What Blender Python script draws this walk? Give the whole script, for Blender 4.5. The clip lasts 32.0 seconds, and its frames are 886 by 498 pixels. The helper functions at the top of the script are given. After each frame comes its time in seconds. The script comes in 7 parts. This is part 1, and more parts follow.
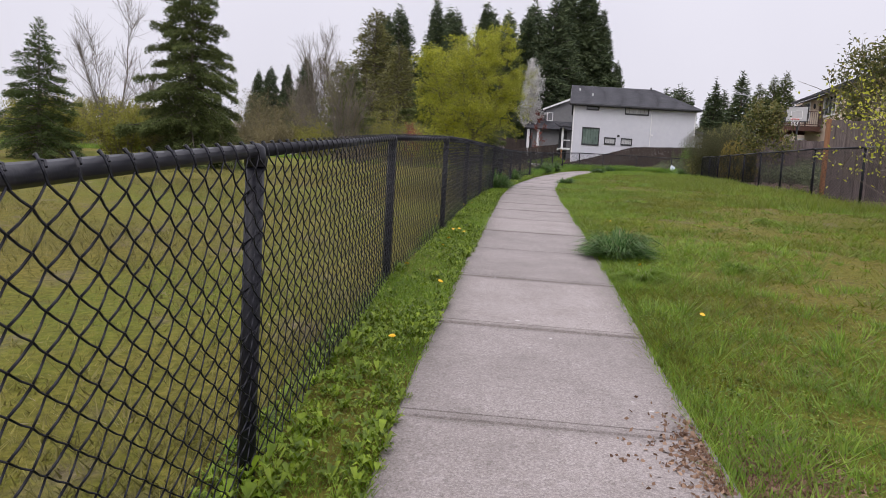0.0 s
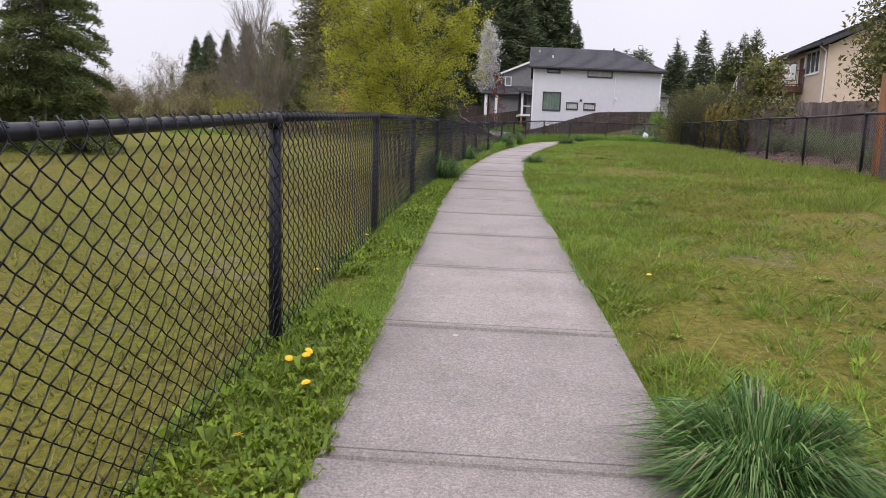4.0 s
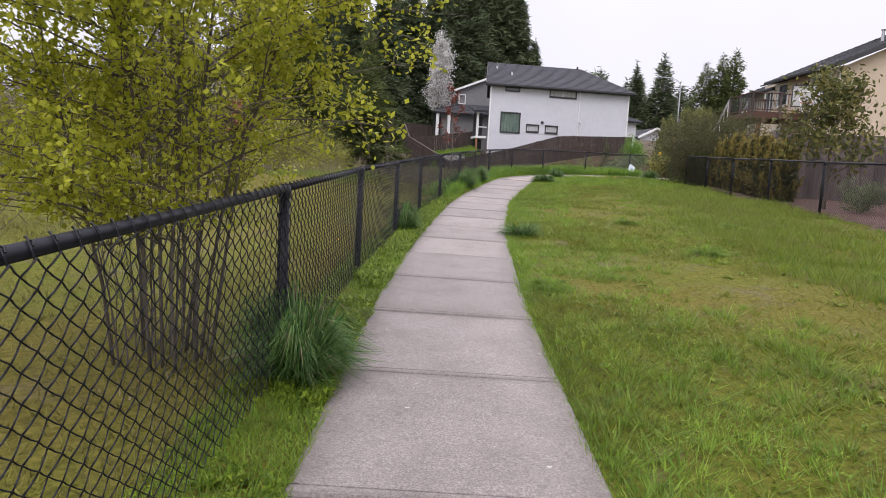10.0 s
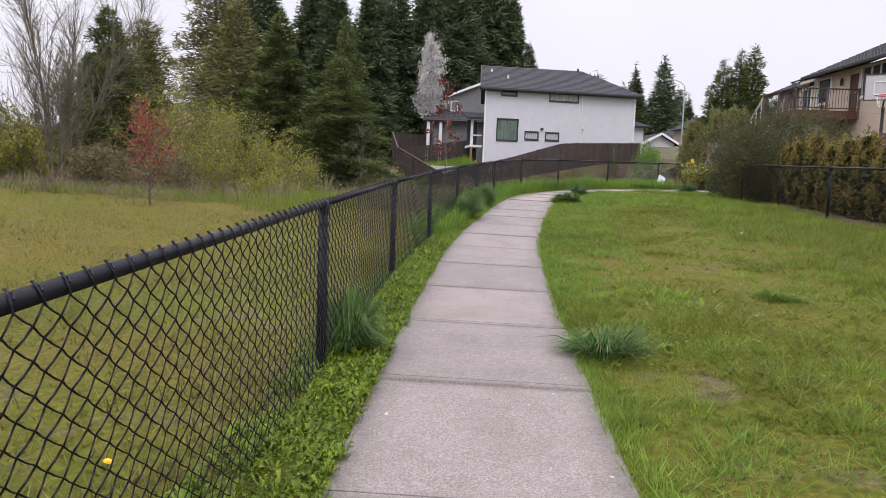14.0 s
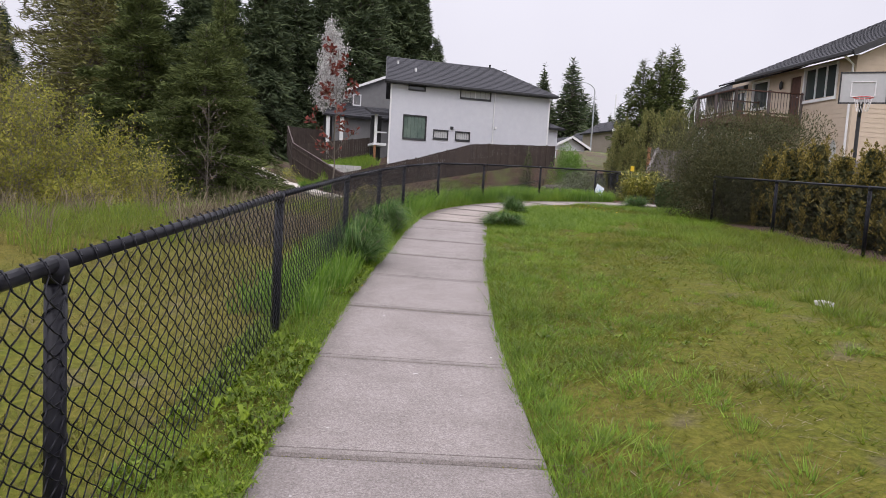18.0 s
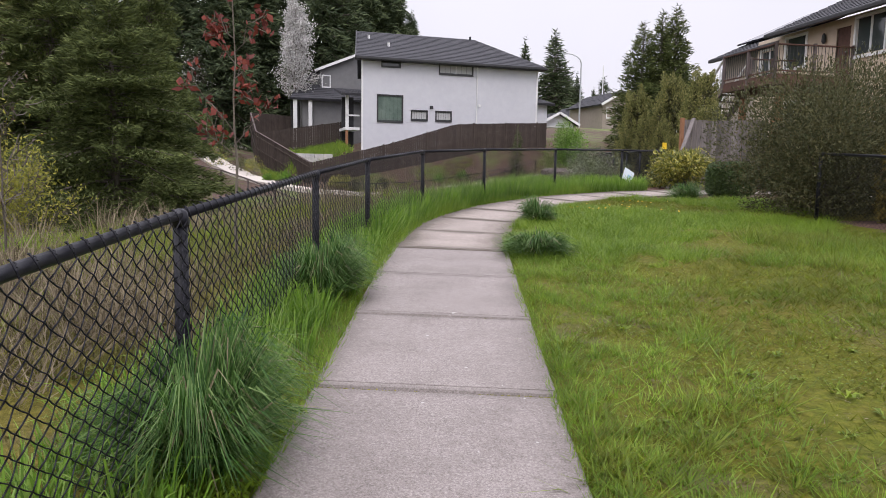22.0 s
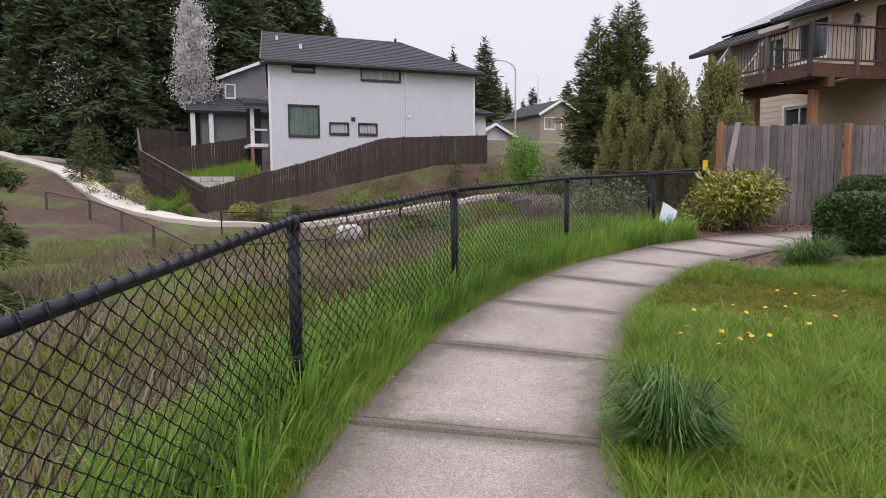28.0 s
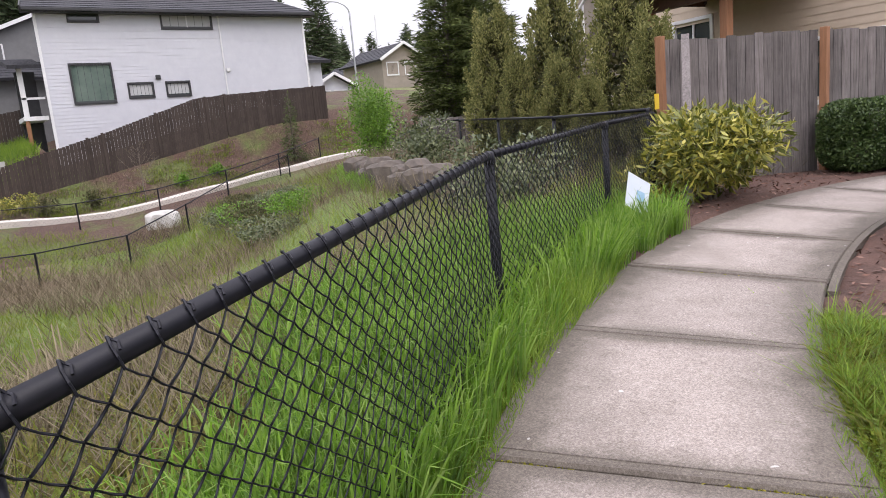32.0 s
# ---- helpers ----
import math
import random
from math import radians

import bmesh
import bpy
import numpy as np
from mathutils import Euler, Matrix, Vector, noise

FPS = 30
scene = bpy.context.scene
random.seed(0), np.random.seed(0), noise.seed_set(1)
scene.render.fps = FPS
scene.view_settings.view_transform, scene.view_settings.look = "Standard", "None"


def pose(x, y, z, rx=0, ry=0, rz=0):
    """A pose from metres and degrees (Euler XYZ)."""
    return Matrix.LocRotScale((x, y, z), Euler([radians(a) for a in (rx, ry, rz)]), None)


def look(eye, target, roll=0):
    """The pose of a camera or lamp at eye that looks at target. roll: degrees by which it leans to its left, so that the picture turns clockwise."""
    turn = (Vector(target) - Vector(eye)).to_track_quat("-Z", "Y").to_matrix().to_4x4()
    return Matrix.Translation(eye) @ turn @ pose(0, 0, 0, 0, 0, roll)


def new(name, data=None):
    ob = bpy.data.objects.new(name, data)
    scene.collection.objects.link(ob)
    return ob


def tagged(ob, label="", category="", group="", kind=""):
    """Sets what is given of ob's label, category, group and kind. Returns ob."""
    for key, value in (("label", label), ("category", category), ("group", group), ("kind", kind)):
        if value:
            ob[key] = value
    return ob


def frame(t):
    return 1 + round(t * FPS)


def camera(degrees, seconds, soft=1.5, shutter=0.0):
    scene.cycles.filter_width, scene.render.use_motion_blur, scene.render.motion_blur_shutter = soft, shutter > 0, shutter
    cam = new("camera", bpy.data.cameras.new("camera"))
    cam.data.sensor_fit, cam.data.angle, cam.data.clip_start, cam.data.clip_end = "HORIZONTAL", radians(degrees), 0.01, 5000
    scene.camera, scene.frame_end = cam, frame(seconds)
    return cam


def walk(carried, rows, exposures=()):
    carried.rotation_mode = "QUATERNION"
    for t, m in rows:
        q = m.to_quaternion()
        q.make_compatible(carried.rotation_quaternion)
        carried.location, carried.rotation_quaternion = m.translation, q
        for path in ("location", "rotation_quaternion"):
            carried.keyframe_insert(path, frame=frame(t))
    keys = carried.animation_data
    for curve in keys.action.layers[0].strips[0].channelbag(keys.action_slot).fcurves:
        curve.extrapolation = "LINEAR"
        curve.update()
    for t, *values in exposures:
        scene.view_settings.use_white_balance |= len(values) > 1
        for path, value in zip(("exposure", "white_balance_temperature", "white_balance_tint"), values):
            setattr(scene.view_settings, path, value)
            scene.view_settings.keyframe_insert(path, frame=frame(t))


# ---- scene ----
cam = camera(65.25, 32.0, soft=0.9)
PATH = [
    (0.0, 0.504, 2.034, 1.345, 0.13, -5.54, -3.21),
    (0.5, 0.562, 2.557, 1.348, -2.83, -5.92, -3.49),
    (1.0, 0.599, 3.140, 1.392, -4.21, -6.78, -3.38),
    (1.5, 0.631, 3.758, 1.478, -5.22, -6.96, -3.76),
    (2.0, 0.765, 4.361, 1.523, -5.71, -6.61, -3.17),
    (2.5, 0.859, 4.913, 1.552, -6.52, -7.04, -2.68),
    (3.0, 0.980, 5.540, 1.590, -7.15, -7.75, -2.54),
    (3.5, 1.010, 6.187, 1.644, -5.20, -7.72, -2.66),
    (4.0, 1.087, 6.822, 1.715, -3.24, -8.01, -1.95),
    (4.5, 1.154, 7.518, 1.785, -2.70, -7.59, -1.64),
    (6.5, 1.614, 10.341, 2.033, -5.68, -7.85, -4.46),
    (7.0, 1.620, 11.035, 2.092, -4.63, -8.68, -4.16),
    (7.5, 1.612, 11.727, 2.159, -4.03, -7.95, -4.37),
    (8.0, 1.704, 12.359, 2.215, -5.54, -5.27, -3.59),
    (8.5, 1.803, 12.992, 2.246, -8.59, -4.97, -3.19),
    (9.0, 1.892, 13.649, 2.283, -7.30, -6.17, -3.36),
    (9.5, 1.950, 14.281, 2.329, -7.21, -6.02, -3.41),
    (10.0, 2.023, 14.956, 2.382, -7.26, -6.40, -3.21),
    (10.5, 2.059, 15.703, 2.422, -7.55, -6.03, -3.47),
    (11.0, 2.195, 16.360, 2.433, -8.08, -5.67, -2.94),
    (11.5, 2.267, 17.036, 2.466, -7.89, -6.43, -2.79),
    (12.0, 2.364, 17.703, 2.492, -8.51, -6.47, -2.68),
    (12.5, 2.444, 18.379, 2.520, -7.51, -6.16, -2.48),
    (13.0, 2.543, 19.053, 2.549, -8.59, -5.95, -2.36),
    (13.5, 2.638, 19.775, 2.585, -7.50, -5.91, -2.04),
    (15.5, 3.115, 22.488, 2.704, -10.19, -4.12, -2.64),
    (16.0, 3.203, 23.076, 2.724, -10.96, -4.55, -2.49),
    (16.5, 3.303, 23.718, 2.755, -14.36, -6.14, -1.35),
    (17.0, 3.397, 24.345, 2.786, -14.40, -5.59, -1.70),
    (17.5, 3.565, 24.967, 2.822, -15.02, -5.72, -1.44),
    (18.0, 3.736, 25.602, 2.881, -15.74, -5.28, -3.33),
    (18.5, 3.881, 26.231, 2.891, -16.76, -5.26, -3.83),
    (19.0, 4.037, 26.900, 2.901, -17.70, -5.88, -2.98),
    (19.5, 4.149, 27.549, 2.936, -17.53, -6.81, -1.92),
    (20.0, 4.282, 28.178, 2.961, -18.25, -7.11, -1.80),
    (20.5, 4.435, 28.812, 3.000, -15.56, -7.28, -0.90),
    (21.0, 4.619, 29.379, 3.035, -15.71, -7.27, -0.86),
    (21.5, 4.837, 29.979, 3.072, -15.79, -7.36, -0.74),
    (22.0, 5.032, 30.587, 3.116, -17.38, -6.66, -0.97),
    (22.5, 5.195, 31.190, 3.157, -18.79, -5.90, -0.76),
    (23.0, 5.339, 31.808, 3.195, -19.75, -5.49, -0.96),
    (23.5, 5.635, 32.466, 3.219, -20.67, -5.75, -1.08),
    (24.0, 5.870, 33.128, 3.254, -19.33, -7.14, -0.07),
    (24.5, 6.035, 33.712, 3.300, -19.60, -7.16, 0.07),
    (26.5, 6.579, 35.566, 3.531, -15.81, -7.22, 0.87),
    (27.0, 6.822, 36.186, 3.556, -18.14, -6.50, 0.59),
    (27.5, 7.025, 36.871, 3.564, -19.48, -5.77, 0.45),
    (28.0, 7.264, 37.513, 3.545, -23.37, -5.50, 0.34),
    (28.5, 7.542, 38.144, 3.554, -25.21, -6.05, 2.04),
    (29.0, 7.810, 38.684, 3.586, -29.76, -7.65, 2.68),
    (29.5, 8.125, 39.268, 3.618, -29.08, -8.39, 3.40),
    (30.0, 8.448, 39.889, 3.648, -25.36, -10.64, 2.32),
    (30.5, 8.777, 40.439, 3.713, -24.70, -11.30, 2.89),
    (31.0, 9.055, 40.985, 3.758, -32.18, -10.99, 3.66),
    (31.5, 9.460, 41.507, 3.784, -35.92, -10.94, 3.71),
    (32.0, 9.752, 42.011, 3.774, -35.90, -10.10, 5.08),
]
walk(cam, [(t, pose(x, y, z, 90 + pitch, roll, yaw)) for t, x, y, z, yaw, pitch, roll in PATH],
     [(t, e, 6250, 18) for t, e in ((0, -0.15), (2.5, -0.08), (4, 0.04), (8, 0.2), (9, 0.05), (10, 0.12), (12, 0.13), (13, 0.12), (16, -0.05), (18, -0.07), (19, -0.13), (20, 0.03), (22, 0.06), (24, -0.03), (26.5, 0.02), (27.5, -0.01), (29, -0.18), (30, 0.06), (31, 0.25), (32, 0.3))])

# ---- light: an even overcast sky, bright and soft from the south ----
world = bpy.data.worlds.new("overcast_sky")
scene.world = world
world.use_nodes = True
wt = world.node_tree
wt.nodes.clear()
w_out = wt.nodes.new("ShaderNodeOutputWorld")
w_bg = wt.nodes.new("ShaderNodeBackground")
w_sky = wt.nodes.new("ShaderNodeTexSky")
w_sky.sky_type, w_sky.sun_disc = "NISHITA", False
w_sky.sun_elevation, w_sky.sun_rotation = radians(52), radians(200)
w_sky.dust_density, w_sky.air_density = 5.0, 1.5
w_mix = wt.nodes.new("ShaderNodeMix")
w_mix.data_type = "RGBA"
w_mix.inputs["Factor"].default_value = 0.93
w_coord = wt.nodes.new("ShaderNodeTexCoord")
w_noise = wt.nodes.new("ShaderNodeTexNoise")
w_noise.inputs["Scale"].default_value = 2.2
w_noise.inputs["Detail"].default_value = 4.0
w_ramp = wt.nodes.new("ShaderNodeValToRGB")
w_ramp.color_ramp.elements[0].position, w_ramp.color_ramp.elements[0].color = 0.3, (9.0, 8.95, 9.35, 1)
w_ramp.color_ramp.elements[1].position, w_ramp.color_ramp.elements[1].color = 0.75, (9.9, 9.85, 10.1, 1)
wt.links.new(w_coord.outputs["Generated"], w_noise.inputs["Vector"])
wt.links.new(w_noise.outputs["Fac"], w_ramp.inputs["Fac"])
wt.links.new(w_sky.outputs["Color"], w_mix.inputs["A"])
wt.links.new(w_ramp.outputs["Color"], w_mix.inputs["B"])
w_sep = wt.nodes.new("ShaderNodeSeparateXYZ")
wt.links.new(w_coord.outputs["Generated"], w_sep.inputs["Vector"])
w_rise = wt.nodes.new("ShaderNodeValToRGB")
for p, k in ((0.0, 0.92), (0.3, 1.0), (0.62, 1.9)):
    w_rise.color_ramp.elements.new(p).color = (k, k, k, 1)
w_rise.color_ramp.elements[-1].color = (2.7, 2.7, 2.7, 1)
w_rise.color_ramp.elements[0].color = (0.92, 0.92, 0.92, 1)
wt.links.new(w_sep.outputs["Z"], w_rise.inputs["Fac"])
w_zen = wt.nodes.new("ShaderNodeMix")
w_zen.data_type, w_zen.blend_type = "RGBA", "MULTIPLY"
w_zen.inputs["Factor"].default_value = 1.0
wt.links.new(w_mix.outputs["Result"], w_zen.inputs["A"])
wt.links.new(w_rise.outputs["Color"], w_zen.inputs["B"])
w_bg.inputs["Strength"].default_value = 0.1
wt.links.new(w_zen.outputs["Result"], w_bg.inputs["Color"])
wt.links.new(w_bg.outputs["Background"], w_out.inputs["Surface"])
sun = new("sun", bpy.data.lights.new("sun", "SUN"))
sun.data.energy, sun.data.angle, sun.data.color = 0.9, radians(40), (1.0, 0.97, 0.93)
sun.matrix_world = look((-20, -55, 76), (0, 0, 0))

# ---- materials ----
def nodes_of(name):
    m = bpy.data.materials.new(name)
    m.use_nodes = True
    nt = m.node_tree
    return m, nt, nt.nodes["Principled BSDF"]


def ramp(nt, fac, stops):
    r = nt.nodes.new("ShaderNodeValToRGB")
    r.color_ramp.elements[0].position, r.color_ramp.elements[0].color = stops[0][0], (*stops[0][1], 1)
    r.color_ramp.elements[1].position, r.color_ramp.elements[1].color = stops[-1][0], (*stops[-1][1], 1)
    for p, c in stops[1:-1]:
        r.color_ramp.elements.new(p).color = (*c, 1)
    nt.links.new(fac, r.inputs["Fac"])
    return r.outputs["Color"]


def noise_tex(nt, vec, scale, detail=4.0, rough=0.6):
    n = nt.nodes.new("ShaderNodeTexNoise")
    n.inputs["Scale"].default_value, n.inputs["Detail"].default_value, n.inputs["Roughness"].default_value = scale, detail, rough
    nt.links.new(vec, n.inputs["Vector"])
    return n.outputs["Fac"]


def mixc(nt, fac, a, b, mode="MIX"):
    x = nt.nodes.new("ShaderNodeMix")
    x.data_type, x.blend_type = "RGBA", mode
    for sock, v in ((x.inputs["Factor"], fac), (x.inputs["A"], a), (x.inputs["B"], b)):
        if isinstance(v, (int, float)):
            sock.default_value = v
        elif isinstance(v, tuple):
            sock.default_value = (*v, 1)
        else:
            nt.links.new(v, sock)
    return x.outputs["Result"]


def math_n(nt, op, a, b=0.0):
    x = nt.nodes.new("ShaderNodeMath")
    x.operation = op
    for sock, v in ((x.inputs[0], a), (x.inputs[1], b)):
        if isinstance(v, (int, float)):
            sock.default_value = v
        else:
            nt.links.new(v, sock)
    return x.outputs[0]


def coords(nt, kind="Object", scale=(1, 1, 1)):
    c = nt.nodes.new("ShaderNodeTexCoord")
    m = nt.nodes.new("ShaderNodeMapping")
    m.inputs["Scale"].default_value = scale
    nt.links.new(c.outputs[kind], m.inputs["Vector"])
    return m.outputs["Vector"]


def bump(nt, bsdf, height, strength=0.3, dist=0.01):
    b = nt.nodes.new("ShaderNodeBump")
    b.inputs["Strength"].default_value, b.inputs["Distance"].default_value = strength, dist
    nt.links.new(height, b.inputs["Height"])
    nt.links.new(b.outputs["Normal"], bsdf.inputs["Normal"])


def obj_random(nt):
    return nt.nodes.new("ShaderNodeObjectInfo").outputs["Random"]


def plain(name, a, b, scale=8.0, rough=0.7, metal=0.0, bumps=0.2, big=0.6, stretch=(1, 1, 1), each=0.0, spec=0.5):
    """Two tones mixed by fine and broad noise, with fine relief. each: brightness spread from object to object."""
    m, nt, p = nodes_of(name)
    v = coords(nt, "Object", stretch)
    f = noise_tex(nt, v, scale, 6.0, 0.65)
    g = noise_tex(nt, v, big, 3.0)
    c = ramp(nt, math_n(nt, "ADD", math_n(nt, "MULTIPLY", f, 0.6), math_n(nt, "MULTIPLY", g, 0.4)), [(0.32, a), (0.68, b)])
    if each:
        k = math_n(nt, "ADD", math_n(nt, "MULTIPLY", obj_random(nt), each), 1.0 - each / 2)
        h = nt.nodes.new("ShaderNodeHueSaturation")
        nt.links.new(k, h.inputs["Value"])
        nt.links.new(c, h.inputs["Color"])
        c = h.outputs["Color"]
    nt.links.new(c, p.inputs["Base Color"])
    p.inputs["Roughness"].default_value, p.inputs["Metallic"].default_value = rough, metal
    p.inputs["Specular IOR Level"].default_value = spec
    if bumps:
        bump(nt, p, f, bumps)
    return m


def leafy(name, tones, rough=0.6, trans=0.25, spec=0.3, dry=None, up=0.3, fleck=0.0, patch=0.0):
    """Foliage: each leaf takes its own tone; light comes a little through it."""
    m, nt, p = nodes_of(name)
    geo = nt.nodes.new("ShaderNodeNewGeometry")
    step = 1.0 / (len(tones) - 1)
    v = coords(nt)
    pick = geo.outputs["Random Per Island"]
    if patch:
        lumps = math_n(nt, "ADD", math_n(nt, "MULTIPLY", noise_tex(nt, v, 5.5, 3.0, 0.6), 1.3), math_n(nt, "MULTIPLY", noise_tex(nt, v, 1.3, 3.0, 0.55), 1.0))
        pick = math_n(nt, "ADD", math_n(nt, "MULTIPLY", pick, 1.0 - patch), math_n(nt, "MULTIPLY", math_n(nt, "SUBTRACT", lumps, 0.65), patch))
    c = ramp(nt, pick, [(i * step, t) for i, t in enumerate(tones)])
    c = mixc(nt, ramp(nt, noise_tex(nt, v, 0.9, 2.0), [(0.35, (0, 0, 0)), (0.7, (1, 1, 1))]), c, mixc(nt, 0.45, c, tones[0]))
    if dry:
        c = mixc(nt, ramp(nt, noise_tex(nt, v, 0.75, 5.0, 0.65), [(0.44, (0, 0, 0)), (0.62, (0.85, 0.85, 0.85))]), c, mixc(nt, geo.outputs["Random Per Island"], dry, tones[1]))
    if fleck:
        k = ramp(nt, noise_tex(nt, v, 9.0, 5.0, 0.75), [(0.36, (1 - fleck,) * 3), (0.64, (1 + fleck * 0.5,) * 3)])
        c = mixc(nt, 1.0, c, k, "MULTIPLY")
    nt.links.new(c, p.inputs["Base Color"])
    p.inputs["Roughness"].default_value = rough
    p.inputs["Specular IOR Level"].default_value = spec
    if up:
        a, b, d = [nt.nodes.new("ShaderNodeVectorMath") for _ in range(3)]
        a.operation, b.operation, d.operation = "SCALE", "ADD", "NORMALIZE"
        a.inputs["Scale"].default_value = 1 - up
        nt.links.new(geo.outputs["Normal"], a.inputs[0])
        nt.links.new(a.outputs[0], b.inputs[0])
        b.inputs[1].default_value = (0, 0, up)
        nt.links.new(b.outputs[0], d.inputs[0])
        nt.links.new(d.outputs[0], p.inputs["Normal"])
    t = nt.nodes.new("ShaderNodeBsdfTranslucent")
    nt.links.new(c, t.inputs["Color"])
    s = nt.nodes.new("ShaderNodeMixShader")
    s.inputs["Fac"].default_value = trans
    nt.links.new(p.outputs["BSDF"], s.inputs[1])
    nt.links.new(t.outputs["BSDF"], s.inputs[2])
    nt.links.new(s.outputs["Shader"], nt.nodes["Material Output"].inputs["Surface"])
    return m


def ground_material():
    m, nt, p = nodes_of("lawn_soil")
    v = coords(nt)
    fine = noise_tex(nt, v, 22.0, 6.0, 0.7)
    mid = noise_tex(nt, v, 1.7, 5.0, 0.6)
    big = noise_tex(nt, v, 0.33, 4.0, 0.55)
    green = ramp(nt, fine, [(0.25, (0.045, 0.058, 0.008)), (0.5, (0.100, 0.115, 0.012)), (0.75, (0.18, 0.18, 0.022))])
    moss = ramp(nt, fine, [(0.25, (0.052, 0.046, 0.009)), (0.5, (0.125, 0.108, 0.018)), (0.75, (0.22, 0.18, 0.045))])
    soil = ramp(nt, fine, [(0.25, (0.06, 0.045, 0.03)), (0.7, (0.20, 0.16, 0.10))])
    c = mixc(nt, ramp(nt, big, [(0.40, (0, 0, 0)), (0.62, (1, 1, 1))]), green, moss)
    c = mixc(nt, ramp(nt, noise_tex(nt, v, 5.0, 5.0, 0.7), [(0.45, (0, 0, 0)), (0.7, (0.75, 0.75, 0.75))]), c, moss)
    c = mixc(nt, ramp(nt, mid, [(0.57, (0, 0, 0)), (0.72, (0.85, 0.85, 0.85))]), c, soil)
    nt.links.new(c, p.inputs["Base Color"])
    p.inputs["Roughness"].default_value = 0.95
    p.inputs["Specular IOR Level"].default_value = 0.15
    bump(nt, p, math_n(nt, "ADD", fine, mid), 0.7, 0.04)
    return m


def wild_material():
    m, nt, p = nodes_of("rough_bank")
    v = coords(nt)
    fine = noise_tex(nt, v, 14.0, 6.0, 0.7)
    big = noise_tex(nt, v, 0.22, 4.0, 0.6)
    c1 = ramp(nt, fine, [(0.3, (0.055, 0.085, 0.016)), (0.7, (0.17, 0.23, 0.045))])
    c2 = ramp(nt, fine, [(0.3, (0.10, 0.065, 0.045)), (0.7, (0.24, 0.165, 0.12))])
    c = mixc(nt, ramp(nt, big, [(0.5, (0, 0, 0)), (0.64, (1, 1, 1))]), c1, c2)
    nt.links.new(c, p.inputs["Base Color"])
    p.inputs["Roughness"].default_value = 0.95
    bump(nt, p, fine, 0.8, 0.05)
    return m


def bank_material():
    """Brown bark mulch and soil with green patches where grass has come through."""
    m, nt, p = nodes_of("mulched_bank")
    v = coords(nt)
    fine = noise_tex(nt, v, 9.0, 6.0, 0.75)
    c1 = ramp(nt, fine, [(0.3, (0.038, 0.021, 0.014)), (0.55, (0.092, 0.054, 0.038)), (0.75, (0.17, 0.108, 0.08))])
    c2 = ramp(nt, fine, [(0.3, (0.045, 0.065, 0.015)), (0.7, (0.14, 0.18, 0.04))])
    c = mixc(nt, ramp(nt, noise_tex(nt, v, 0.38, 5.0, 0.65), [(0.47, (0, 0, 0)), (0.60, (0.85, 0.85, 0.85))]), c1, c2)
    nt.links.new(c, p.inputs["Base Color"])
    p.inputs["Roughness"].default_value = 0.95
    bump(nt, p, fine, 0.8, 0.05)
    return m


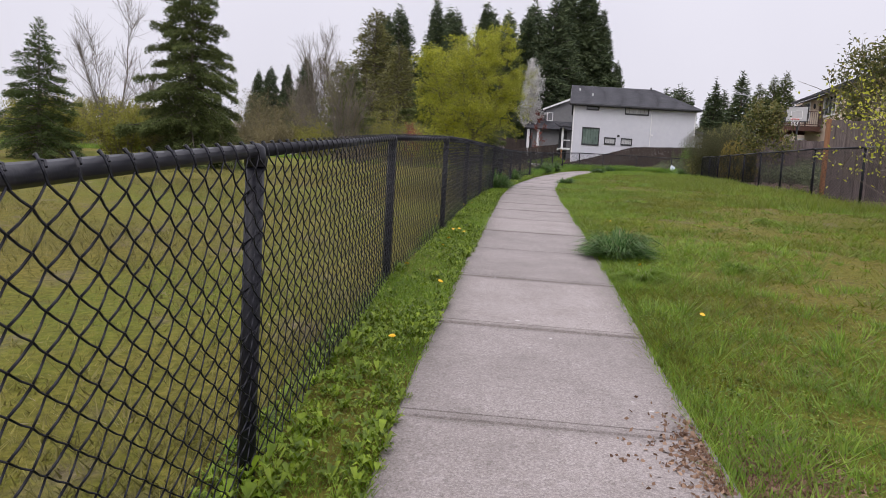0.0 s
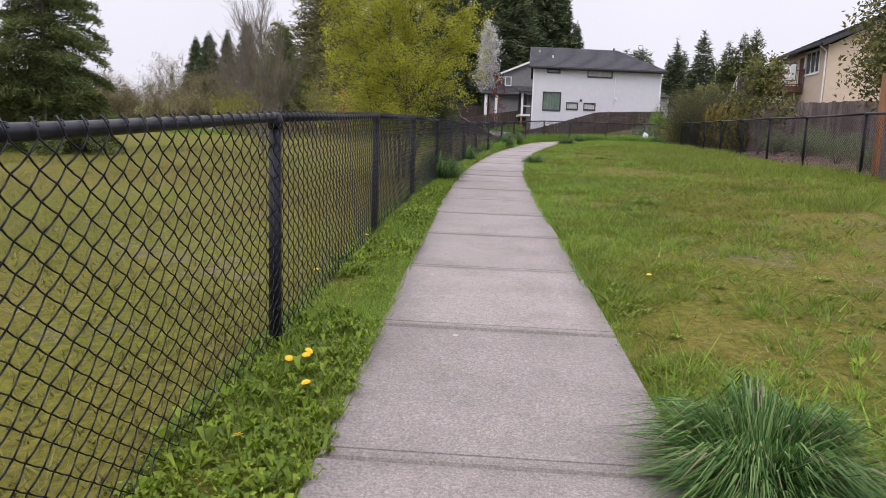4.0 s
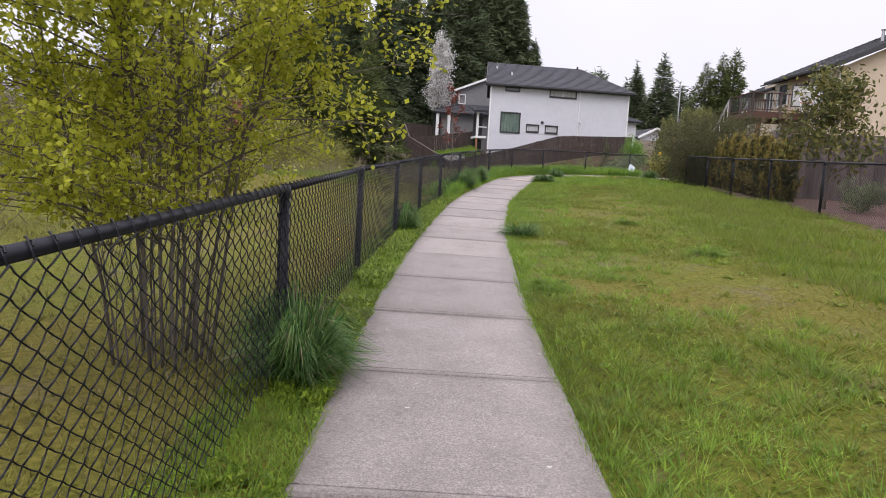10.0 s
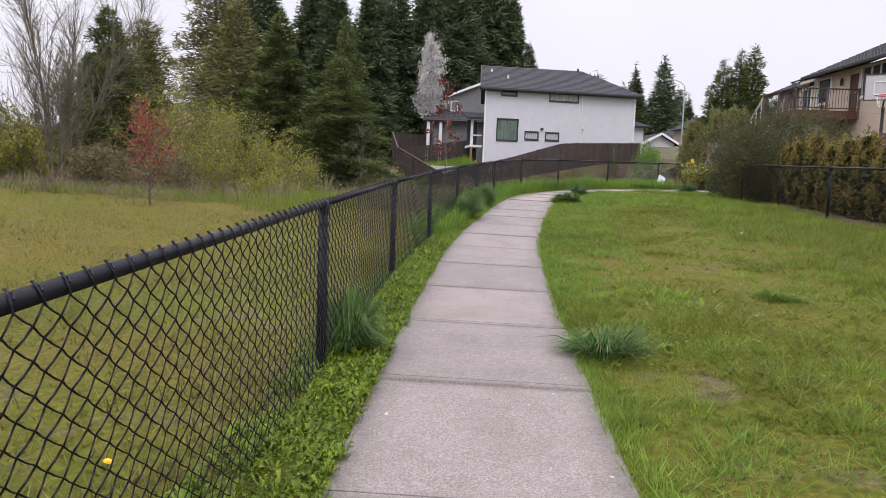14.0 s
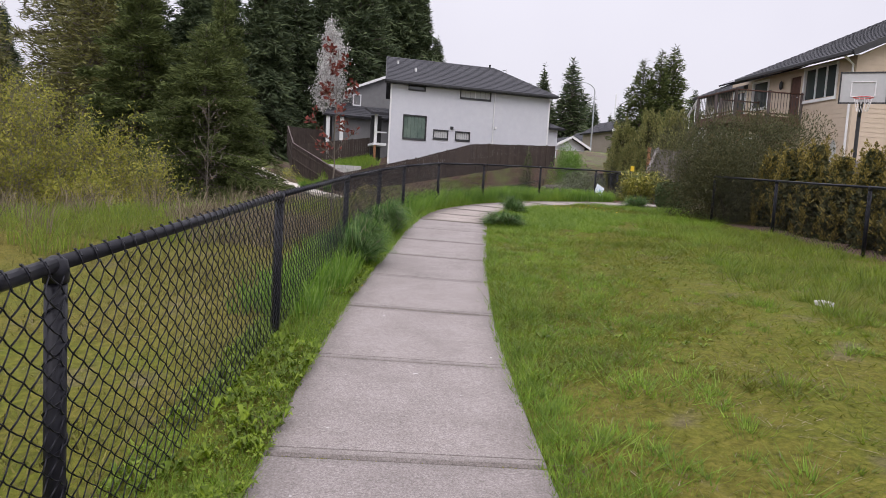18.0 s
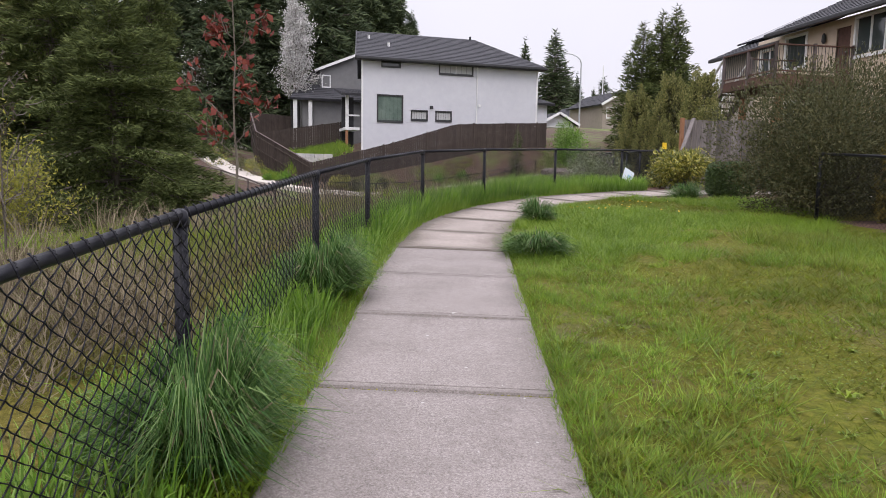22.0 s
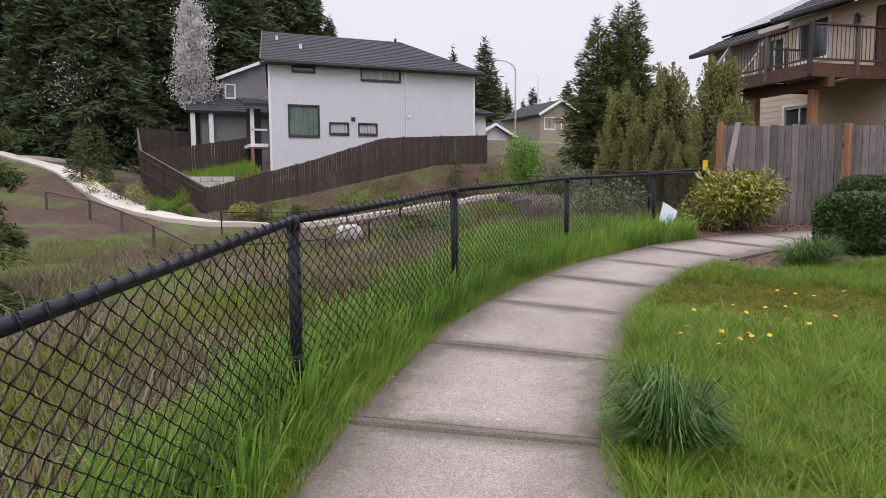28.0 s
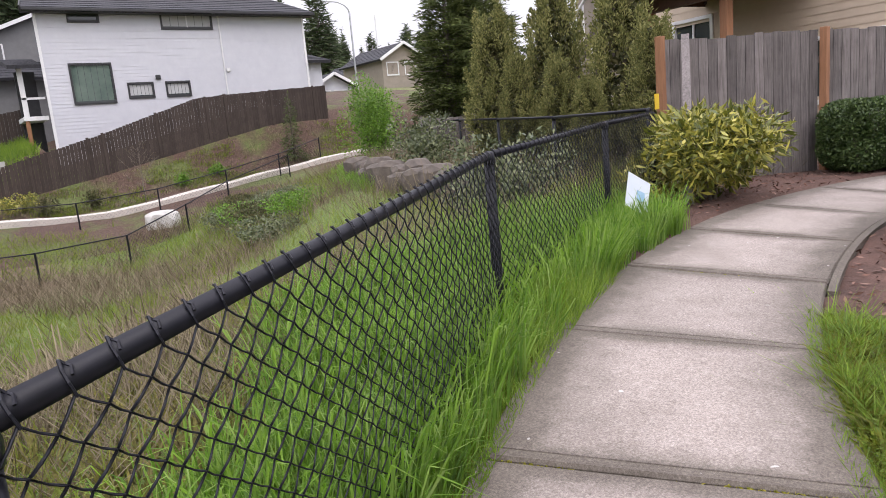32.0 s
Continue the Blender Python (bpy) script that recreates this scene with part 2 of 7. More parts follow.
def concrete_material(name, least, most, tint=(1.0, 1.0, 1.0), reach=1.0, joint=2.6):
    """Broomed concrete with smooth tooled bands, darker and mossy, along its edges (UV in metres)."""
    m, nt, p = nodes_of(name)
    uv = nt.nodes.new("ShaderNodeUVMap")
    sep = nt.nodes.new("ShaderNodeSeparateXYZ")
    nt.links.new(uv.outputs["UV"], sep.inputs["Vector"])
    v = coords(nt)
    fine = noise_tex(nt, v, 95.0, 5.0, 0.85)
    grain = noise_tex(nt, v, 30.0, 5.0, 0.75)
    blot = noise_tex(nt, v, 2.3, 5.0, 0.6)
    c = ramp(nt, fine, [(0.33, (0.115, 0.103, 0.096)), (0.50, (0.225, 0.203, 0.191)), (0.68, (0.37, 0.34, 0.322))])
    c = mixc(nt, ramp(nt, grain, [(0.38, (0, 0, 0)), (0.62, (0.55, 0.55, 0.55))]), c, mixc(nt, 1.0, c, (0.72, 0.70, 0.67), "MULTIPLY"))
    c = mixc(nt, ramp(nt, blot, [(0.42, (0, 0, 0)), (0.72, (0.6, 0.6, 0.6))]), c, mixc(nt, 1.0, c, (0.66, 0.65, 0.63), "MULTIPLY"))
    c = mixc(nt, 1.0, c, tint, "MULTIPLY")
    side = math_n(nt, "MINIMUM", sep.outputs["X"], math_n(nt, "SUBTRACT", 1.26, sep.outputs["X"]))
    ends = math_n(nt, "MINIMUM", sep.outputs["Y"], math_n(nt, "SUBTRACT", 1.397, sep.outputs["Y"]))
    edge = math_n(nt, "MINIMUM", side, math_n(nt, "MULTIPLY", ends, joint))
    ragged = math_n(nt, "ADD", math_n(nt, "SUBTRACT", noise_tex(nt, v, 7.0, 4.0), 0.5), math_n(nt, "MULTIPLY", math_n(nt, "SUBTRACT", noise_tex(nt, v, 1.9, 3.0), 0.5), reach - 1.0))
    edge = math_n(nt, "ADD", math_n(nt, "DIVIDE", edge, reach), math_n(nt, "MULTIPLY", ragged, 0.11))
    dirt = ramp(nt, edge, [(0.0, (1, 1, 1)), (0.07, (0.85, 0.85, 0.85)), (0.11, (0.45, 0.45, 0.45)), (0.22, (0, 0, 0))])
    age = math_n(nt, "ADD", least, math_n(nt, "MULTIPLY", obj_random(nt), most - least))
    c = mixc(nt, math_n(nt, "MULTIPLY", dirt, age), c, mixc(nt, 1.0, c, (0.30, 0.29, 0.25), "MULTIPLY"))
    speck = noise_tex(nt, v, 21.0, 0.0, 0.3)
    c = mixc(nt, ramp(nt, speck, [(0.86, (0, 0, 0)), (0.88, (0.5, 0.5, 0.5))]), c, (0.62, 0.6, 0.57))
    h = nt.nodes.new("ShaderNodeHueSaturation")
    nt.links.new(math_n(nt, "ADD", 0.9, math_n(nt, "MULTIPLY", obj_random(nt), 0.2)), h.inputs["Value"])
    nt.links.new(c, h.inputs["Color"])
    nt.links.new(h.outputs["Color"], p.inputs["Base Color"])
    p.inputs["Roughness"].default_value = 0.9
    bump(nt, p, math_n(nt, "ADD", fine, grain), 0.35, 0.006)
    return m


def board_material(name, dark, light, rust=None, each=0.5):
    m, nt, p = nodes_of(name)
    v = coords(nt, "Object", (14, 14, 0.8))
    grain = noise_tex(nt, v, 3.0, 6.0, 0.7)
    blot = noise_tex(nt, coords(nt), 2.5, 4.0)
    c = ramp(nt, math_n(nt, "ADD", math_n(nt, "MULTIPLY", grain, 0.7), math_n(nt, "MULTIPLY", blot, 0.3)), [(0.3, dark), (0.7, light)])
    h = nt.nodes.new("ShaderNodeHueSaturation")
    nt.links.new(math_n(nt, "ADD", 1 - each / 2, math_n(nt, "MULTIPLY", obj_random(nt), each)), h.inputs["Value"])
    nt.links.new(c, h.inputs["Color"])
    nt.links.new(h.outputs["Color"], p.inputs["Base Color"])
    p.inputs["Roughness"].default_value = 0.85
    p.inputs["Specular IOR Level"].default_value = 0.2
    bump(nt, p, grain, 0.5, 0.004)
    return m


def glass_material():
    m, nt, p = nodes_of("window_glass")
    p.inputs["Base Color"].default_value = (0.05, 0.06, 0.06, 1)
    p.inputs["Roughness"].default_value = 0.04
    p.inputs["Specular IOR Level"].default_value = 0.9
    bump(nt, p, noise_tex(nt, coords(nt), 1.2, 1.0), 0.05, 0.02)
    return m


GROUND, WILD, GLASS, BANK = ground_material(), wild_material(), glass_material(), bank_material()
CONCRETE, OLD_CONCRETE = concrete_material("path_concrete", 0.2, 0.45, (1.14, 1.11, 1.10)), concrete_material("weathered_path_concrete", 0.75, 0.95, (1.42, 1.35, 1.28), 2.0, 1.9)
VINYL = plain("black_vinyl", (0.005, 0.005, 0.008), (0.013, 0.013, 0.02), 30, 0.5, 0.0, 0.1, spec=0.3)
RAIL_VINYL = plain("rail_black_vinyl", (0.004, 0.004, 0.007), (0.010, 0.010, 0.016), 18, 0.42, 0.0, 0.12, spec=0.28)
JOINT = plain("joint_dirt", (0.008, 0.008, 0.005), (0.03, 0.03, 0.014), 30, 0.95)
BARK = plain("bark", (0.05, 0.04, 0.032), (0.16, 0.135, 0.11), 12, 0.9, 0, 0.6, stretch=(1, 1, 0.25))
PALE_BARK = plain("pale_bark", (0.085, 0.07, 0.052), (0.22, 0.19, 0.15), 12, 0.9, 0, 0.5, stretch=(1, 1, 0.3))
FIR = leafy("fir_needles", [(0.052, 0.068, 0.025), (0.10, 0.125, 0.042), (0.17, 0.198, 0.065)], 0.8, 0.15, 0.05, up=0.4)
FAR_FIR = leafy("far_fir_needles", [(0.048, 0.066, 0.038), (0.084, 0.110, 0.056), (0.132, 0.162, 0.076)], 0.85, 0.1, 0.05, up=0.3)
SPRUCE = leafy("spruce_needles", [(0.045, 0.068, 0.024), (0.085, 0.118, 0.04), (0.14, 0.175, 0.06)], 0.8, 0.15, 0.05)
OLIVE_FIR = leafy("olive_fir_needles", [(0.072, 0.071, 0.02), (0.142, 0.143, 0.04), (0.236, 0.219, 0.064)], 0.65, 0.12)
SPRING = leafy("spring_leaves", [(0.25, 0.28, 0.016), (0.40, 0.42, 0.028), (0.54, 0.54, 0.06)], 0.5, 0.5, up=0.45)
WILLOW = leafy("willow_leaves", [(0.15, 0.16, 0.026), (0.27, 0.27, 0.042), (0.40, 0.37, 0.08)], 0.65, 0.4, 0.15)
DRYLEAF = leafy("bare_twigs", [(0.075, 0.058, 0.038), (0.14, 0.11, 0.07), (0.21, 0.165, 0.10)], 0.9, 0.05, 0.1, up=0.0)
TAN_BUD = leafy("tan_buds", [(0.12, 0.10, 0.05), (0.20, 0.172, 0.085), (0.30, 0.265, 0.14)], 0.85, 0.2, 0.1, up=0.1)
REDLEAF = leafy("red_leaves", [(0.15, 0.025, 0.018), (0.28, 0.05, 0.035), (0.36, 0.09, 0.06)], 0.5, 0.35)
RUSSET = leafy("russet_dry_leaves", [(0.09, 0.02, 0.014), (0.17, 0.035, 0.022), (0.24, 0.06, 0.035)], 0.7, 0.25)
BLOSSOM = leafy("white_blossom", [(0.40, 0.39, 0.37), (0.60, 0.59, 0.56), (0.78, 0.77, 0.74)], 0.6, 0.3)
# also on the column cores, where the dark tone stands in for shade
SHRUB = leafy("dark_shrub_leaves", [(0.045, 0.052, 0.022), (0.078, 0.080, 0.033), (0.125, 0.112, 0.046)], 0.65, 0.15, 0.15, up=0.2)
JUNIPER = leafy("juniper_sprays", [(0.085, 0.095, 0.028), (0.19, 0.195, 0.06), (0.38, 0.36, 0.14)], 0.7, 0.2, 0.15, up=0.35)
RHODO = leafy("yellow_edged_leaves", [(0.06, 0.08, 0.014), (0.19, 0.20, 0.028), (0.56, 0.50, 0.10)], 0.35, 0.2, 0.4, up=0.15)
BOX = leafy("hedge_leaves", [(0.028, 0.052, 0.014), (0.06, 0.098, 0.026), (0.11, 0.155, 0.045)], 0.45, 0.2)
LIME = leafy("lime_green_leaves", [(0.06, 0.13, 0.012), (0.12, 0.24, 0.02), (0.2, 0.34, 0.04)], 0.5, 0.35)
GLOSSY = leafy("glossy_broad_leaves", [(0.05, 0.062, 0.016), (0.11, 0.12, 0.03), (0.24, 0.20, 0.065)], 0.55, 0.25, 0.15)
LAUREL = leafy("grey_green_leaves", [(0.05, 0.066, 0.030), (0.105, 0.128, 0.056), (0.20, 0.215, 0.10)], 0.45, 0.15)
BRONZE = leafy("bronze_green_sprays", [(0.10, 0.085, 0.02), (0.20, 0.16, 0.034), (0.32, 0.25, 0.06)], 0.7, 0.15, up=0.2)
GRASS = leafy("grass_blades", [(0.076, 0.127, 0.008), (0.143, 0.21, 0.012), (0.23, 0.3, 0.022), (0.381, 0.402, 0.075)], 0.5, 0.5, dry=(0.19, 0.185, 0.034), up=0.5, fleck=0.35, patch=0.55)
LAWN = leafy("lawn_blades", [(0.072, 0.099, 0.007), (0.13, 0.157, 0.009), (0.206, 0.223, 0.016), (0.348, 0.329, 0.074)], 0.6, 0.5, dry=(0.225, 0.21, 0.026), up=0.5, fleck=0.45, patch=0.6)
MEADOW = leafy("meadow_blades", [(0.077, 0.078, 0.013), (0.149, 0.144, 0.022), (0.226, 0.205, 0.041), (0.341, 0.293, 0.108)], 0.7, 0.3, dry=(0.215, 0.175, 0.07), up=0.6, fleck=0.45, patch=0.55)
LUSH = leafy("lush_grass_blades", [(0.073, 0.147, 0.007), (0.145, 0.25, 0.012), (0.237, 0.36, 0.026), (0.385, 0.496, 0.1)], 0.45, 0.45, up=0.5, fleck=0.3, patch=0.45)
BANK_GRASS = leafy("tall_bank_grass_blades", [(0.081, 0.184, 0.012), (0.153, 0.304, 0.02), (0.243, 0.414, 0.04), (0.378, 0.515, 0.14)], 0.4, 0.55, up=0.75, fleck=0.12, patch=0.12)
TUFT = leafy("coarse_tuft_blades", [(0.022, 0.066, 0.012), (0.052, 0.128, 0.022), (0.105, 0.205, 0.042), (0.24, 0.34, 0.12)], 0.5, 0.3, 0.25, up=0.3)
STRAW = leafy("dry_grass_stems", [(0.13, 0.105, 0.06), (0.23, 0.19, 0.115), (0.36, 0.31, 0.20)], 0.8, 0.25, up=0.4)
DEAD = leafy("dead_stalks", [(0.095, 0.078, 0.048), (0.19, 0.155, 0.10), (0.30, 0.25, 0.17)], 0.85, 0.15, 0.1, up=0.25)
WEED = leafy("weed_leaves", [(0.083, 0.136, 0.008), (0.165, 0.248, 0.014), (0.275, 0.372, 0.03)], 0.45, 0.35, up=0.45, fleck=0.4)
MOSS = leafy("joint_moss_fronds", [(0.10, 0.11, 0.012), (0.20, 0.19, 0.02), (0.30, 0.26, 0.04)], 0.8, 0.2, 0.1)
PETAL = plain("dandelion_yellow", (0.72, 0.42, 0.005), (0.9, 0.6, 0.01), 30, 0.6, 0, 0)
SIDING = plain("white_painted_siding", (0.53, 0.535, 0.57), (0.60, 0.605, 0.63), 3, 0.6, 0, 0.05, 0.3)
GREY_SIDING = plain("grey_painted_siding", (0.15, 0.15, 0.15), (0.20, 0.20, 0.20), 3, 0.65, 0, 0.05)
BEIGE = plain("beige_painted_siding", (0.50, 0.405, 0.30), (0.58, 0.475, 0.36), 3, 0.6, 0, 0.05, 0.3)
TAUPE = plain("taupe_painted_siding", (0.26, 0.22, 0.18), (0.33, 0.28, 0.23), 3, 0.6, 0, 0.05)
SHINGLE = plain("dark_grey_shingles", (0.022, 0.022, 0.026), (0.06, 0.06, 0.067), 14, 0.9, 0, 0.5, 1.0)
TRIM = plain("charcoal_trim", (0.02, 0.02, 0.021), (0.04, 0.04, 0.042), 6, 0.5, 0, 0.05)
WHITE = plain("white_trim", (0.68, 0.68, 0.67), (0.8, 0.8, 0.79), 6, 0.5, 0, 0.05)
DECKWOOD = plain("brown_stained_deck", (0.05, 0.022, 0.014), (0.12, 0.055, 0.035), 9, 0.7, 0, 0.3)
CEDAR = plain("orange_cedar", (0.19, 0.085, 0.040), (0.34, 0.165, 0.080), 8, 0.75, 0, 0.4, stretch=(4, 4, 0.4))
GREY_WOOD = board_material("weathered_grey_boards", (0.06, 0.053, 0.05), (0.225, 0.20, 0.19), each=0.6)
BROWN_WOOD = board_material("dark_brown_boards", (0.032, 0.025, 0.021), (0.085, 0.066, 0.056), each=0.3)
GREYBROWN_WOOD = board_material("grey_brown_boards", (0.055, 0.045, 0.042), (0.19, 0.155, 0.145))
STONE = plain("basalt_rock", (0.05, 0.042, 0.035), (0.17, 0.14, 0.115), 5, 0.9, 0, 0.7)
PALE_STONE = plain("pale_rock", (0.36, 0.35, 0.32), (0.6, 0.58, 0.54), 5, 0.85, 0, 0.5)
MULCH = plain("bark_mulch", (0.028, 0.014, 0.010), (0.15, 0.08, 0.058), 70, 0.95, 0, 0.9, 3.0)
NEW_CONCRETE = plain("pale_concrete", (0.50, 0.45, 0.40), (0.62, 0.57, 0.51), 8, 0.9, 0, 0.2)
STEEL = plain("galvanised_steel", (0.42, 0.43, 0.44), (0.55, 0.56, 0.57), 10, 0.4, 0.7, 0.1)
PAPER = plain("white_sign_paper", (0.66, 0.72, 0.80), (0.75, 0.80, 0.86), 6, 0.5, 0, 0.05)
BLUEPRINT = plain("blue_print", (0.30, 0.48, 0.66), (0.38, 0.56, 0.74), 6, 0.5, 0, 0)
YELLOW_TAG = plain("yellow_plastic", (0.72, 0.47, 0.01), (0.82, 0.58, 0.02), 6, 0.4, 0, 0)
RED = plain("red_paint", (0.5, 0.04, 0.03), (0.6, 0.06, 0.05), 8, 0.5, 0, 0)
PANEL = plain("solar_panel", (0.012, 0.014, 0.022), (0.02, 0.022, 0.03), 6, 0.12, 0, 0)
BLIND = plain("pale_blind", (0.42, 0.43, 0.42), (0.5, 0.5, 0.49), 6, 0.7, 0, 0)
GREEN_DRAPE = plain("green_curtain", (0.06, 0.10, 0.08), (0.16, 0.21, 0.17), 2.2, 0.8, 0, 0, 1.5)

# ---- helpers for building ----
class Geo:
    """Collects vertices and faces of one mesh."""

    def __init__(self):
        self.v, self.f = [], []

    def face(self, *pts):
        n = len(self.v)
        self.v += [tuple(p) for p in pts]
        self.f.append(tuple(range(n, n + len(pts))))
        return self

    def solid(self, bottom, top):
        """A closed block between two loops of the same number of points."""
        n, k = len(self.v), len(bottom)
        self.v += [tuple(p) for p in bottom] + [tuple(p) for p in top]
        self.f += [tuple(range(n + k - 1, n - 1, -1)), tuple(range(n + k, n + 2 * k))]
        self.f += [(n + i, n + (i + 1) % k, n + k + (i + 1) % k, n + k + i) for i in range(k)]
        return self

    def box(self, x0, x1, y0, y1, z0, z1, bev=0.0):
        if not bev:
            q = [(x0, y0), (x1, y0), (x1, y1), (x0, y1)]
            return self.solid([(x, y, z0) for x, y in q], [(x, y, z1) for x, y in q])
        b = min(bev, (x1 - x0) / 3, (y1 - y0) / 3, (z1 - z0) / 3)
        def ring(i, z):
            return [(x0 + i, y0 + b, z), (x0 + b, y0 + i, z), (x1 - b, y0 + i, z), (x1 - i, y0 + b, z),
                    (x1 - i, y1 - b, z), (x1 - b, y1 - i, z), (x0 + b, y1 - i, z), (x0 + i, y1 - b, z)]
        return self.stack([ring(b / 2, z0), ring(0, z0 + b), ring(0, z1 - b), ring(b / 2, z1)])

    def stack(self, rings, caps=True):
        n, k = len(self.v), len(rings[0])
        for r in rings:
            self.v += [tuple(p) for p in r]
        for j in range(len(rings) - 1):
            self.f += [(n + j * k + i, n + j * k + (i + 1) % k, n + (j + 1) * k + (i + 1) % k, n + (j + 1) * k + i) for i in range(k)]
        if caps:
            self.f += [tuple(range(n + k - 1, n - 1, -1)), tuple(range(n + (len(rings) - 1) * k, n + len(rings) * k))]
        return self

    def beam(self, a, b, w, h, up=(0, 0, 1)):
        """A square timber from a to b, w wide and h high."""
        a, b = Vector(a), Vector(b)
        d = (b - a).normalized()
        s = d.cross(Vector(up))
        s = (s if s.length > 1e-4 else Vector((1, 0, 0))).normalized()
        u = s.cross(d)
        o = [s * -w / 2 - u * h / 2, s * w / 2 - u * h / 2, s * w / 2 + u * h / 2, s * -w / 2 + u * h / 2]
        return self.solid([a + p for p in o], [b + p for p in o])

    def tube(self, pts, radii, sides=8, caps=True):
        pts = [Vector(p) for p in pts]
        radii = radii if isinstance(radii, (list, tuple)) else [radii] * len(pts)
        rings, side = [], None
        for i, p in enumerate(pts):
            d = (pts[min(i + 1, len(pts) - 1)] - pts[max(i - 1, 0)]).normalized()
            if side is None:
                side = d.cross(Vector((0, 0, 1)))
                side = side if side.length > 1e-3 else Vector((1, 0, 0))
            side = (side - d * side.dot(d)).normalized()
            u = d.cross(side)
            rings.append([p + (side * math.cos(6.2832 * k / sides) + u * math.sin(6.2832 * k / sides)) * radii[i] for k in range(sides)])
        return self.stack(rings, caps)


def mesh_of(name, v, f, mat, smooth=False):
    me = bpy.data.meshes.new(name)
    if isinstance(v, np.ndarray):
        k = f.shape[1]
        me.vertices.add(len(v))
        me.vertices.foreach_set("co", v.astype(np.float32).ravel())
        me.loops.add(f.size)
        me.loops.foreach_set("vertex_index", f.astype(np.int32).ravel())
        me.polygons.add(len(f))
        me.polygons.foreach_set("loop_start", np.arange(0, f.size, k, dtype=np.int32))
        me.update(calc_edges=True)
    else:
        me.from_pydata(v, [], f)
    if smooth:
        me.polygons.foreach_set("use_smooth", [True] * len(me.polygons))
    me.materials.append(mat)
    return me


def part(name, g, mat, parent=None, label="", smooth=False):
    """One mesh object out of a Geo, under a thing or a part."""
    ob = new(name, mesh_of(name, g.v, g.f, mat, smooth))
    if parent is not None:
        ob.parent = parent
        ob.matrix_parent_inverse = Matrix()
    return tagged(ob, label) if label else ob


def cloud(name, arrays, mat, parent=None, label=""):
    v, f = arrays
    ob = new(name, mesh_of(name, v, f, mat))
    if parent is not None:
        ob.parent = parent
    return tagged(ob, label) if label else ob


def thing(name, label, category, group="", kind="", at=None):
    ob = new(name)
    ob.empty_display_size = 0.2
    if at is not None:
        ob.matrix_basis = at
    return tagged(ob, label, category, group, kind)


def step(a, b, x):
    t = np.clip((np.asarray(x, float) - a) / (b - a), 0, 1)
    return t * t * (3 - 2 * t)


# ---- plan: the rise of the path, its line, the fence line ----
RISE_Y = [-30, 0, 6, 12, 18, 24, 30, 36, 42, 48, 60]
RISE_Z = [-1.6, 0.0, 0.49, 0.91, 1.20, 1.45, 1.74, 2.12, 2.44, 2.75, 2.95]


def rise(y):
    y = np.asarray(y, float)
    return sum(np.interp(y + k, RISE_Y, RISE_Z) for k in (-2, -1, 0, 1, 2)) / 5


def spline(pts, n=24):
    p = [np.array(q, float) for q in pts]
    p = [2 * p[0] - p[1]] + p + [2 * p[-1] - p[-2]]
    out = []
    for a, b, c, d in zip(p, p[1:], p[2:], p[3:]):
        for t in np.linspace(0, 1, n, endpoint=False):
            out.append(0.5 * (2 * b + (c - a) * t + (2 * a - 5 * b + 4 * c - d) * t * t + (3 * b - a - 3 * c + d) * t ** 3))
    return np.array(out + [p[-2]])


LINE = spline([(0.2, -6), (0.65, 0), (0.98, 4.74), (1.45, 9.0), (2.43, 17.35), (3.3, 23.0), (4.78, 29.8), (6.42, 35.0), (7.95, 39.15),
               (9.52, 41.5), (11.56, 43.4), (14.06, 44.8), (17.2, 45.5), (20.5, 45.0), (24.0, 43.0)])
ARC = np.r_[0, np.cumsum(np.hypot(*np.diff(LINE, axis=0).T))]


def along(s, side=0.0):
    """The plan place s metres along the path, side metres to its right."""
    a, b = [np.array([np.interp(s + k, ARC, LINE[:, i]) for i in (0, 1)]) for k in (-0.1, 0.1)]
    d = (b - a) / np.linalg.norm(b - a)
    return (a + b) / 2 + side * np.array([d[1], -d[0]])


POSTS = [(-0.42, -1.9), (-0.28, 1.15), (-0.09, 4.21), (0.10, 7.25), (0.5, 10.07), (0.84, 13.1), (1.21, 15.92), (1.66, 18.75), (2.09, 21.74), (2.62, 24.65), (3.24, 27.7),
         (3.96, 30.55), (4.85, 33.65), (5.76, 36.5), (6.62, 38.6), (7.93, 40.9), (9.72, 42.95), (12.25, 45.05), (14.88, 46.5), (16.7, 47.35)]
FENCE_Y = [4.2, 7.2, 10, 13, 16, 18.8, 21.7, 24.7, 27.7, 30.6, 33.7, 36.5, 38.6, 40.9, 43]
FENCE_TALL = [1.065, 1.075, 1.07, 1.05, 1.035, 1.015, 1.0, 0.985, 0.975, 0.965, 0.935, 0.915, 0.94, 0.985, 0.99]


def fence_h(y):
    return float(np.interp(y, FENCE_Y, FENCE_TALL))




def seg_dist(x, y, pts):
    """Signed distance to a line of points: positive on its left."""
    best, sign = np.full(np.shape(x), 1e9), np.ones(np.shape(x))
    for (ax, ay), (bx, by) in zip(pts, pts[1:]):
        dx, dy = bx - ax, by - ay
        t = np.clip(((x - ax) * dx + (y - ay) * dy) / (dx * dx + dy * dy), 0, 1)
        ex, ey = x - ax - t * dx, y - ay - t * dy
        d = np.hypot(ex, ey)
        near = d < best
        best = np.where(near, d, best)
        sign = np.where(near, np.sign(dx * ey - dy * ex + 1e-12), sign)
    return best * sign


PATH_LINE = [tuple(p) for p in LINE[::6]]


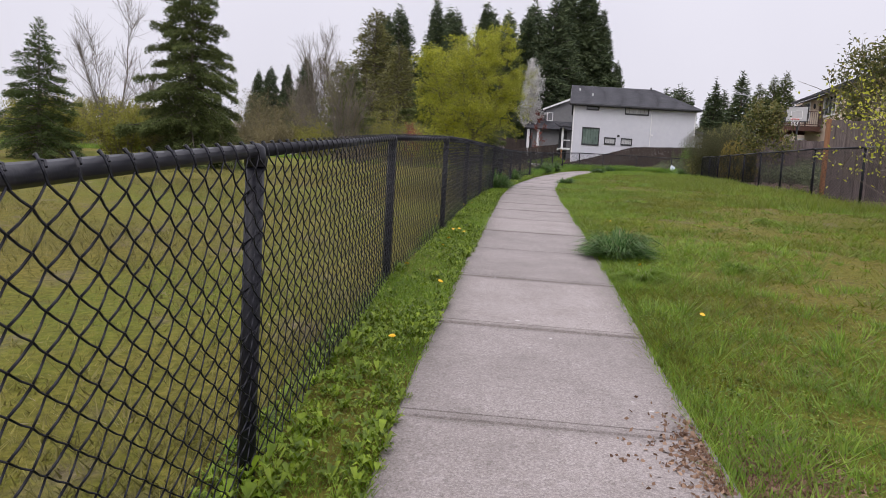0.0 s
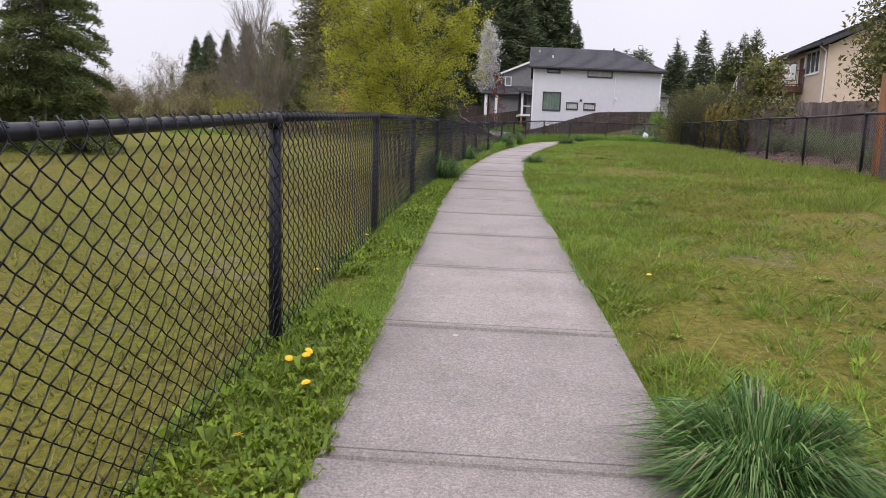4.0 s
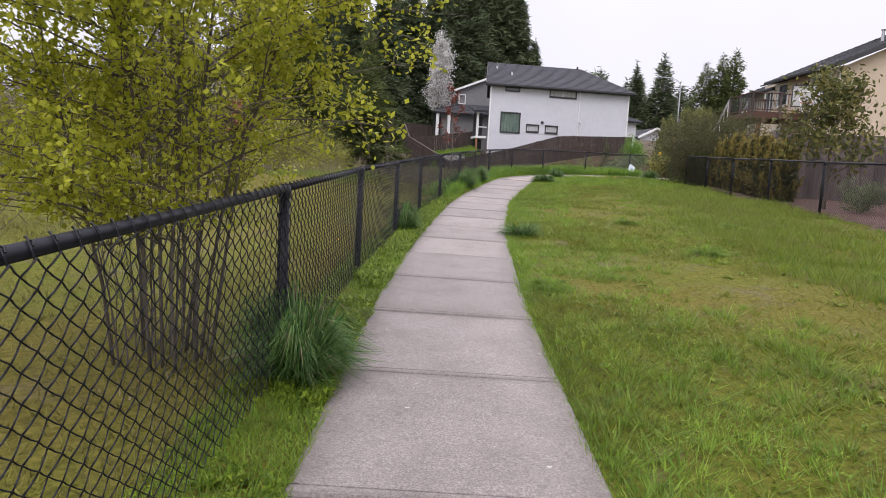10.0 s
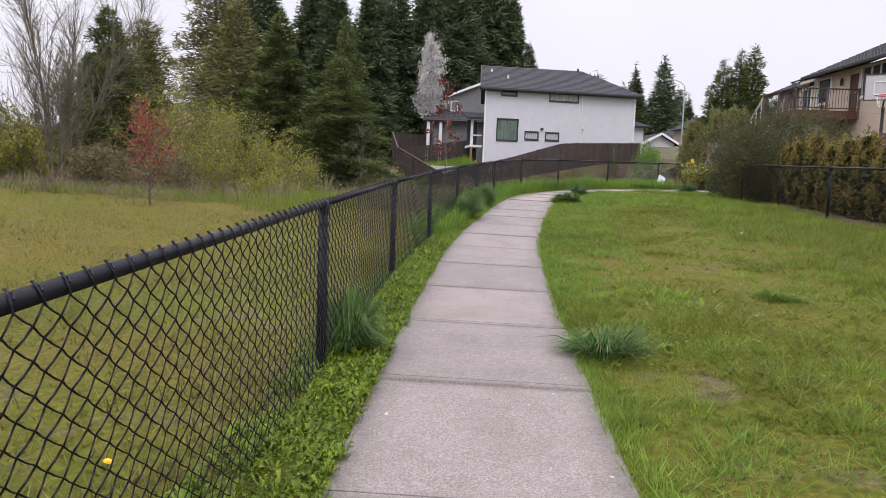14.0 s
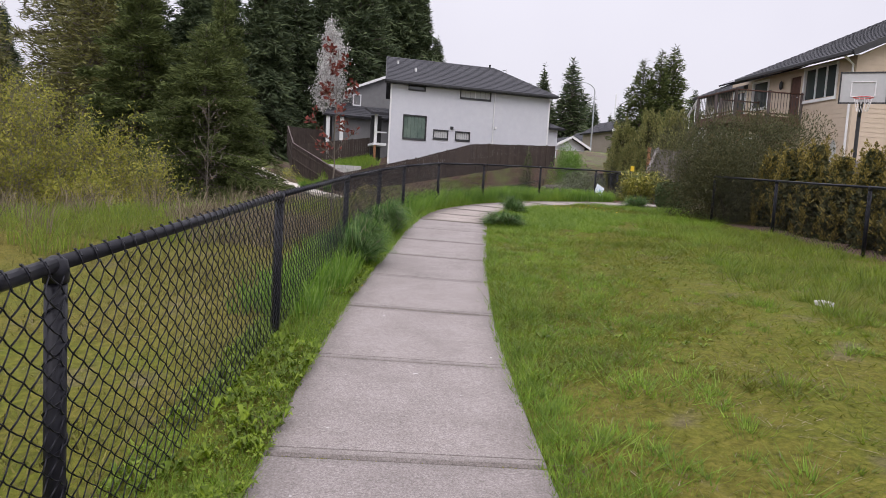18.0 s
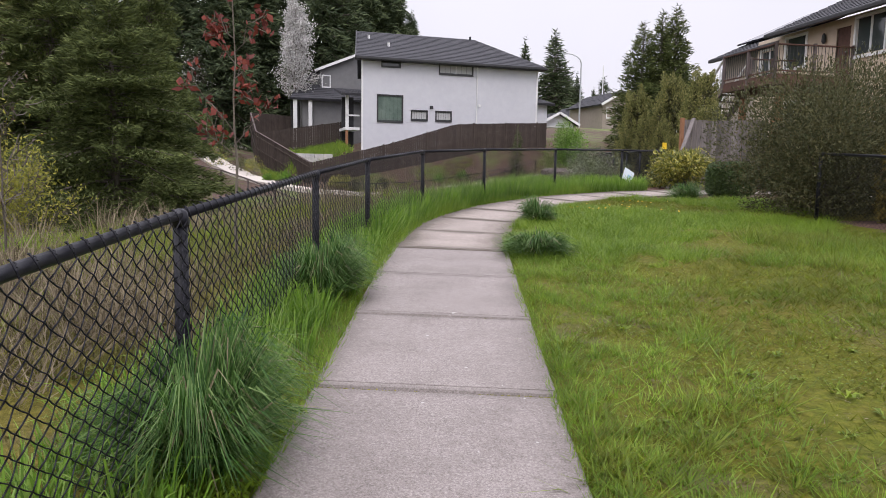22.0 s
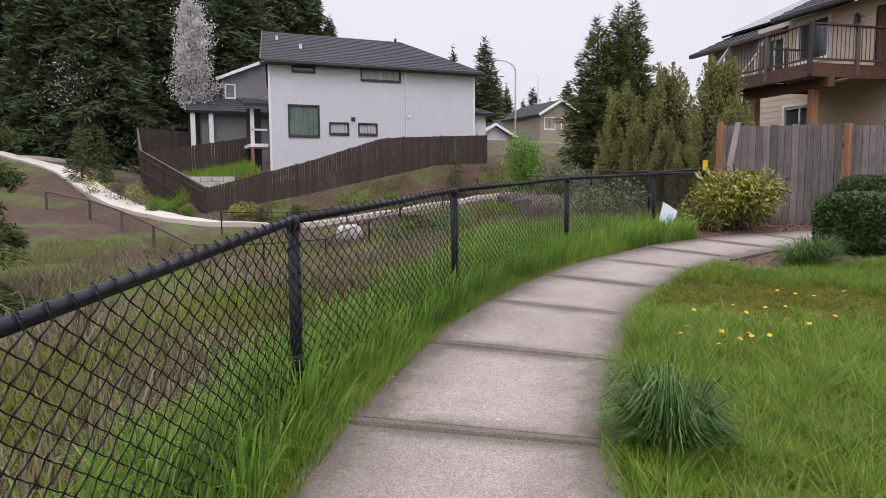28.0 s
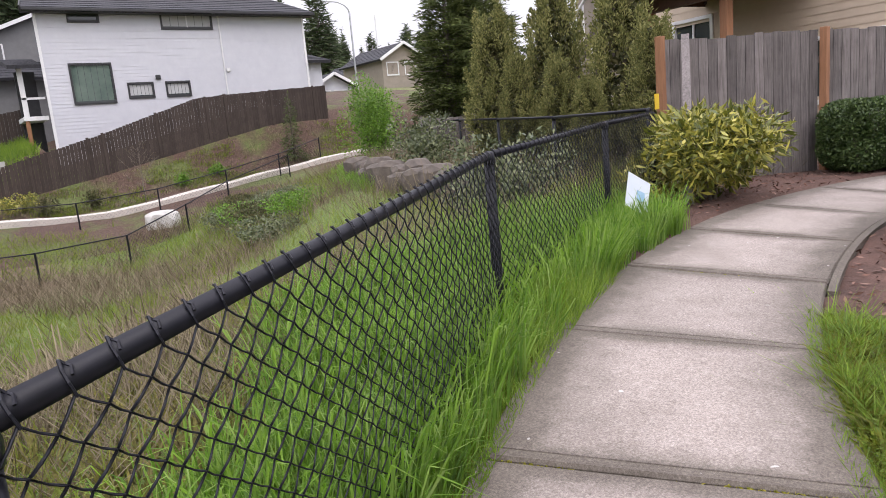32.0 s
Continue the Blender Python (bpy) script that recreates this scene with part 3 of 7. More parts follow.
def terrain(x, y):
    x, y = np.asarray(x, float), np.asarray(y, float)
    side = -seg_dist(x, y, PATH_LINE)
    left = seg_dist(x, y, POSTS + [(24, 66)])
    tilt = np.where(side > 0, 0.012 + 0.021 * step(36, 28, y), 0.012)
    base = rise(y) + tilt * np.clip(side, -6, 12) * step(0.6, 2.0, np.abs(side))
    bank = np.interp(y, [40, 47, 55, 59, 66, 70, 73, 78, 90, 130], [0.5, 0.2, 0.1, 0.1, 0.2, 0.95, 1.38, 2.1, 3.6, 7.0])
    bank = bank + 0.115 * np.clip(x - 15, 0, 12) * step(64, 72, y) * step(77.5, 74.3, y)
    bank = bank + np.clip(x - 10, 0, 14) * 0.235 * step(74.3, 77.5, y)
    bank = np.where(x < 8, bank + 1.2 * step(80, 100, y) * step(8, -4, x) + 0.42 * step(77, 88, y) * step(8.5, 5.5, x), bank)
    bank = bank + 1.9 * step(15, 24, x) * step(50, 56, y) * step(68, 60, y)
    bank = bank + 1.25 * step(77.3, 79.0, y) * step(88, 84, y) * step(8.6, 9.6, x) * step(14.6, 13.6, x)
    far = np.maximum(step(0.7, 9.5, left) * step(35.5, 46, y + 0.25 * np.clip(x, -30, 0)), step(58, 70, y))
    z = base * (1 - far) + bank * far
    z = z - 0.10 * step(0.74, 0.56, np.abs(side))
    z = z - 0.06 * step(0.9, 2.5, left) * step(40, 30, y)
    return z + 0.03 * np.sin(x * 1.9 + 1.3 * np.sin(y * 0.7)) * np.sin(y * 1.6) * step(0.8, 2.0, np.abs(side))


def build_ground():
    xs = np.r_[[-1500, -600, -250, -120], np.arange(-70, -12, 2.5), np.arange(-12, -4, 0.8), np.arange(-4, 18, 0.3), np.arange(18, 32, 0.8), np.arange(32, 80, 3), [100, 160, 300, 700, 1500]]
    ys = np.r_[[-1200, -400, -120, -50], np.arange(-30, -4, 2), np.arange(-4, 50, 0.3), np.arange(50, 102, 0.8), np.arange(102, 150, 3), [170, 220, 320, 600, 1600]]
    gx, gy = np.meshgrid(xs, ys)
    gzz = terrain(gx, gy)
    gzz = np.where(gy > 130, np.minimum(gzz, 7.0), gzz)
    v = np.stack([gx.ravel(), gy.ravel(), gzz.ravel()], 1)
    nx, ny = len(xs), len(ys)
    i = (np.arange(ny - 1)[:, None] * nx + np.arange(nx - 1)[None]).ravel()
    f = np.stack([i, i + 1, i + nx + 1, i + nx], 1)
    me = mesh_of("ground", v, f, GROUND, True)
    me.materials.append(WILD)
    me.materials.append(MULCH)
    me.materials.append(BANK)
    cx, cy = v[f].mean(1)[:, 0], v[f].mean(1)[:, 1]
    left = seg_dist(cx, cy, POSTS + [(24, 66)])
    side = -seg_dist(cx, cy, PATH_LINE)
    idx = np.where((left > 0.8) & (cy + 0.25 * np.clip(cx, -30, 0) > 39.5), 1, 0)
    idx = np.where((cy > 48), 1, idx)
    bed = ((left < 0.0) & (side < -0.5) & (cx > 12.9)) | ((side > 0.5) & (cx > 13.6) & (cy > 43.1) & (side < 9) & (cy < 50))
    idx = np.where(bed & (cy < 52) & (cx < 30), 2, idx)
    yard = np.interp(cy, [10, 19.5, 31.3, 39.6], [8.5, 9.75, 12.45, 14.35])
    idx = np.where((cx > yard + 0.1) & (cx < yard + 9) & (cy < 39.4) & (cy > 6), 2, idx)
    idx = np.where((cy > 67.5) & (cy < 100) & (cx > -12) & (cx < 40), 3, idx)
    me.polygons.foreach_set("material_index", idx.astype(np.int32))
    return tagged(new("ground", me), "uneven mossy lawn, mulch beds and rough grassy bank", "ground", kind="structure")


build_ground()


# ---- the chain link fence ----
def link_mesh(a, b, za, zb, h, cell=0.092, wire=0.0028, sides=4, tall=0.068, sag=0.0025, h_b=None):
    """Woven zigzag wires between two posts, bowed between the knots, as vertex and face arrays."""
    length = math.hypot(b[0] - a[0], b[1] - a[1])
    d = np.array([(b[0] - a[0]) / length, (b[1] - a[1]) / length])
    n = max(2, int(length / (cell / 2)))
    h_b = h if h_b is None else h_b
    rows = int(round((0.5 * (h + h_b) - 0.07) / (tall / 2)))
    fine = 2 if sag else 1
    ks = np.arange(rows * fine + 1) / fine
    tri = np.abs((ks + 1) % 2 - 1)
    bow = np.where(ks % 1 > 0.1, -sag, 0.0)
    ang = np.arange(sides) * 2 * np.pi / sides + 0.6
    ring = np.stack([-d[1] * np.sin(ang), d[0] * np.sin(ang), np.cos(ang)], 1)
    strands = []
    for i in range(n):
        t = tri if i % 2 == 0 else 1 - tri
        u = np.clip((i + t) / n * length, 0, length)
        off = (t - 0.5) * (0.008 if i % 2 == 0 else -0.008)
        z = za + (zb - za) * u / length + 0.04 + ks * (h + (h_b - h) * u / length - 0.055) / rows + bow
        p = np.stack([a[0] + d[0] * u - d[1] * off, a[1] + d[1] * u + d[0] * off, z], 1)
        strands.append((p[:, None] + ring[None] * wire).reshape(-1, 3))
    m = np.arange(rows * fine)[:, None] * sides
    j = np.arange(sides)[None]
    q = np.stack([m + j, m + (j + 1) % sides, m + sides + (j + 1) % sides, m + sides + j], -1).reshape(-1, 4)
    return np.concatenate(strands), np.concatenate([q + k * (rows * fine + 1) * sides for k in range(n)])


def chain_fence(name, label, posts, h, ties=True, base=None, mat=VINYL, cell=0.092, lift=0.0):
    fence = thing(name, label, "fence")
    zs = [float(terrain(x, y)) + lift if base is None else base(x, y) for x, y in posts]
    hs = [h(y) if callable(h) else h for x, y in posts]
    for (x, y), z, ht in zip(posts, zs, hs):
        p = part("post", Geo().tube([(x, y, z - 0.2), (x, y, z + ht - 0.035)], 0.030, 12), RAIL_VINYL, fence, smooth=True)
        part("cap", Geo().tube([(x, y, z + ht - 0.05), (x, y, z + ht - 0.02), (x, y, z + ht + 0.012), (x, y, z + ht + 0.024)], [0.034, 0.036, 0.030, 0.012], 12), RAIL_VINYL, p, smooth=True)
    for k, ((ax, ay), (bx, by)) in enumerate(zip(posts, posts[1:])):
        za, zb, ha, hb = zs[k], zs[k + 1], hs[k], hs[k + 1]
        ta, tb = za + ha, zb + hb
        part("top_rail", Geo().tube([(ax, ay, ta), ((ax + bx) / 2, (ay + by) / 2, (ta + tb) / 2 - 0.004), (bx, by, tb)], 0.0215, 12), RAIL_VINYL, fence, smooth=True)
        dx, dy = bx - ax, by - ay
        ln = math.hypot(dx, dy)
        ox, oy = dy / ln * 0.030, -dx / ln * 0.030
        cloud("link_mesh", link_mesh((ax + ox, ay + oy), (bx + ox, by + oy), za, zb, ha, cell, sides=4 if ties else 3, sag=0.0025 if ties else 0, h_b=hb), mat, fence)
        if ties:
            g = Geo()
            wob = random.Random(k)
            n, odd = max(2, int(ln / (cell / 2))), int(round((0.5 * (ha + hb) - 0.07) / 0.034)) % 2
            for i in range(odd, n, 2):
                u = i / n
                c = Vector((ax + dx * u, ay + dy * u, ta + (tb - ta) * u))
                sx, sy = dy / ln, -dx / ln
                tx, ty = dx / ln, dy / ln
                e = wob.uniform(-0.008, 0.008)
                pts = [c + Vector((sx * off + tx * (fwd + e * up * 30), sy * off + ty * (fwd + e * up * 30), up)) for off, fwd, up in ((0.031, -0.002, -0.018), (0.027, -0.008, 0.004), (0.017, -0.006, 0.021), (0.006, 0.003, 0.030), (-0.003, 0.011, 0.028), (0.002, 0.017, 0.021), (0.014, 0.014, 0.020), (0.022, 0.006, 0.010))]
                g.tube(pts, 0.0027, 5)
            tagged(part("wire_knuckle", g, mat, fence, "twisted wire ends over the rail"), kind="stuff")
        turns = [i * 0.62 for i in range(int(2 * math.pi * 6 / 0.62))]
        part("tie_wire", Geo().tube([(bx + 0.0325 * math.cos(a), by + 0.0325 * math.sin(a), zb + 0.06 + (hb - 0.14) * a / 37.7) for a in turns], 0.0022, 4), mat, fence)
    return fence


def rise_at(x, y):
    return float(rise(y))


chain_fence("chain_link_fence", "waist-high black vinyl chain link fence beside the path", POSTS, fence_h, True, rise_at)
RIGHT_RUN = [(14.3, 39.6), (13.68, 36.9), (13.06, 34.2), (12.43, 31.35), (11.76, 28.4), (11.12, 25.6), (10.45, 22.7), (9.74, 19.55), (9.1, 16.4), (8.75, 13.3), (8.5, 10.2)]
chain_fence("chain_link_fence", "black vinyl chain link fence along the far side of the lawn", RIGHT_RUN, lambda y: float(np.interp(y, [19.5, 31.3, 36], [1.2, 1.13, 1.08])), False, None)
BACK_RUN = [(16.7, 47.4), (17.7, 50.0), (19.1, 53.0), (20.4, 56.0), (21.6, 59.2), (22.6, 62.4)]
chain_fence("chain_link_fence", "dark chain link fence in front of tall junipers", BACK_RUN, 1.05, False, None)

# ---- foliage and grass ----
def leaf_quads(p, d, n, length, width, rng):
    """Pointed leaves: p centres, d directions, n normals (N x 3), length and width per leaf."""
    d = d / np.maximum(np.linalg.norm(d, axis=1, keepdims=True), 1e-6)
    s = np.cross(d, n)
    s = s / np.maximum(np.linalg.norm(s, axis=1, keepdims=True), 1e-6)
    L, W = np.reshape(length, (-1, 1)) * np.ones((len(p), 1)), np.reshape(width, (-1, 1)) * np.ones((len(p), 1))
    v = np.stack([p - d * L / 2, p + s * W / 2, p + d * L / 2, p - s * W / 2], 1).reshape(-1, 3)
    return v, np.arange(len(v)).reshape(-1, 4)


def joined(some):
    v, f, k = [], [], 0
    for a, b in some:
        v.append(a)
        f.append(b + k)
        k += len(a)
    return np.concatenate(v), np.concatenate(f)


def unit(rng, n):
    u = rng.normal(size=(n, 3))
    return u / np.linalg.norm(u, axis=1, keepdims=True)


def limb_tree(rng, h, spread, limbs, twigs, lean=0.0, start=0.25, rise_of=0.8, r0=0.07, wavy=0.12):
    """Trunk, limbs and twigs of a broad tree, and the places along its twigs."""
    trunk, wood, ends = Geo(), Geo(), []
    k = 9
    pts = [np.array([lean * (i / k) ** 1.5 + 0.03 * h * wavy * math.sin(i * 1.7), 0.03 * h * wavy * math.cos(i * 2.1), h * i / k]) for i in range(k + 1)]
    pts[0][2] = -0.3
    trunk.tube(pts, [max(0.006, r0 * (1 - 0.93 * i / k)) for i in range(k + 1)], 8)
    for i in range(limbs):
        t = start + (0.98 - start) * (i + rng.random()) / limbs
        a = i * 2.4 + rng.normal() * 0.4
        base = np.array([np.interp(t * k, range(k + 1), [p[j] for p in pts]) for j in range(3)])
        L = spread * (1.1 - 0.75 * t) * (0.75 + 0.5 * rng.random())
        d = np.array([math.cos(a), math.sin(a), rise_of * (0.6 + 0.8 * rng.random())])
        q = [base + d * L * s + np.array([0, 0, 0.15 * L * s * s]) + rng.normal(size=3) * 0.04 * L * s for s in (0, 0.3, 0.65, 1.0)]
        wood.tube(q, [r0 * 0.42 * (1 - 0.6 * t), r0 * 0.3 * (1 - 0.6 * t), r0 * 0.18 * (1 - 0.5 * t), 0.004], 5)
        for _ in range(twigs):
            s = 0.2 + 0.8 * rng.random()
            b = np.array([np.interp(s, (0, 0.3, 0.65, 1.0), [p[j] for p in q]) for j in range(3)])
            e = d * 0.5 + rng.normal(size=3) * 0.55 + np.array([0, 0, 0.25])
            e = e / np.linalg.norm(e) * L * (0.25 + 0.3 * rng.random())
            wood.tube([b, b + e * 0.5 + rng.normal(size=3) * 0.02, b + e], [0.007, 0.005, 0.002], 3, False)
            for u in np.linspace(0.15, 1.0, 6):
                ends.append(b + e * u)
        ends += [q[2], q[3], q[3] * 0.5 + q[2] * 0.5]
    return trunk, wood, np.array(ends)


def broad_tree(name, label, at, h, spread, limbs, twigs, leaves, size, leaf_mat, bark=BARK, seed=1, jitter=0.12, category="tree", aspect=0.6, group="", **kw):
    rng = np.random.default_rng(seed)
    trunk, wood, ends = limb_tree(rng, h, spread, limbs, twigs, **kw)
    z = float(terrain(at[0], at[1]))
    t = thing(name, label, category, group, at=pose(at[0], at[1], z, 0, 0, rng.random() * 360))
    part("trunk", trunk, bark, t, smooth=True)
    part("branchwork", wood, bark, t)
    if leaves:
        p = ends[rng.integers(0, len(ends), leaves)] + rng.normal(size=(leaves, 3)) * jitter
        v, f = leaf_quads(p, unit(rng, leaves), unit(rng, leaves), size * (0.6 + 0.8 * rng.random(leaves)), size * aspect * (0.6 + 0.8 * rng.random(leaves)), rng)
        cloud("crown", (v, f), leaf_mat, t)
    return t


def wires(P, R, sides=3):
    """Thin tubes along many lines at once: P (lines x points x 3), R (lines x points)."""
    n, k = P.shape[:2]
    d = np.gradient(P, axis=1)
    d = d / np.maximum(np.linalg.norm(d, axis=2, keepdims=True), 1e-9)
    side = np.cross(d, np.array([0.31, 0.17, 0.93]))
    side = side / np.maximum(np.linalg.norm(side, axis=2, keepdims=True), 1e-9)
    up = np.cross(d, side)
    ang = np.arange(sides) * 2 * np.pi / sides
    v = P[:, :, None] + (side[:, :, None] * np.cos(ang)[:, None] + up[:, :, None] * np.sin(ang)[:, None]) * R[:, :, None, None]
    i = (np.arange(n)[:, None, None] * k + np.arange(k - 1)[None, :, None]) * sides
    j = np.arange(sides)[None, None]
    f = np.stack([i + j, i + (j + 1) % sides, i + sides + (j + 1) % sides, i + sides + j], -1).reshape(-1, 4)
    return v.reshape(-1, 3), f


def conifer_meshes(rng, h, r, sprays, size, low=0.06, droop=0.25, power=0.85, ragged=0.25):
    """Trunk, drooping boughs in tiers, and flat fans of needle sprays along their twigs."""
    trunk = Geo().tube([(0, 0, -0.4), (0, 0, h * 0.4), (0, 0, h * 0.985)], [0.018 * h, 0.012 * h, 0.008], 8)
    nb = int(min(420, max(130, 26 * h)))
    t = low + (0.99 - low) * ((np.arange(nb) + rng.random(nb)) / nb) ** 0.88
    a = np.arange(nb) * 2.39996 + rng.normal(size=nb) * 0.3
    L = r * (1 - t) ** power * (1 - ragged + 2 * ragged * rng.random(nb)) + 0.03 * r
    out = np.stack([np.cos(a), np.sin(a), 0 * a], 1)
    lat = np.stack([-np.sin(a), np.cos(a), 0 * a], 1)
    lift = 0.55 * t - 0.12 + 0.12 * rng.normal(size=nb)

    def along_bough(i, s):
        z = h * t[i] + L[i] * (lift[i] * s - (0.35 + droop) * s ** 2 + (0.18 + 0.4 * droop) * s ** 3)
        p = out[i] * (L[i] * s)[:, None]
        p[:, 2] = z
        return p
    S = np.linspace(0, 0.96, 5)
    big = np.nonzero(L > 0.12 * r)[0]
    boughs = np.stack([along_bough(big, np.full(len(big), q)) for q in S], 1)
    limbs = wires(boughs, (L[big] / max(r, 0.1))[:, None] * 0.0055 * h * (1.05 - S)[None] + 0.002)
    share = L ** 1.6
    share = share / share.sum()
    k = rng.choice(nb, sprays, p=share)
    s = 0.12 + 0.88 * rng.random(sprays) ** 0.75
    reach = (0.10 + 0.30 * (1 - s)) * L[k] + 0.02 * r
    u = rng.uniform(-1, 1, sprays)
    fan = u * reach
    p = along_bough(k, s) + lat[k] * fan[:, None] + out[k] * (np.abs(fan) * 0.55)[:, None]
    p[:, 2] += -0.22 * np.abs(fan) * (1 + droop) + rng.normal(size=sprays) * 0.32 * size - 0.55 * size * rng.random(sprays) ** 2
    d = out[k] * 0.7 + lat[k] * (np.sign(u) * (0.3 + 0.7 * np.abs(u)))[:, None] + rng.normal(size=(sprays, 3)) * 0.28
    d[:, 2] += -0.15 - 0.3 * droop + 0.55 * t[k] + 0.25 * rng.normal(size=sprays)
    n = np.array([0, 0, 0.8])[None] + rng.normal(size=(sprays, 3)) * 0.8
    v, f = leaf_quads(p, d, n, size * (0.6 + 0.9 * rng.random(sprays)), size * 0.17 * (0.6 + 0.8 * rng.random(sprays)), rng)
    return mesh_of("trunk", trunk.v, trunk.f, BARK, True), mesh_of("branchwork", *limbs, BARK), (v, f)


def twiggy(rng, stems, limbs, twigs, h, r, foot=0.15, bend=0.5, fork=0.45, r0=0.012, low=0.15):
    """Stems fanning from one root, their limbs and twigs: wire arrays and the twigs' points."""
    u5, u4, u3 = np.linspace(0, 1, 6), np.linspace(0, 1, 4), np.linspace(0, 1, 3)
    a = np.arange(stems) * 2.39996 + rng.normal(size=stems) * 0.4
    q = np.sqrt((np.arange(stems) + 0.5) / stems)
    top = np.stack([np.cos(a) * r * q, np.sin(a) * r * q, h * (1.0 - 0.45 * q ** 2) * (0.8 + 0.25 * rng.random(stems))], 1)
    base = np.stack([np.cos(a), np.sin(a), 0 * a], 1) * (foot * q)[:, None]
    base[:, 2] = -0.1
    w = np.stack([u5 ** (1 + bend), u5 ** (1 + bend), u5], 1)
    A = base[:, None] + (top - base)[:, None] * w[None] + rng.normal(size=(stems, 6, 3)) * 0.012 * h * u5[None, :, None]
    RA = r0 * (0.7 + 0.6 * rng.random(stems))[:, None] * (1 - 0.82 * u5)[None]

    def branch(P, n, length, spread_of, pts, lo):
        m, k = P.shape[:2]
        i = np.repeat(np.arange(m), n)
        s = lo + (0.98 - lo) * rng.random(m * n)
        x = s * (k - 1)
        j = np.minimum(x.astype(int), k - 2)
        e = (x - j)[:, None]
        b = P[i, j] * (1 - e) + P[i, j + 1] * e
        d = P[i, j + 1] - P[i, j]
        d = d / np.maximum(np.linalg.norm(d, axis=1, keepdims=True), 1e-9)
        d = d + rng.normal(size=(m * n, 3)) * spread_of + np.array([0, 0, 0.18])
        d = d / np.maximum(np.linalg.norm(d, axis=1, keepdims=True), 1e-9)
        ln = length * (0.5 + rng.random(m * n)) * (1.15 - 0.7 * s)
        Q = b[:, None] + d[:, None] * (ln[:, None] * pts[None])[:, :, None]
        Q[:, :, 2] += (0.12 * ln)[:, None] * pts[None] ** 2
        return Q + rng.normal(size=Q.shape) * 0.03 * ln[:, None, None] * pts[None, :, None]
    B = branch(A, limbs, 0.32 * h, fork, u4, low)
    C = branch(B, twigs, 0.13 * h, fork * 1.25, u3, 0.1)
    RB = np.full((len(B), 1), r0 * 0.36) * (1 - 0.75 * u4)[None]
    RC = np.full((len(C), 1), max(0.0022, r0 * 0.16)) * (1 - 0.6 * u3)[None]
    return joined([wires(A, RA, 4), wires(B, RB)]), wires(C, RC), C.reshape(-1, 3)


def wild_bush(name, label, x, y, stems, limbs, twigs, h, r, leaves, size, leaf_mat, wood=BARK, seed=1, category="shrub", group="", aspect=0.4, jitter=0.06, **kw):
    """A shrub or bare tree of many branching stems, with small leaves along the twigs where it has any."""
    rng = np.random.default_rng(seed)
    t = thing(name, label, category, group, at=pose(x, y, float(terrain(x, y))))
    stem, fine, ends = twiggy(rng, stems, limbs, twigs, h, r, **kw)
    tagged(cloud("stem_mass", stem, wood, t), kind="stuff")
    tagged(cloud("twig_mass", fine, wood, t), kind="stuff")
    if leaves:
        p = ends[rng.integers(0, len(ends), leaves)] + rng.normal(size=(leaves, 3)) * jitter
        p[:, 2] = np.maximum(p[:, 2], 0.05)
        v, f = leaf_quads(p, unit(rng, leaves) + np.array([0, 0, 0.3]), unit(rng, leaves) + np.array([0, 0, 0.3]), size * (0.6 + 0.8 * rng.random(leaves)), size * aspect * (0.6 + 0.8 * rng.random(leaves)), rng)
        cloud("foliage", (v, f), leaf_mat, t)
    return t


def conifer_kind(seed, h, r, sprays, size, mat, **kw):
    rng = np.random.default_rng(seed)
    tm, lm, (v, f) = conifer_meshes(rng, h, r, sprays, size, **kw)
    return tm, lm, mesh_of("crown", v, f, mat), h


def put_conifer(kind, x, y, h, label, turn=0.0, wide=1.0, group="", z=None):
    tm, lm, cm, h0 = kind
    s = h / h0
    base = float(terrain(x, y)) if z is None else z
    t = thing("conifer", label, "tree", group, at=pose(x, y, base - 0.05, 0, 0, turn) @ Matrix.Diagonal((s * wide, s * wide, s, 1)))
    # in the columns, branchwork carries the leaf core coloured dark as inner shade
    for nm, me in (("trunk", tm), ("branchwork", lm), ("crown", cm)):
        ob = new(nm, me)
        ob.parent = t
    return t


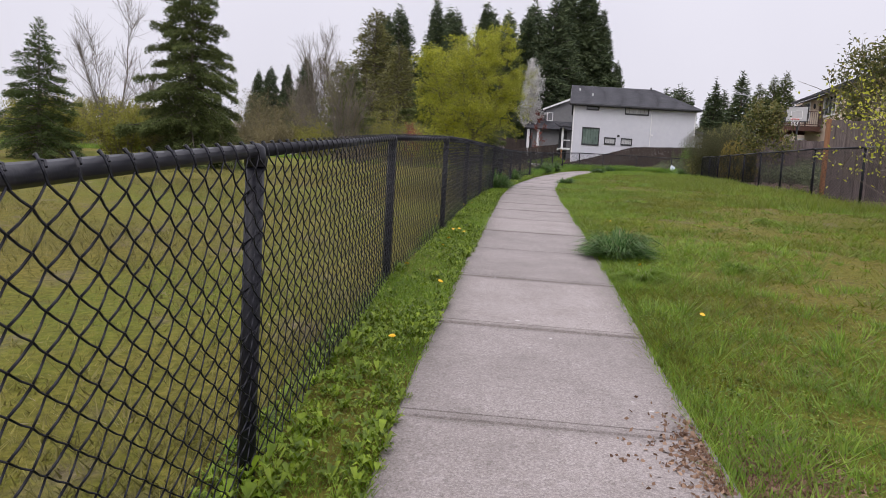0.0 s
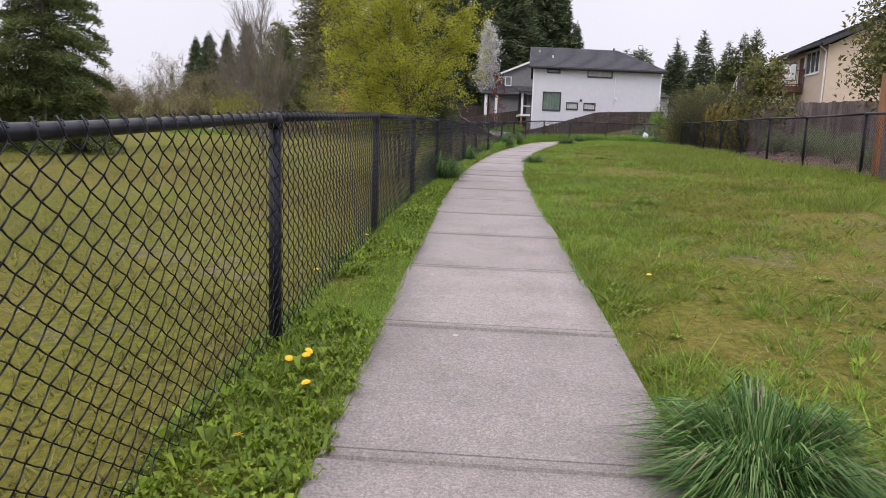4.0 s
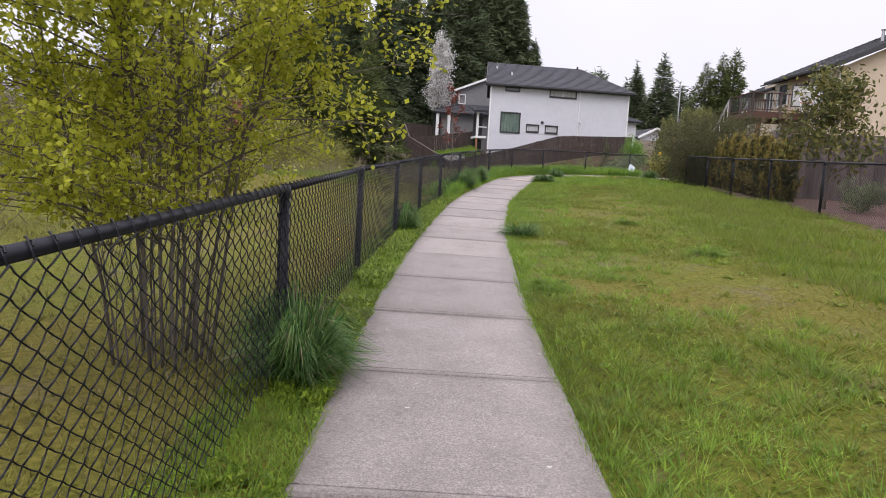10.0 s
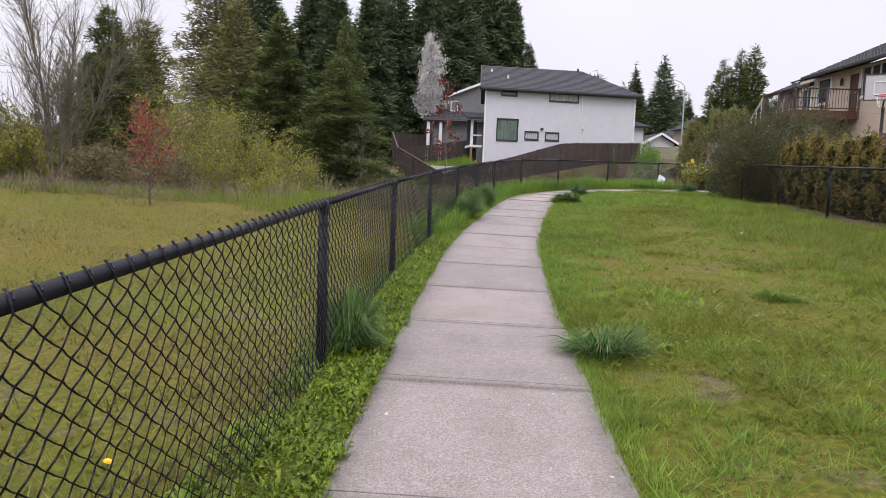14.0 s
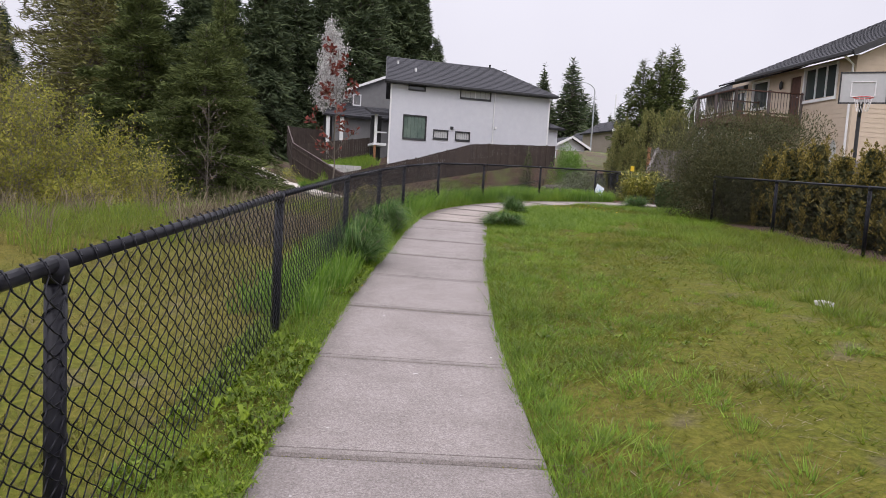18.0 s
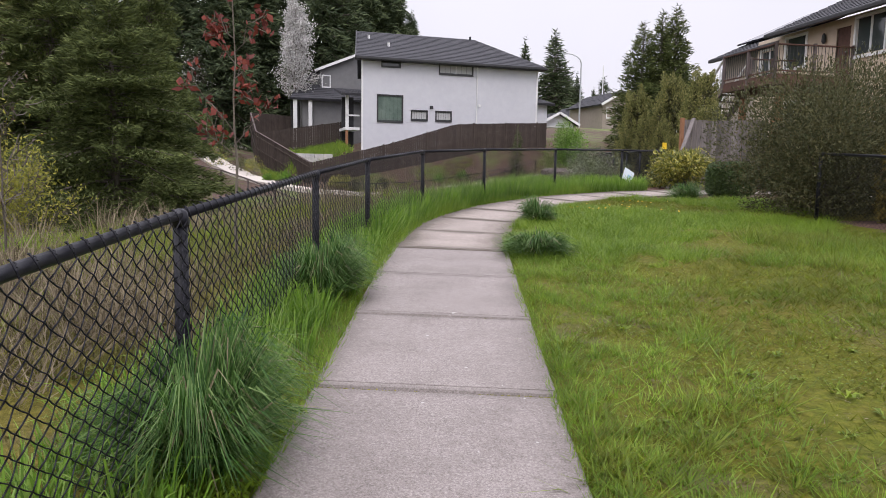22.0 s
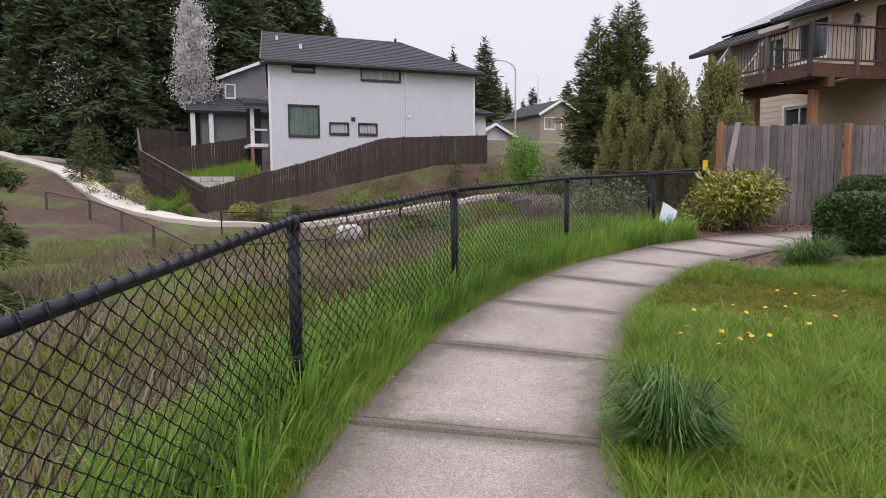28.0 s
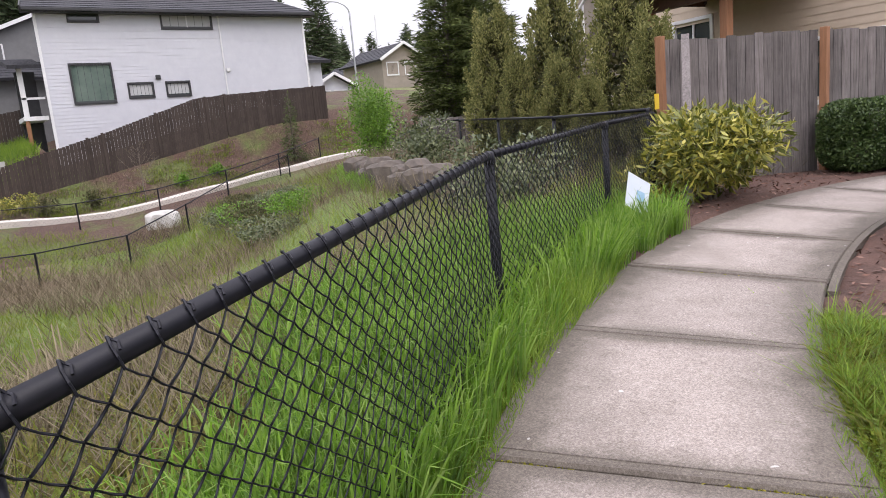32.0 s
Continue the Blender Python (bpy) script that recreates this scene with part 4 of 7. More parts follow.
def shrub(name, label, x, y, rx, ry, h, leaves, size, mat, seed=1, z=None, lumps=9, aspect=0.55, category="shrub", upright=0.0, stems=10, group="", flat=0.25, low=0.1):
    """A bush: stems and a lumpy cloud of leaves, open in places."""
    rng = np.random.default_rng(seed)
    base = float(terrain(x, y)) if z is None else z
    t = thing(name, label, category, group, at=pose(x, y, base))
    c = np.stack([rng.uniform(-0.62, 0.62, lumps) * rx, rng.uniform(-0.62, 0.62, lumps) * ry, (low + 0.2 + (0.62 - low) * rng.random(lumps)) * h], 1)
    rad = rng.uniform(0.38, 0.6, lumps)
    k = rng.integers(0, lumps, leaves)
    u = unit(rng, leaves)
    s = (0.45 + 0.55 * rng.random(leaves) ** 0.5)[:, None]
    p = c[k] + u * s * rad[k][:, None] * np.array([rx, ry, h * 0.72])
    p[:, 2] = np.where(p[:, 2] < 0.03, 0.03 + 0.2 * rng.random(leaves) * h, p[:, 2])
    d = u + rng.normal(size=(leaves, 3)) * 0.6 + np.array([0, 0, upright])
    v, f = leaf_quads(p, d, unit(rng, leaves) + np.array([0, 0, flat]), size * (0.6 + 0.8 * rng.random(leaves)), size * aspect * (0.7 + 0.6 * rng.random(leaves)), rng)
    cloud("foliage", (v, f), mat, t)
    g = Geo()
    for i in range(stems):
        e = c[i % lumps] * np.array([1, 1, 1.0])
        g.tube([(e[0] * 0.12, e[1] * 0.12, -0.05), (e[0] * 0.5, e[1] * 0.5, e[2] * 0.5), tuple(e)], [0.018 * h + 0.004, 0.012 * h + 0.003, 0.004], 5)
    if stems:
        tagged(part("stem_mass", g, BARK, t), kind="stuff")
    return t


def blades(x, y, z, h, w, rng, lean=0.35, two=False):
    """Grass blades on given places: three points each, or five where two is set."""
    n = len(x)
    a, b = rng.random(n) * 6.2832, rng.random(n) * 6.2832
    s = np.stack([np.cos(a), np.sin(a), 0 * a], 1) * np.reshape(w, (-1, 1)) / 2
    o = np.stack([np.cos(b), np.sin(b), 0 * b], 1) * (lean * h * (0.3 + rng.random(n)))[:, None]
    p = np.stack([x, y, z], 1)
    up = np.stack([0 * a, 0 * a, h], 1)
    if not two:
        v = np.stack([p - s, p + s, p + o + up], 1).reshape(-1, 3)
        return v, np.arange(len(v)).reshape(-1, 3)
    m = p + o * 0.3 + up * 0.6
    v = np.stack([p - s, p + s, m + s * 0.75, p + o * 1.3 + up * 0.96, m - s * 0.75], 1).reshape(-1, 3)
    i = np.arange(n)[:, None] * 5
    return v, np.concatenate([i + 0, i + 1, i + 2, i + 3, i + 4], 1)


def tuft(name, label, x, y, r, h, n, mat, seed, z=None, category="grass tuft", group=""):
    rng = np.random.default_rng(seed)
    ob = thing(name, label, category, group, at=pose(x, y, float(terrain(x, y)) if z is None else z))
    for nm, k, mt in (("blade_mass", n, mat), ("dry_blade_mass", n // 16, STRAW)):
        q, a = r * 0.42 * np.sqrt(rng.random(k)), rng.random(k) * 6.2832
        dx, dy = np.cos(a), np.sin(a)
        hh = h * (0.35 + 0.75 * rng.random(k)) * (1.05 - 0.35 * q / r) * (0.75 + 0.35 * np.sin(2 * a + seed) * np.sin(3 * a + 2 * seed))
        base = np.stack([q * dx, q * dy, np.full(k, -0.03)], 1)
        out = np.stack([dx, dy, 0 * a], 1) * (r * (0.1 + 1.0 * rng.random(k)))[:, None] + rng.normal(size=(k, 3)) * 0.16 * r
        out[:, 2] = 0
        w = np.stack([-dy, dx, 0 * a], 1) + rng.normal(size=(k, 3)) * 0.5
        s = w * 0.0024 * (0.7 + 0.6 * rng.random(k))[:, None]
        up = np.stack([0 * a, 0 * a, hh], 1)
        k1, k2 = base + out * 0.22 + up * 0.62, base + out * 0.6 + up * 0.98
        tip = base + out * 1.1 + up * (0.98 - 0.45 * rng.random(k))[:, None]
        v = np.stack([base - s, base + s, k1 + s, k1 - s, k2 + s * 0.7, k2 - s * 0.7, tip], 1)
        i = np.arange(k)[:, None] * 7
        f = np.concatenate([i + np.array([[0, 1, 2, 3]]), i + np.array([[3, 2, 4, 5]]), i + np.array([[5, 4, 6, 6]])])
        f = f[:2 * k]
        tips = np.stack([k2 - s * 0.7, k2 + s * 0.7, tip, tip + s * 0.1], 1).reshape(-1, 3)
        v = np.concatenate([v.reshape(-1, 3), tips])
        f = np.concatenate([f, 7 * k + np.arange(4 * k).reshape(-1, 4)])
        tagged(cloud(nm, (v, f), mt, ob), kind="stuff")
    return ob


def build_path():
    path = thing("path", "narrow curving pavement of worn grey broomed concrete slabs", "pavement", kind="structure")
    s0 = float(ARC[np.argmin(np.hypot(LINE[:, 0] - 0.98, LINE[:, 1] - 4.74))])
    for k in range(-7, 39):
        a, b = s0 + k * 1.411 + 0.008, s0 + (k + 1) * 1.411 - 0.008
        if a < 0.2 or b > ARC[-1] - 0.2:
            continue
        n, rings, uv, half = 4, [], [], 0.63 + 0.045 * float(step(20, 26, k))
        for z, inset in ((-0.09, 0.0), (-0.014, 0.0), (0.0, 0.012), (0.0, 0.060), (-0.006, 0.062), (-0.006, 0.067), (0.001, 0.069)):
            loop = []
            edge = min(inset, 0.012 + 0.02 * (inset - 0.012)) if inset > 0.012 else inset
            end = min(inset, 0.012 + 0.02 * (inset - 0.012)) if inset > 0.012 else inset
            cells = [(s, -half + edge) for s in np.linspace(a + inset, b - end, n)] + [(s, half - edge) for s in np.linspace(b - end, a + inset, n)]
            for s, w in cells:
                x, y = along(s, w)
                loop.append((x, y, float(rise(y)) + z + 0.002 * ((k * 7) % 5 - 2)))
                uv.append(((w + half) * 0.63 / half, s - a))
            rings.append(loop[::-1])
        g = Geo().stack(rings)
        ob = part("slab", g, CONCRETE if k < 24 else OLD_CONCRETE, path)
        layer = ob.data.uv_layers.new(name="UVMap")
        uv = [q for k2 in range(0, len(uv), 2 * n) for q in uv[k2:k2 + 2 * n][::-1]]
        for lp in ob.data.loops:
            layer.data[lp.index].uv = uv[lp.vertex_index]
    strip = Geo()
    ss = np.arange(0.3, ARC[-1] - 0.3, 0.7)
    top = [[(*along(s, w), float(rise(along(s, w)[1])) - z) for w, z in ((-0.59, 0.08), (-0.59, 0.03), (0.59, 0.03), (0.59, 0.08))] for s in ss]
    strip.stack(top)
    moss = np.random.default_rng(31)
    mv = []
    for k in range(14, 37):
        sj, n = s0 + k * 1.411, 260
        w = moss.uniform(-0.62, 0.62, n)
        w = w[np.sin(w * 7 + k * 1.7) + 0.6 * moss.normal(size=len(w)) > 0.35]
        for c in w:
            px_, py_ = along(sj + moss.normal() * 0.006, c)
            mv.append((px_, py_, float(rise(py_)) - 0.012))
    mv = np.array(mv)
    n = len(mv)
    d = unit(moss, n)
    d[:, 2] = np.abs(d[:, 2])
    tagged(cloud("joint_moss", leaf_quads(mv, d, unit(moss, n), 0.010 + 0.016 * moss.random(n), 0.006 + 0.006 * moss.random(n), moss), MOSS, path, "yellow-green moss in the joints"), kind="stuff")
    part("joint_filling", strip, JOINT, path, "dark dirt and moss in the joints")
    return path


build_path()


# -- trees by the left field, from the start of the walk on
FIR_A = conifer_kind(11, 8.0, 2.4, 36000, 0.2, SPRUCE, droop=0.15, power=0.8, ragged=0.5)
FIR_B = conifer_kind(12, 8.0, 2.9, 95000, 0.19, FIR, droop=0.25, low=0.03, power=0.75, ragged=0.45)
FIR_C = conifer_kind(13, 8.0, 2.3, 62000, 0.21, FIR, droop=0.3, low=0.04, power=0.8, ragged=0.45)
FIR_FAR = [conifer_kind(20 + i, 20.0, (4.8, 4.1, 5.4)[i], 24000, 0.8, FAR_FIR, droop=0.3, low=0.04, ragged=0.35, power=(0.85, 0.95, 0.78)[i]) for i in range(3)]
FIR_TINY = [conifer_kind(26 + i, 20.0, (4.2, 3.4, 4.8)[i], 3600, 1.4, FAR_FIR, droop=0.3, low=0.04, ragged=0.4, power=(0.85, 0.95, 0.75)[i]) for i in range(3)]
FIR_OLIVE = conifer_kind(31, 14.0, 3.6, 20000, 0.42, OLIVE_FIR, droop=0.25, power=0.62, ragged=0.4)
FIR_SLIM = conifer_kind(33, 12.0, 2.3, 20000, 0.34, FIR, droop=0.1, power=0.8, ragged=0.35)
put_conifer(FIR_B, -8.1, 25.5, 6.9, "dark dense spruce beside a rough meadow", 30, 0.72)
put_conifer(FIR_A, -12.6, 24.5, 4.6, "young grey-green spruce beside a rough meadow", 80, 0.9)
put_conifer(FIR_B, 2.3, 50.5, 7.7, "large bushy green spruce at the meadow's end", 140, 1.08)
put_conifer(FIR_C, 2.6, 57.5, 11.0, "tall dark spruce at the edge of a ravine", 250, 0.68)
put_conifer(FIR_C, -1.0, 60.0, 11.5, "tall dark spruce among other conifers", 200, 1.15)
put_conifer(FIR_C, -5.7, 47.0, 8.3, "dark spruce behind bare trees", 10, 1.0)
put_conifer(FIR_C, 3.4, 48.2, 2.6, "young dark spruce on the ravine's bank", 77, 1.3)
for i, (x, y, h, w, tu) in enumerate([(-8.0, 80, 17.5, 1.0, 5), (-4.2, 66, 13.5, 1.0, 60), (-9.0, 64, 11.5, 1.0, 100)]):
    put_conifer(FIR_OLIVE, x, y, h, "tall olive-brown pine with open branches", tu, w, "pines beyond the meadow")
dark = [(-2.0, 108, 22, 1), (-7.5, 108, 20.5, 2), (-8.5, 92, 17.5, 1), (-7.2, 84, 15.2, 0), (1.0, 103, 20, 0), (5.0, 100, 21.5, 1), (8.5, 106, 22, 0), (12.0, 110, 23, 1), (15.5, 106, 23, 2), (18.2, 112, 27, 1), (21.0, 112, 27, 1), (23.8, 113, 21, 1), (26.8, 114, 13, 0),
        (6.5, 114, 23, 2), (0, 114, 22, 0), (-9, 106, 19, 1), (20.0, 120, 23, 0), (14.0, 120, 25, 2), (-22, 112, 12.5, 0), (-25.5, 115, 11.5, 1), (-28.5, 116, 11, 2), (-31, 118, 10.5, 0)]
for i, (x, y, h, k) in enumerate(dark):
    put_conifer(FIR_FAR[k], x, y, h, "tall dark fir in a dense stand behind the houses", i * 67, 1.0, "stand of dark firs")
far_right = [(46, 150, 22, 0), (50, 156, 24, 2), (55, 150, 20, 1), (62, 160, 25, 0), (68, 158, 21, 1), (74, 165, 24, 2), (58, 170, 25, 1), (80, 160, 20, 0), (86, 152, 19, 1), (92, 158, 21, 2), (70, 120, 17, 0), (76, 118, 16, 1), (64, 118, 14, 2),
             (48, 128, 20, 1), (51, 124, 22, 0), (44, 134, 19, 2), (84, 112, 16, 1), (90, 105, 15, 0), (96, 110, 17, 2)]
for i, (x, y, h, k) in enumerate(far_right):
    put_conifer(FIR_TINY[k], x, y, h * 0.62, "distant dark fir beyond the houses", i * 41, 1.25, "distant firs")
for i in range(26):
    put_conifer(FIR_TINY[i % 3], 38 + 2.9 * i + 1.5 * (i % 3), 150 + 9 * ((i * 7) % 5), 8.5 + 1.3 * ((i * 5) % 4), "distant dark fir in a row on the skyline", i * 53, 1.3, "distant firs")
put_conifer(FIR_SLIM, 29.95, 69.0, 10.7, "narrow dark green fir beside a timber fence", 20, 1.3, "pair of narrow firs")
put_conifer(FIR_SLIM, 31.25, 69.0, 11.5, "narrow dark green fir beside a timber fence", 130, 1.1, "pair of narrow firs")
put_conifer(FIR_SLIM, 32.45, 69.3, 11.8, "narrow dark green fir beside a timber fence", 250, 1.25, "pair of narrow firs")

def maple(x0, y0, h, r, leaves):
    """Several stems from one root, spreading limbs, and leaves from fence height up."""
    rng = np.random.default_rng(5)
    z0 = float(terrain(x0, y0))
    t = thing("maple_tree", "many-stemmed small tree with fresh yellow-green leaves behind the fence", "tree", at=pose(x0, y0, z0))
    wood, ends = Geo(), []
    for j in range(11):
        a = j * 2.4 + rng.normal() * 0.3
        f = 0.15 + 0.5 * rng.random()
        top = np.array([math.cos(a) * r * f, math.sin(a) * r * f, h * (0.98 - 0.35 * f)])
        foot = np.array([math.cos(a), math.sin(a), 0.0]) * (0.1 + 0.25 * rng.random())
        pts = [foot + np.array([0, 0, -0.2])] + [foot + (top - foot) * np.array([u ** 1.15, u ** 1.15, u]) + rng.normal(size=3) * 0.025 for u in (0.15, 0.35, 0.6, 0.82, 1.0)]
        part("stem", Geo().tube(pts, [0.011, 0.010, 0.009, 0.007, 0.005, 0.003], 7), BARK, t, smooth=True)
        P = np.array(pts)
        for i in range(30):
            u = 0.25 + 0.73 * (i + rng.random()) / 30
            b = np.array([np.interp(u, np.linspace(0, 1, 6), P[:, q]) for q in range(3)])
            a2 = a + rng.normal() * 1.1
            reach = max(0.2, r * math.sqrt(max(0.05, 1 - ((b[2] / h - 0.42) / 0.62) ** 2)) - math.hypot(b[0], b[1])) * (0.4 + 0.55 * rng.random())
            d = np.array([math.cos(a2), math.sin(a2), 0.35 + 0.4 * rng.random()]) * reach
            side = np.array([-d[1], d[0], 0]) * rng.normal() * 0.3
            q = [b + d * s + side * s * s + np.array([0, 0, -0.25 * reach * s * s]) + rng.normal(size=3) * 0.012 for s in (0, 0.25, 0.5, 0.75, 1.0)]
            tip = q[-1]
            if tip[2] < 1.35 and float(seg_dist(np.array([tip[0] + x0]), np.array([tip[1] + y0]), POSTS)[0]) < 0.25 or (tip[0] + x0 > 1.55 and tip[1] > 0.05):
                continue
            wood.tube(q, [0.006, 0.005, 0.004, 0.003, 0.0015], 4, False)
            Q = np.array(q)
            for _ in range(9):
                s = 0.15 + 0.85 * rng.random()
                c = np.array([np.interp(s, np.linspace(0, 1, 5), Q[:, k]) for k in range(3)])
                e = d / reach * 0.08 + rng.normal(size=3) * 0.085
                wood.tube([c, c + e * 0.5 + rng.normal(size=3) * 0.01, c + e], [0.0028, 0.0022, 0.001], 3, False)
                ends += [c + e * k for k in (0.35, 0.7, 1.0)]
    part("branchwork", wood, BARK, t)
    stem, fine, _ = twiggy(rng, 10, 8, 6, 2.0, 0.45, foot=0.25, r0=0.0065, low=0.1, fork=0.35)
    tagged(cloud("shoot_mass", joined([stem, fine]), BARK, t), kind="stuff")
    ends = np.array(ends)
    ends = ends[(ends[:, 2] > 0.8) & ((seg_dist(ends[:, 0] + x0, ends[:, 1] + y0, POSTS) > 0.12) | (ends[:, 2] > 1.2))]
    p = np.repeat(ends, leaves // len(ends), 0)
    n = len(p)
    u = unit(rng, n)
    p = p + u * 0.03 + rng.normal(size=(n, 3)) * 0.035
    v, f = leaf_quads(p, u, unit(rng, n) * 0.6 + np.array([0, 0, 0.8]), 0.032 * (0.6 + 0.8 * rng.random(n)), 0.024 * (0.6 + 0.8 * rng.random(n)), rng)
    cloud("crown", (v, f), SPRING, t)


maple(1.0, 19.0, 4.1, 1.6, 72000)
wild_bush("bare_tree", "tall leafless alder with pale grey branches", -11.8, 28.0, 4, 16, 14, 5.6, 1.6, 0, 0.1, DRYLEAF, PALE_BARK, 6, "tree", foot=0.12, r0=0.035, low=0.25, bend=0.3)
wild_bush("bare_tree", "leafless many-branched tree with pale bark", -5.6, 42.0, 6, 18, 16, 6.6, 2.2, 2500, 0.05, WILLOW, PALE_BARK, 7, "tree", foot=0.2, r0=0.045, low=0.2, bend=0.4)
wild_bush("bare_tree", "leafless tree with tan twigs", -9.2, 52.0, 7, 18, 16, 7.6, 2.6, 0, 0.1, DRYLEAF, PALE_BARK, 8, "tree", foot=0.2, r0=0.045, low=0.15, bend=0.4)
wild_bush("birch_tree", "tall slender birch with hanging bare twigs", -13.0, 75.0, 5, 22, 18, 13.5, 2.6, 0, 0.1, DRYLEAF, PALE_BARK, 9, "tree", foot=0.3, r0=0.08, low=0.25, bend=0.3)
broad_tree("young_oak", "young thin tree with clinging russet leaves", (5.13, 37.4), 2.85, 0.5, 11, 5, 330, 0.085, RUSSET, PALE_BARK, 10, 0.035, start=0.3, r0=0.017, rise_of=0.9)
broad_tree("red_shrub", "small shrub with fresh red leaves in the meadow", (-1.1, 34.9), 1.55, 0.62, 22, 6, 900, 0.06, REDLEAF, BARK, 13, 0.08, start=0.1, r0=0.02, rise_of=1.6, category="shrub")
broad_tree("sapling", "leafless sapling with thin pale twigs", (3.1, 37.8), 1.9, 0.45, 18, 4, 60, 0.05, DRYLEAF, BARK, 14, 0.05, start=0.2, r0=0.012, category="tree")
broad_tree("sapling", "bushy leafless sapling in rough grass", (-2.35, 24.2), 1.0, 0.6, 26, 8, 260, 0.04, DRYLEAF, BARK, 15, 0.06, start=0.05, r0=0.016, category="shrub", rise_of=1.5)
broad_tree("sapling", "bare sapling with pale twigs in rough grass", (-3.2, 28.4), 1.35, 0.6, 16, 5, 60, 0.04, DRYLEAF, PALE_BARK, 16, 0.06, start=0.1, r0=0.016, category="tree")
broad_tree("blossom_tree", "tall tree covered in white blossom", (11.0, 92.0), 11.9, 1.75, 60, 12, 14000, 0.16, BLOSSOM, BARK, 17, 0.2, start=0.34, r0=0.12, rise_of=1.9)
broad_tree("blossom_tree", "small sparse tree with white blossom", (2.9, 98.5), 7.0, 2.6, 30, 9, 650, 0.15, BLOSSOM, PALE_BARK, 18, 0.3, start=0.25, r0=0.09, rise_of=1.1)
broad_tree("sapling", "bare sapling on a mulched bank", (16.6, 73.6), 2.4, 0.9, 18, 5, 40, 0.06, DRYLEAF, PALE_BARK, 19, 0.05, start=0.3, r0=0.03)
broad_tree("magnolia_tree", "small evergreen tree with glossy olive leaves by a timber fence", (13.45, 30.6), 2.9, 1.15, 26, 9, 3000, 0.15, GLOSSY, BARK, 21, 0.14, start=0.25, r0=0.05, aspect=0.42)
broad_tree("magnolia_tree", "evergreen tree with glossy olive leaves behind a timber fence", (14.8, 26.0), 4.3, 1.7, 30, 10, 4600, 0.16, GLOSSY, BARK, 22, 0.2, start=0.3, r0=0.07, aspect=0.42)
broad_tree("sapling", "young shrub with sparse yellow-green leaves on the lawn", (6.75, 11.7), 1.6, 1.25, 20, 7, 900, 0.055, SPRING, BARK, 23, 0.08, start=0.12, r0=0.025, category="shrub", rise_of=0.7)
olive, tan = "willow shrub with olive-yellow spring leaves", "leafless tan thicket"
for i, (x, y, r, h, kind_of) in enumerate([(-1.4, 44.2, 2.0, 4.3, 1), (0.5, 45.8, 1.8, 3.6, 1), (-3.3, 46.0, 2.1, 5.2, 1), (-10.4, 43.5, 2.6, 4.6, 0), (-15.5, 44, 3.4, 3.0, 0), (-20.5, 42, 3.6, 2.6, 1), (-25, 46, 4.4, 3.0, 0),
                                          (-15.5, 30.5, 2.2, 2.2, 1), (-10.6, 26.4, 1.4, 2.0, 1), (-9.0, 26.6, 1.1, 2.1, 0), (-31, 52, 5, 3.6, 1), (-18, 56, 4.5, 3.6, 1), (-7.6, 44.5, 2.0, 3.4, 1), (-12.8, 40.4, 1.6, 2.4, 0), (-7.0, 41.6, 1.5, 2.6, 1), (-14.6, 38.6, 1.7, 2.2, 1), (-2.8, 43.2, 1.3, 2.2, 0), (-13.2, 25.8, 1.3, 1.9, 1), (-17.5, 40.5, 2.6, 2.8, 0), (-22, 50, 4.0, 4.2, 0), (-12.6, 46.5, 2.6, 4.6, 0), (-28, 60, 5.5, 4.4, 1), (-16, 66, 4.5, 4.8, 0), (-22, 70, 5.5, 4.6, 1), (-36, 64, 6, 4.6, 0), (-9.0, 40.0, 1.3, 1.9, 0), (-4.2, 41.4, 1.0, 1.7, 0), (0.2, 43.0, 1.1, 1.7, 1)]):
    wild_bush("thicket", (olive if kind_of else tan) + " at the edge of the meadow", x, y, 26, 10, 12, h, r, int((13000 if kind_of else 17000) * (0.5 + 0.22 * r)), 0.09 if kind_of else 0.12, WILLOW if kind_of else TAN_BUD, PALE_BARK, 40 + i, group="thickets round the meadow", aspect=0.4 if kind_of else 0.2, jitter=0.09, foot=0.5, r0=0.014, low=0.1, fork=0.4)

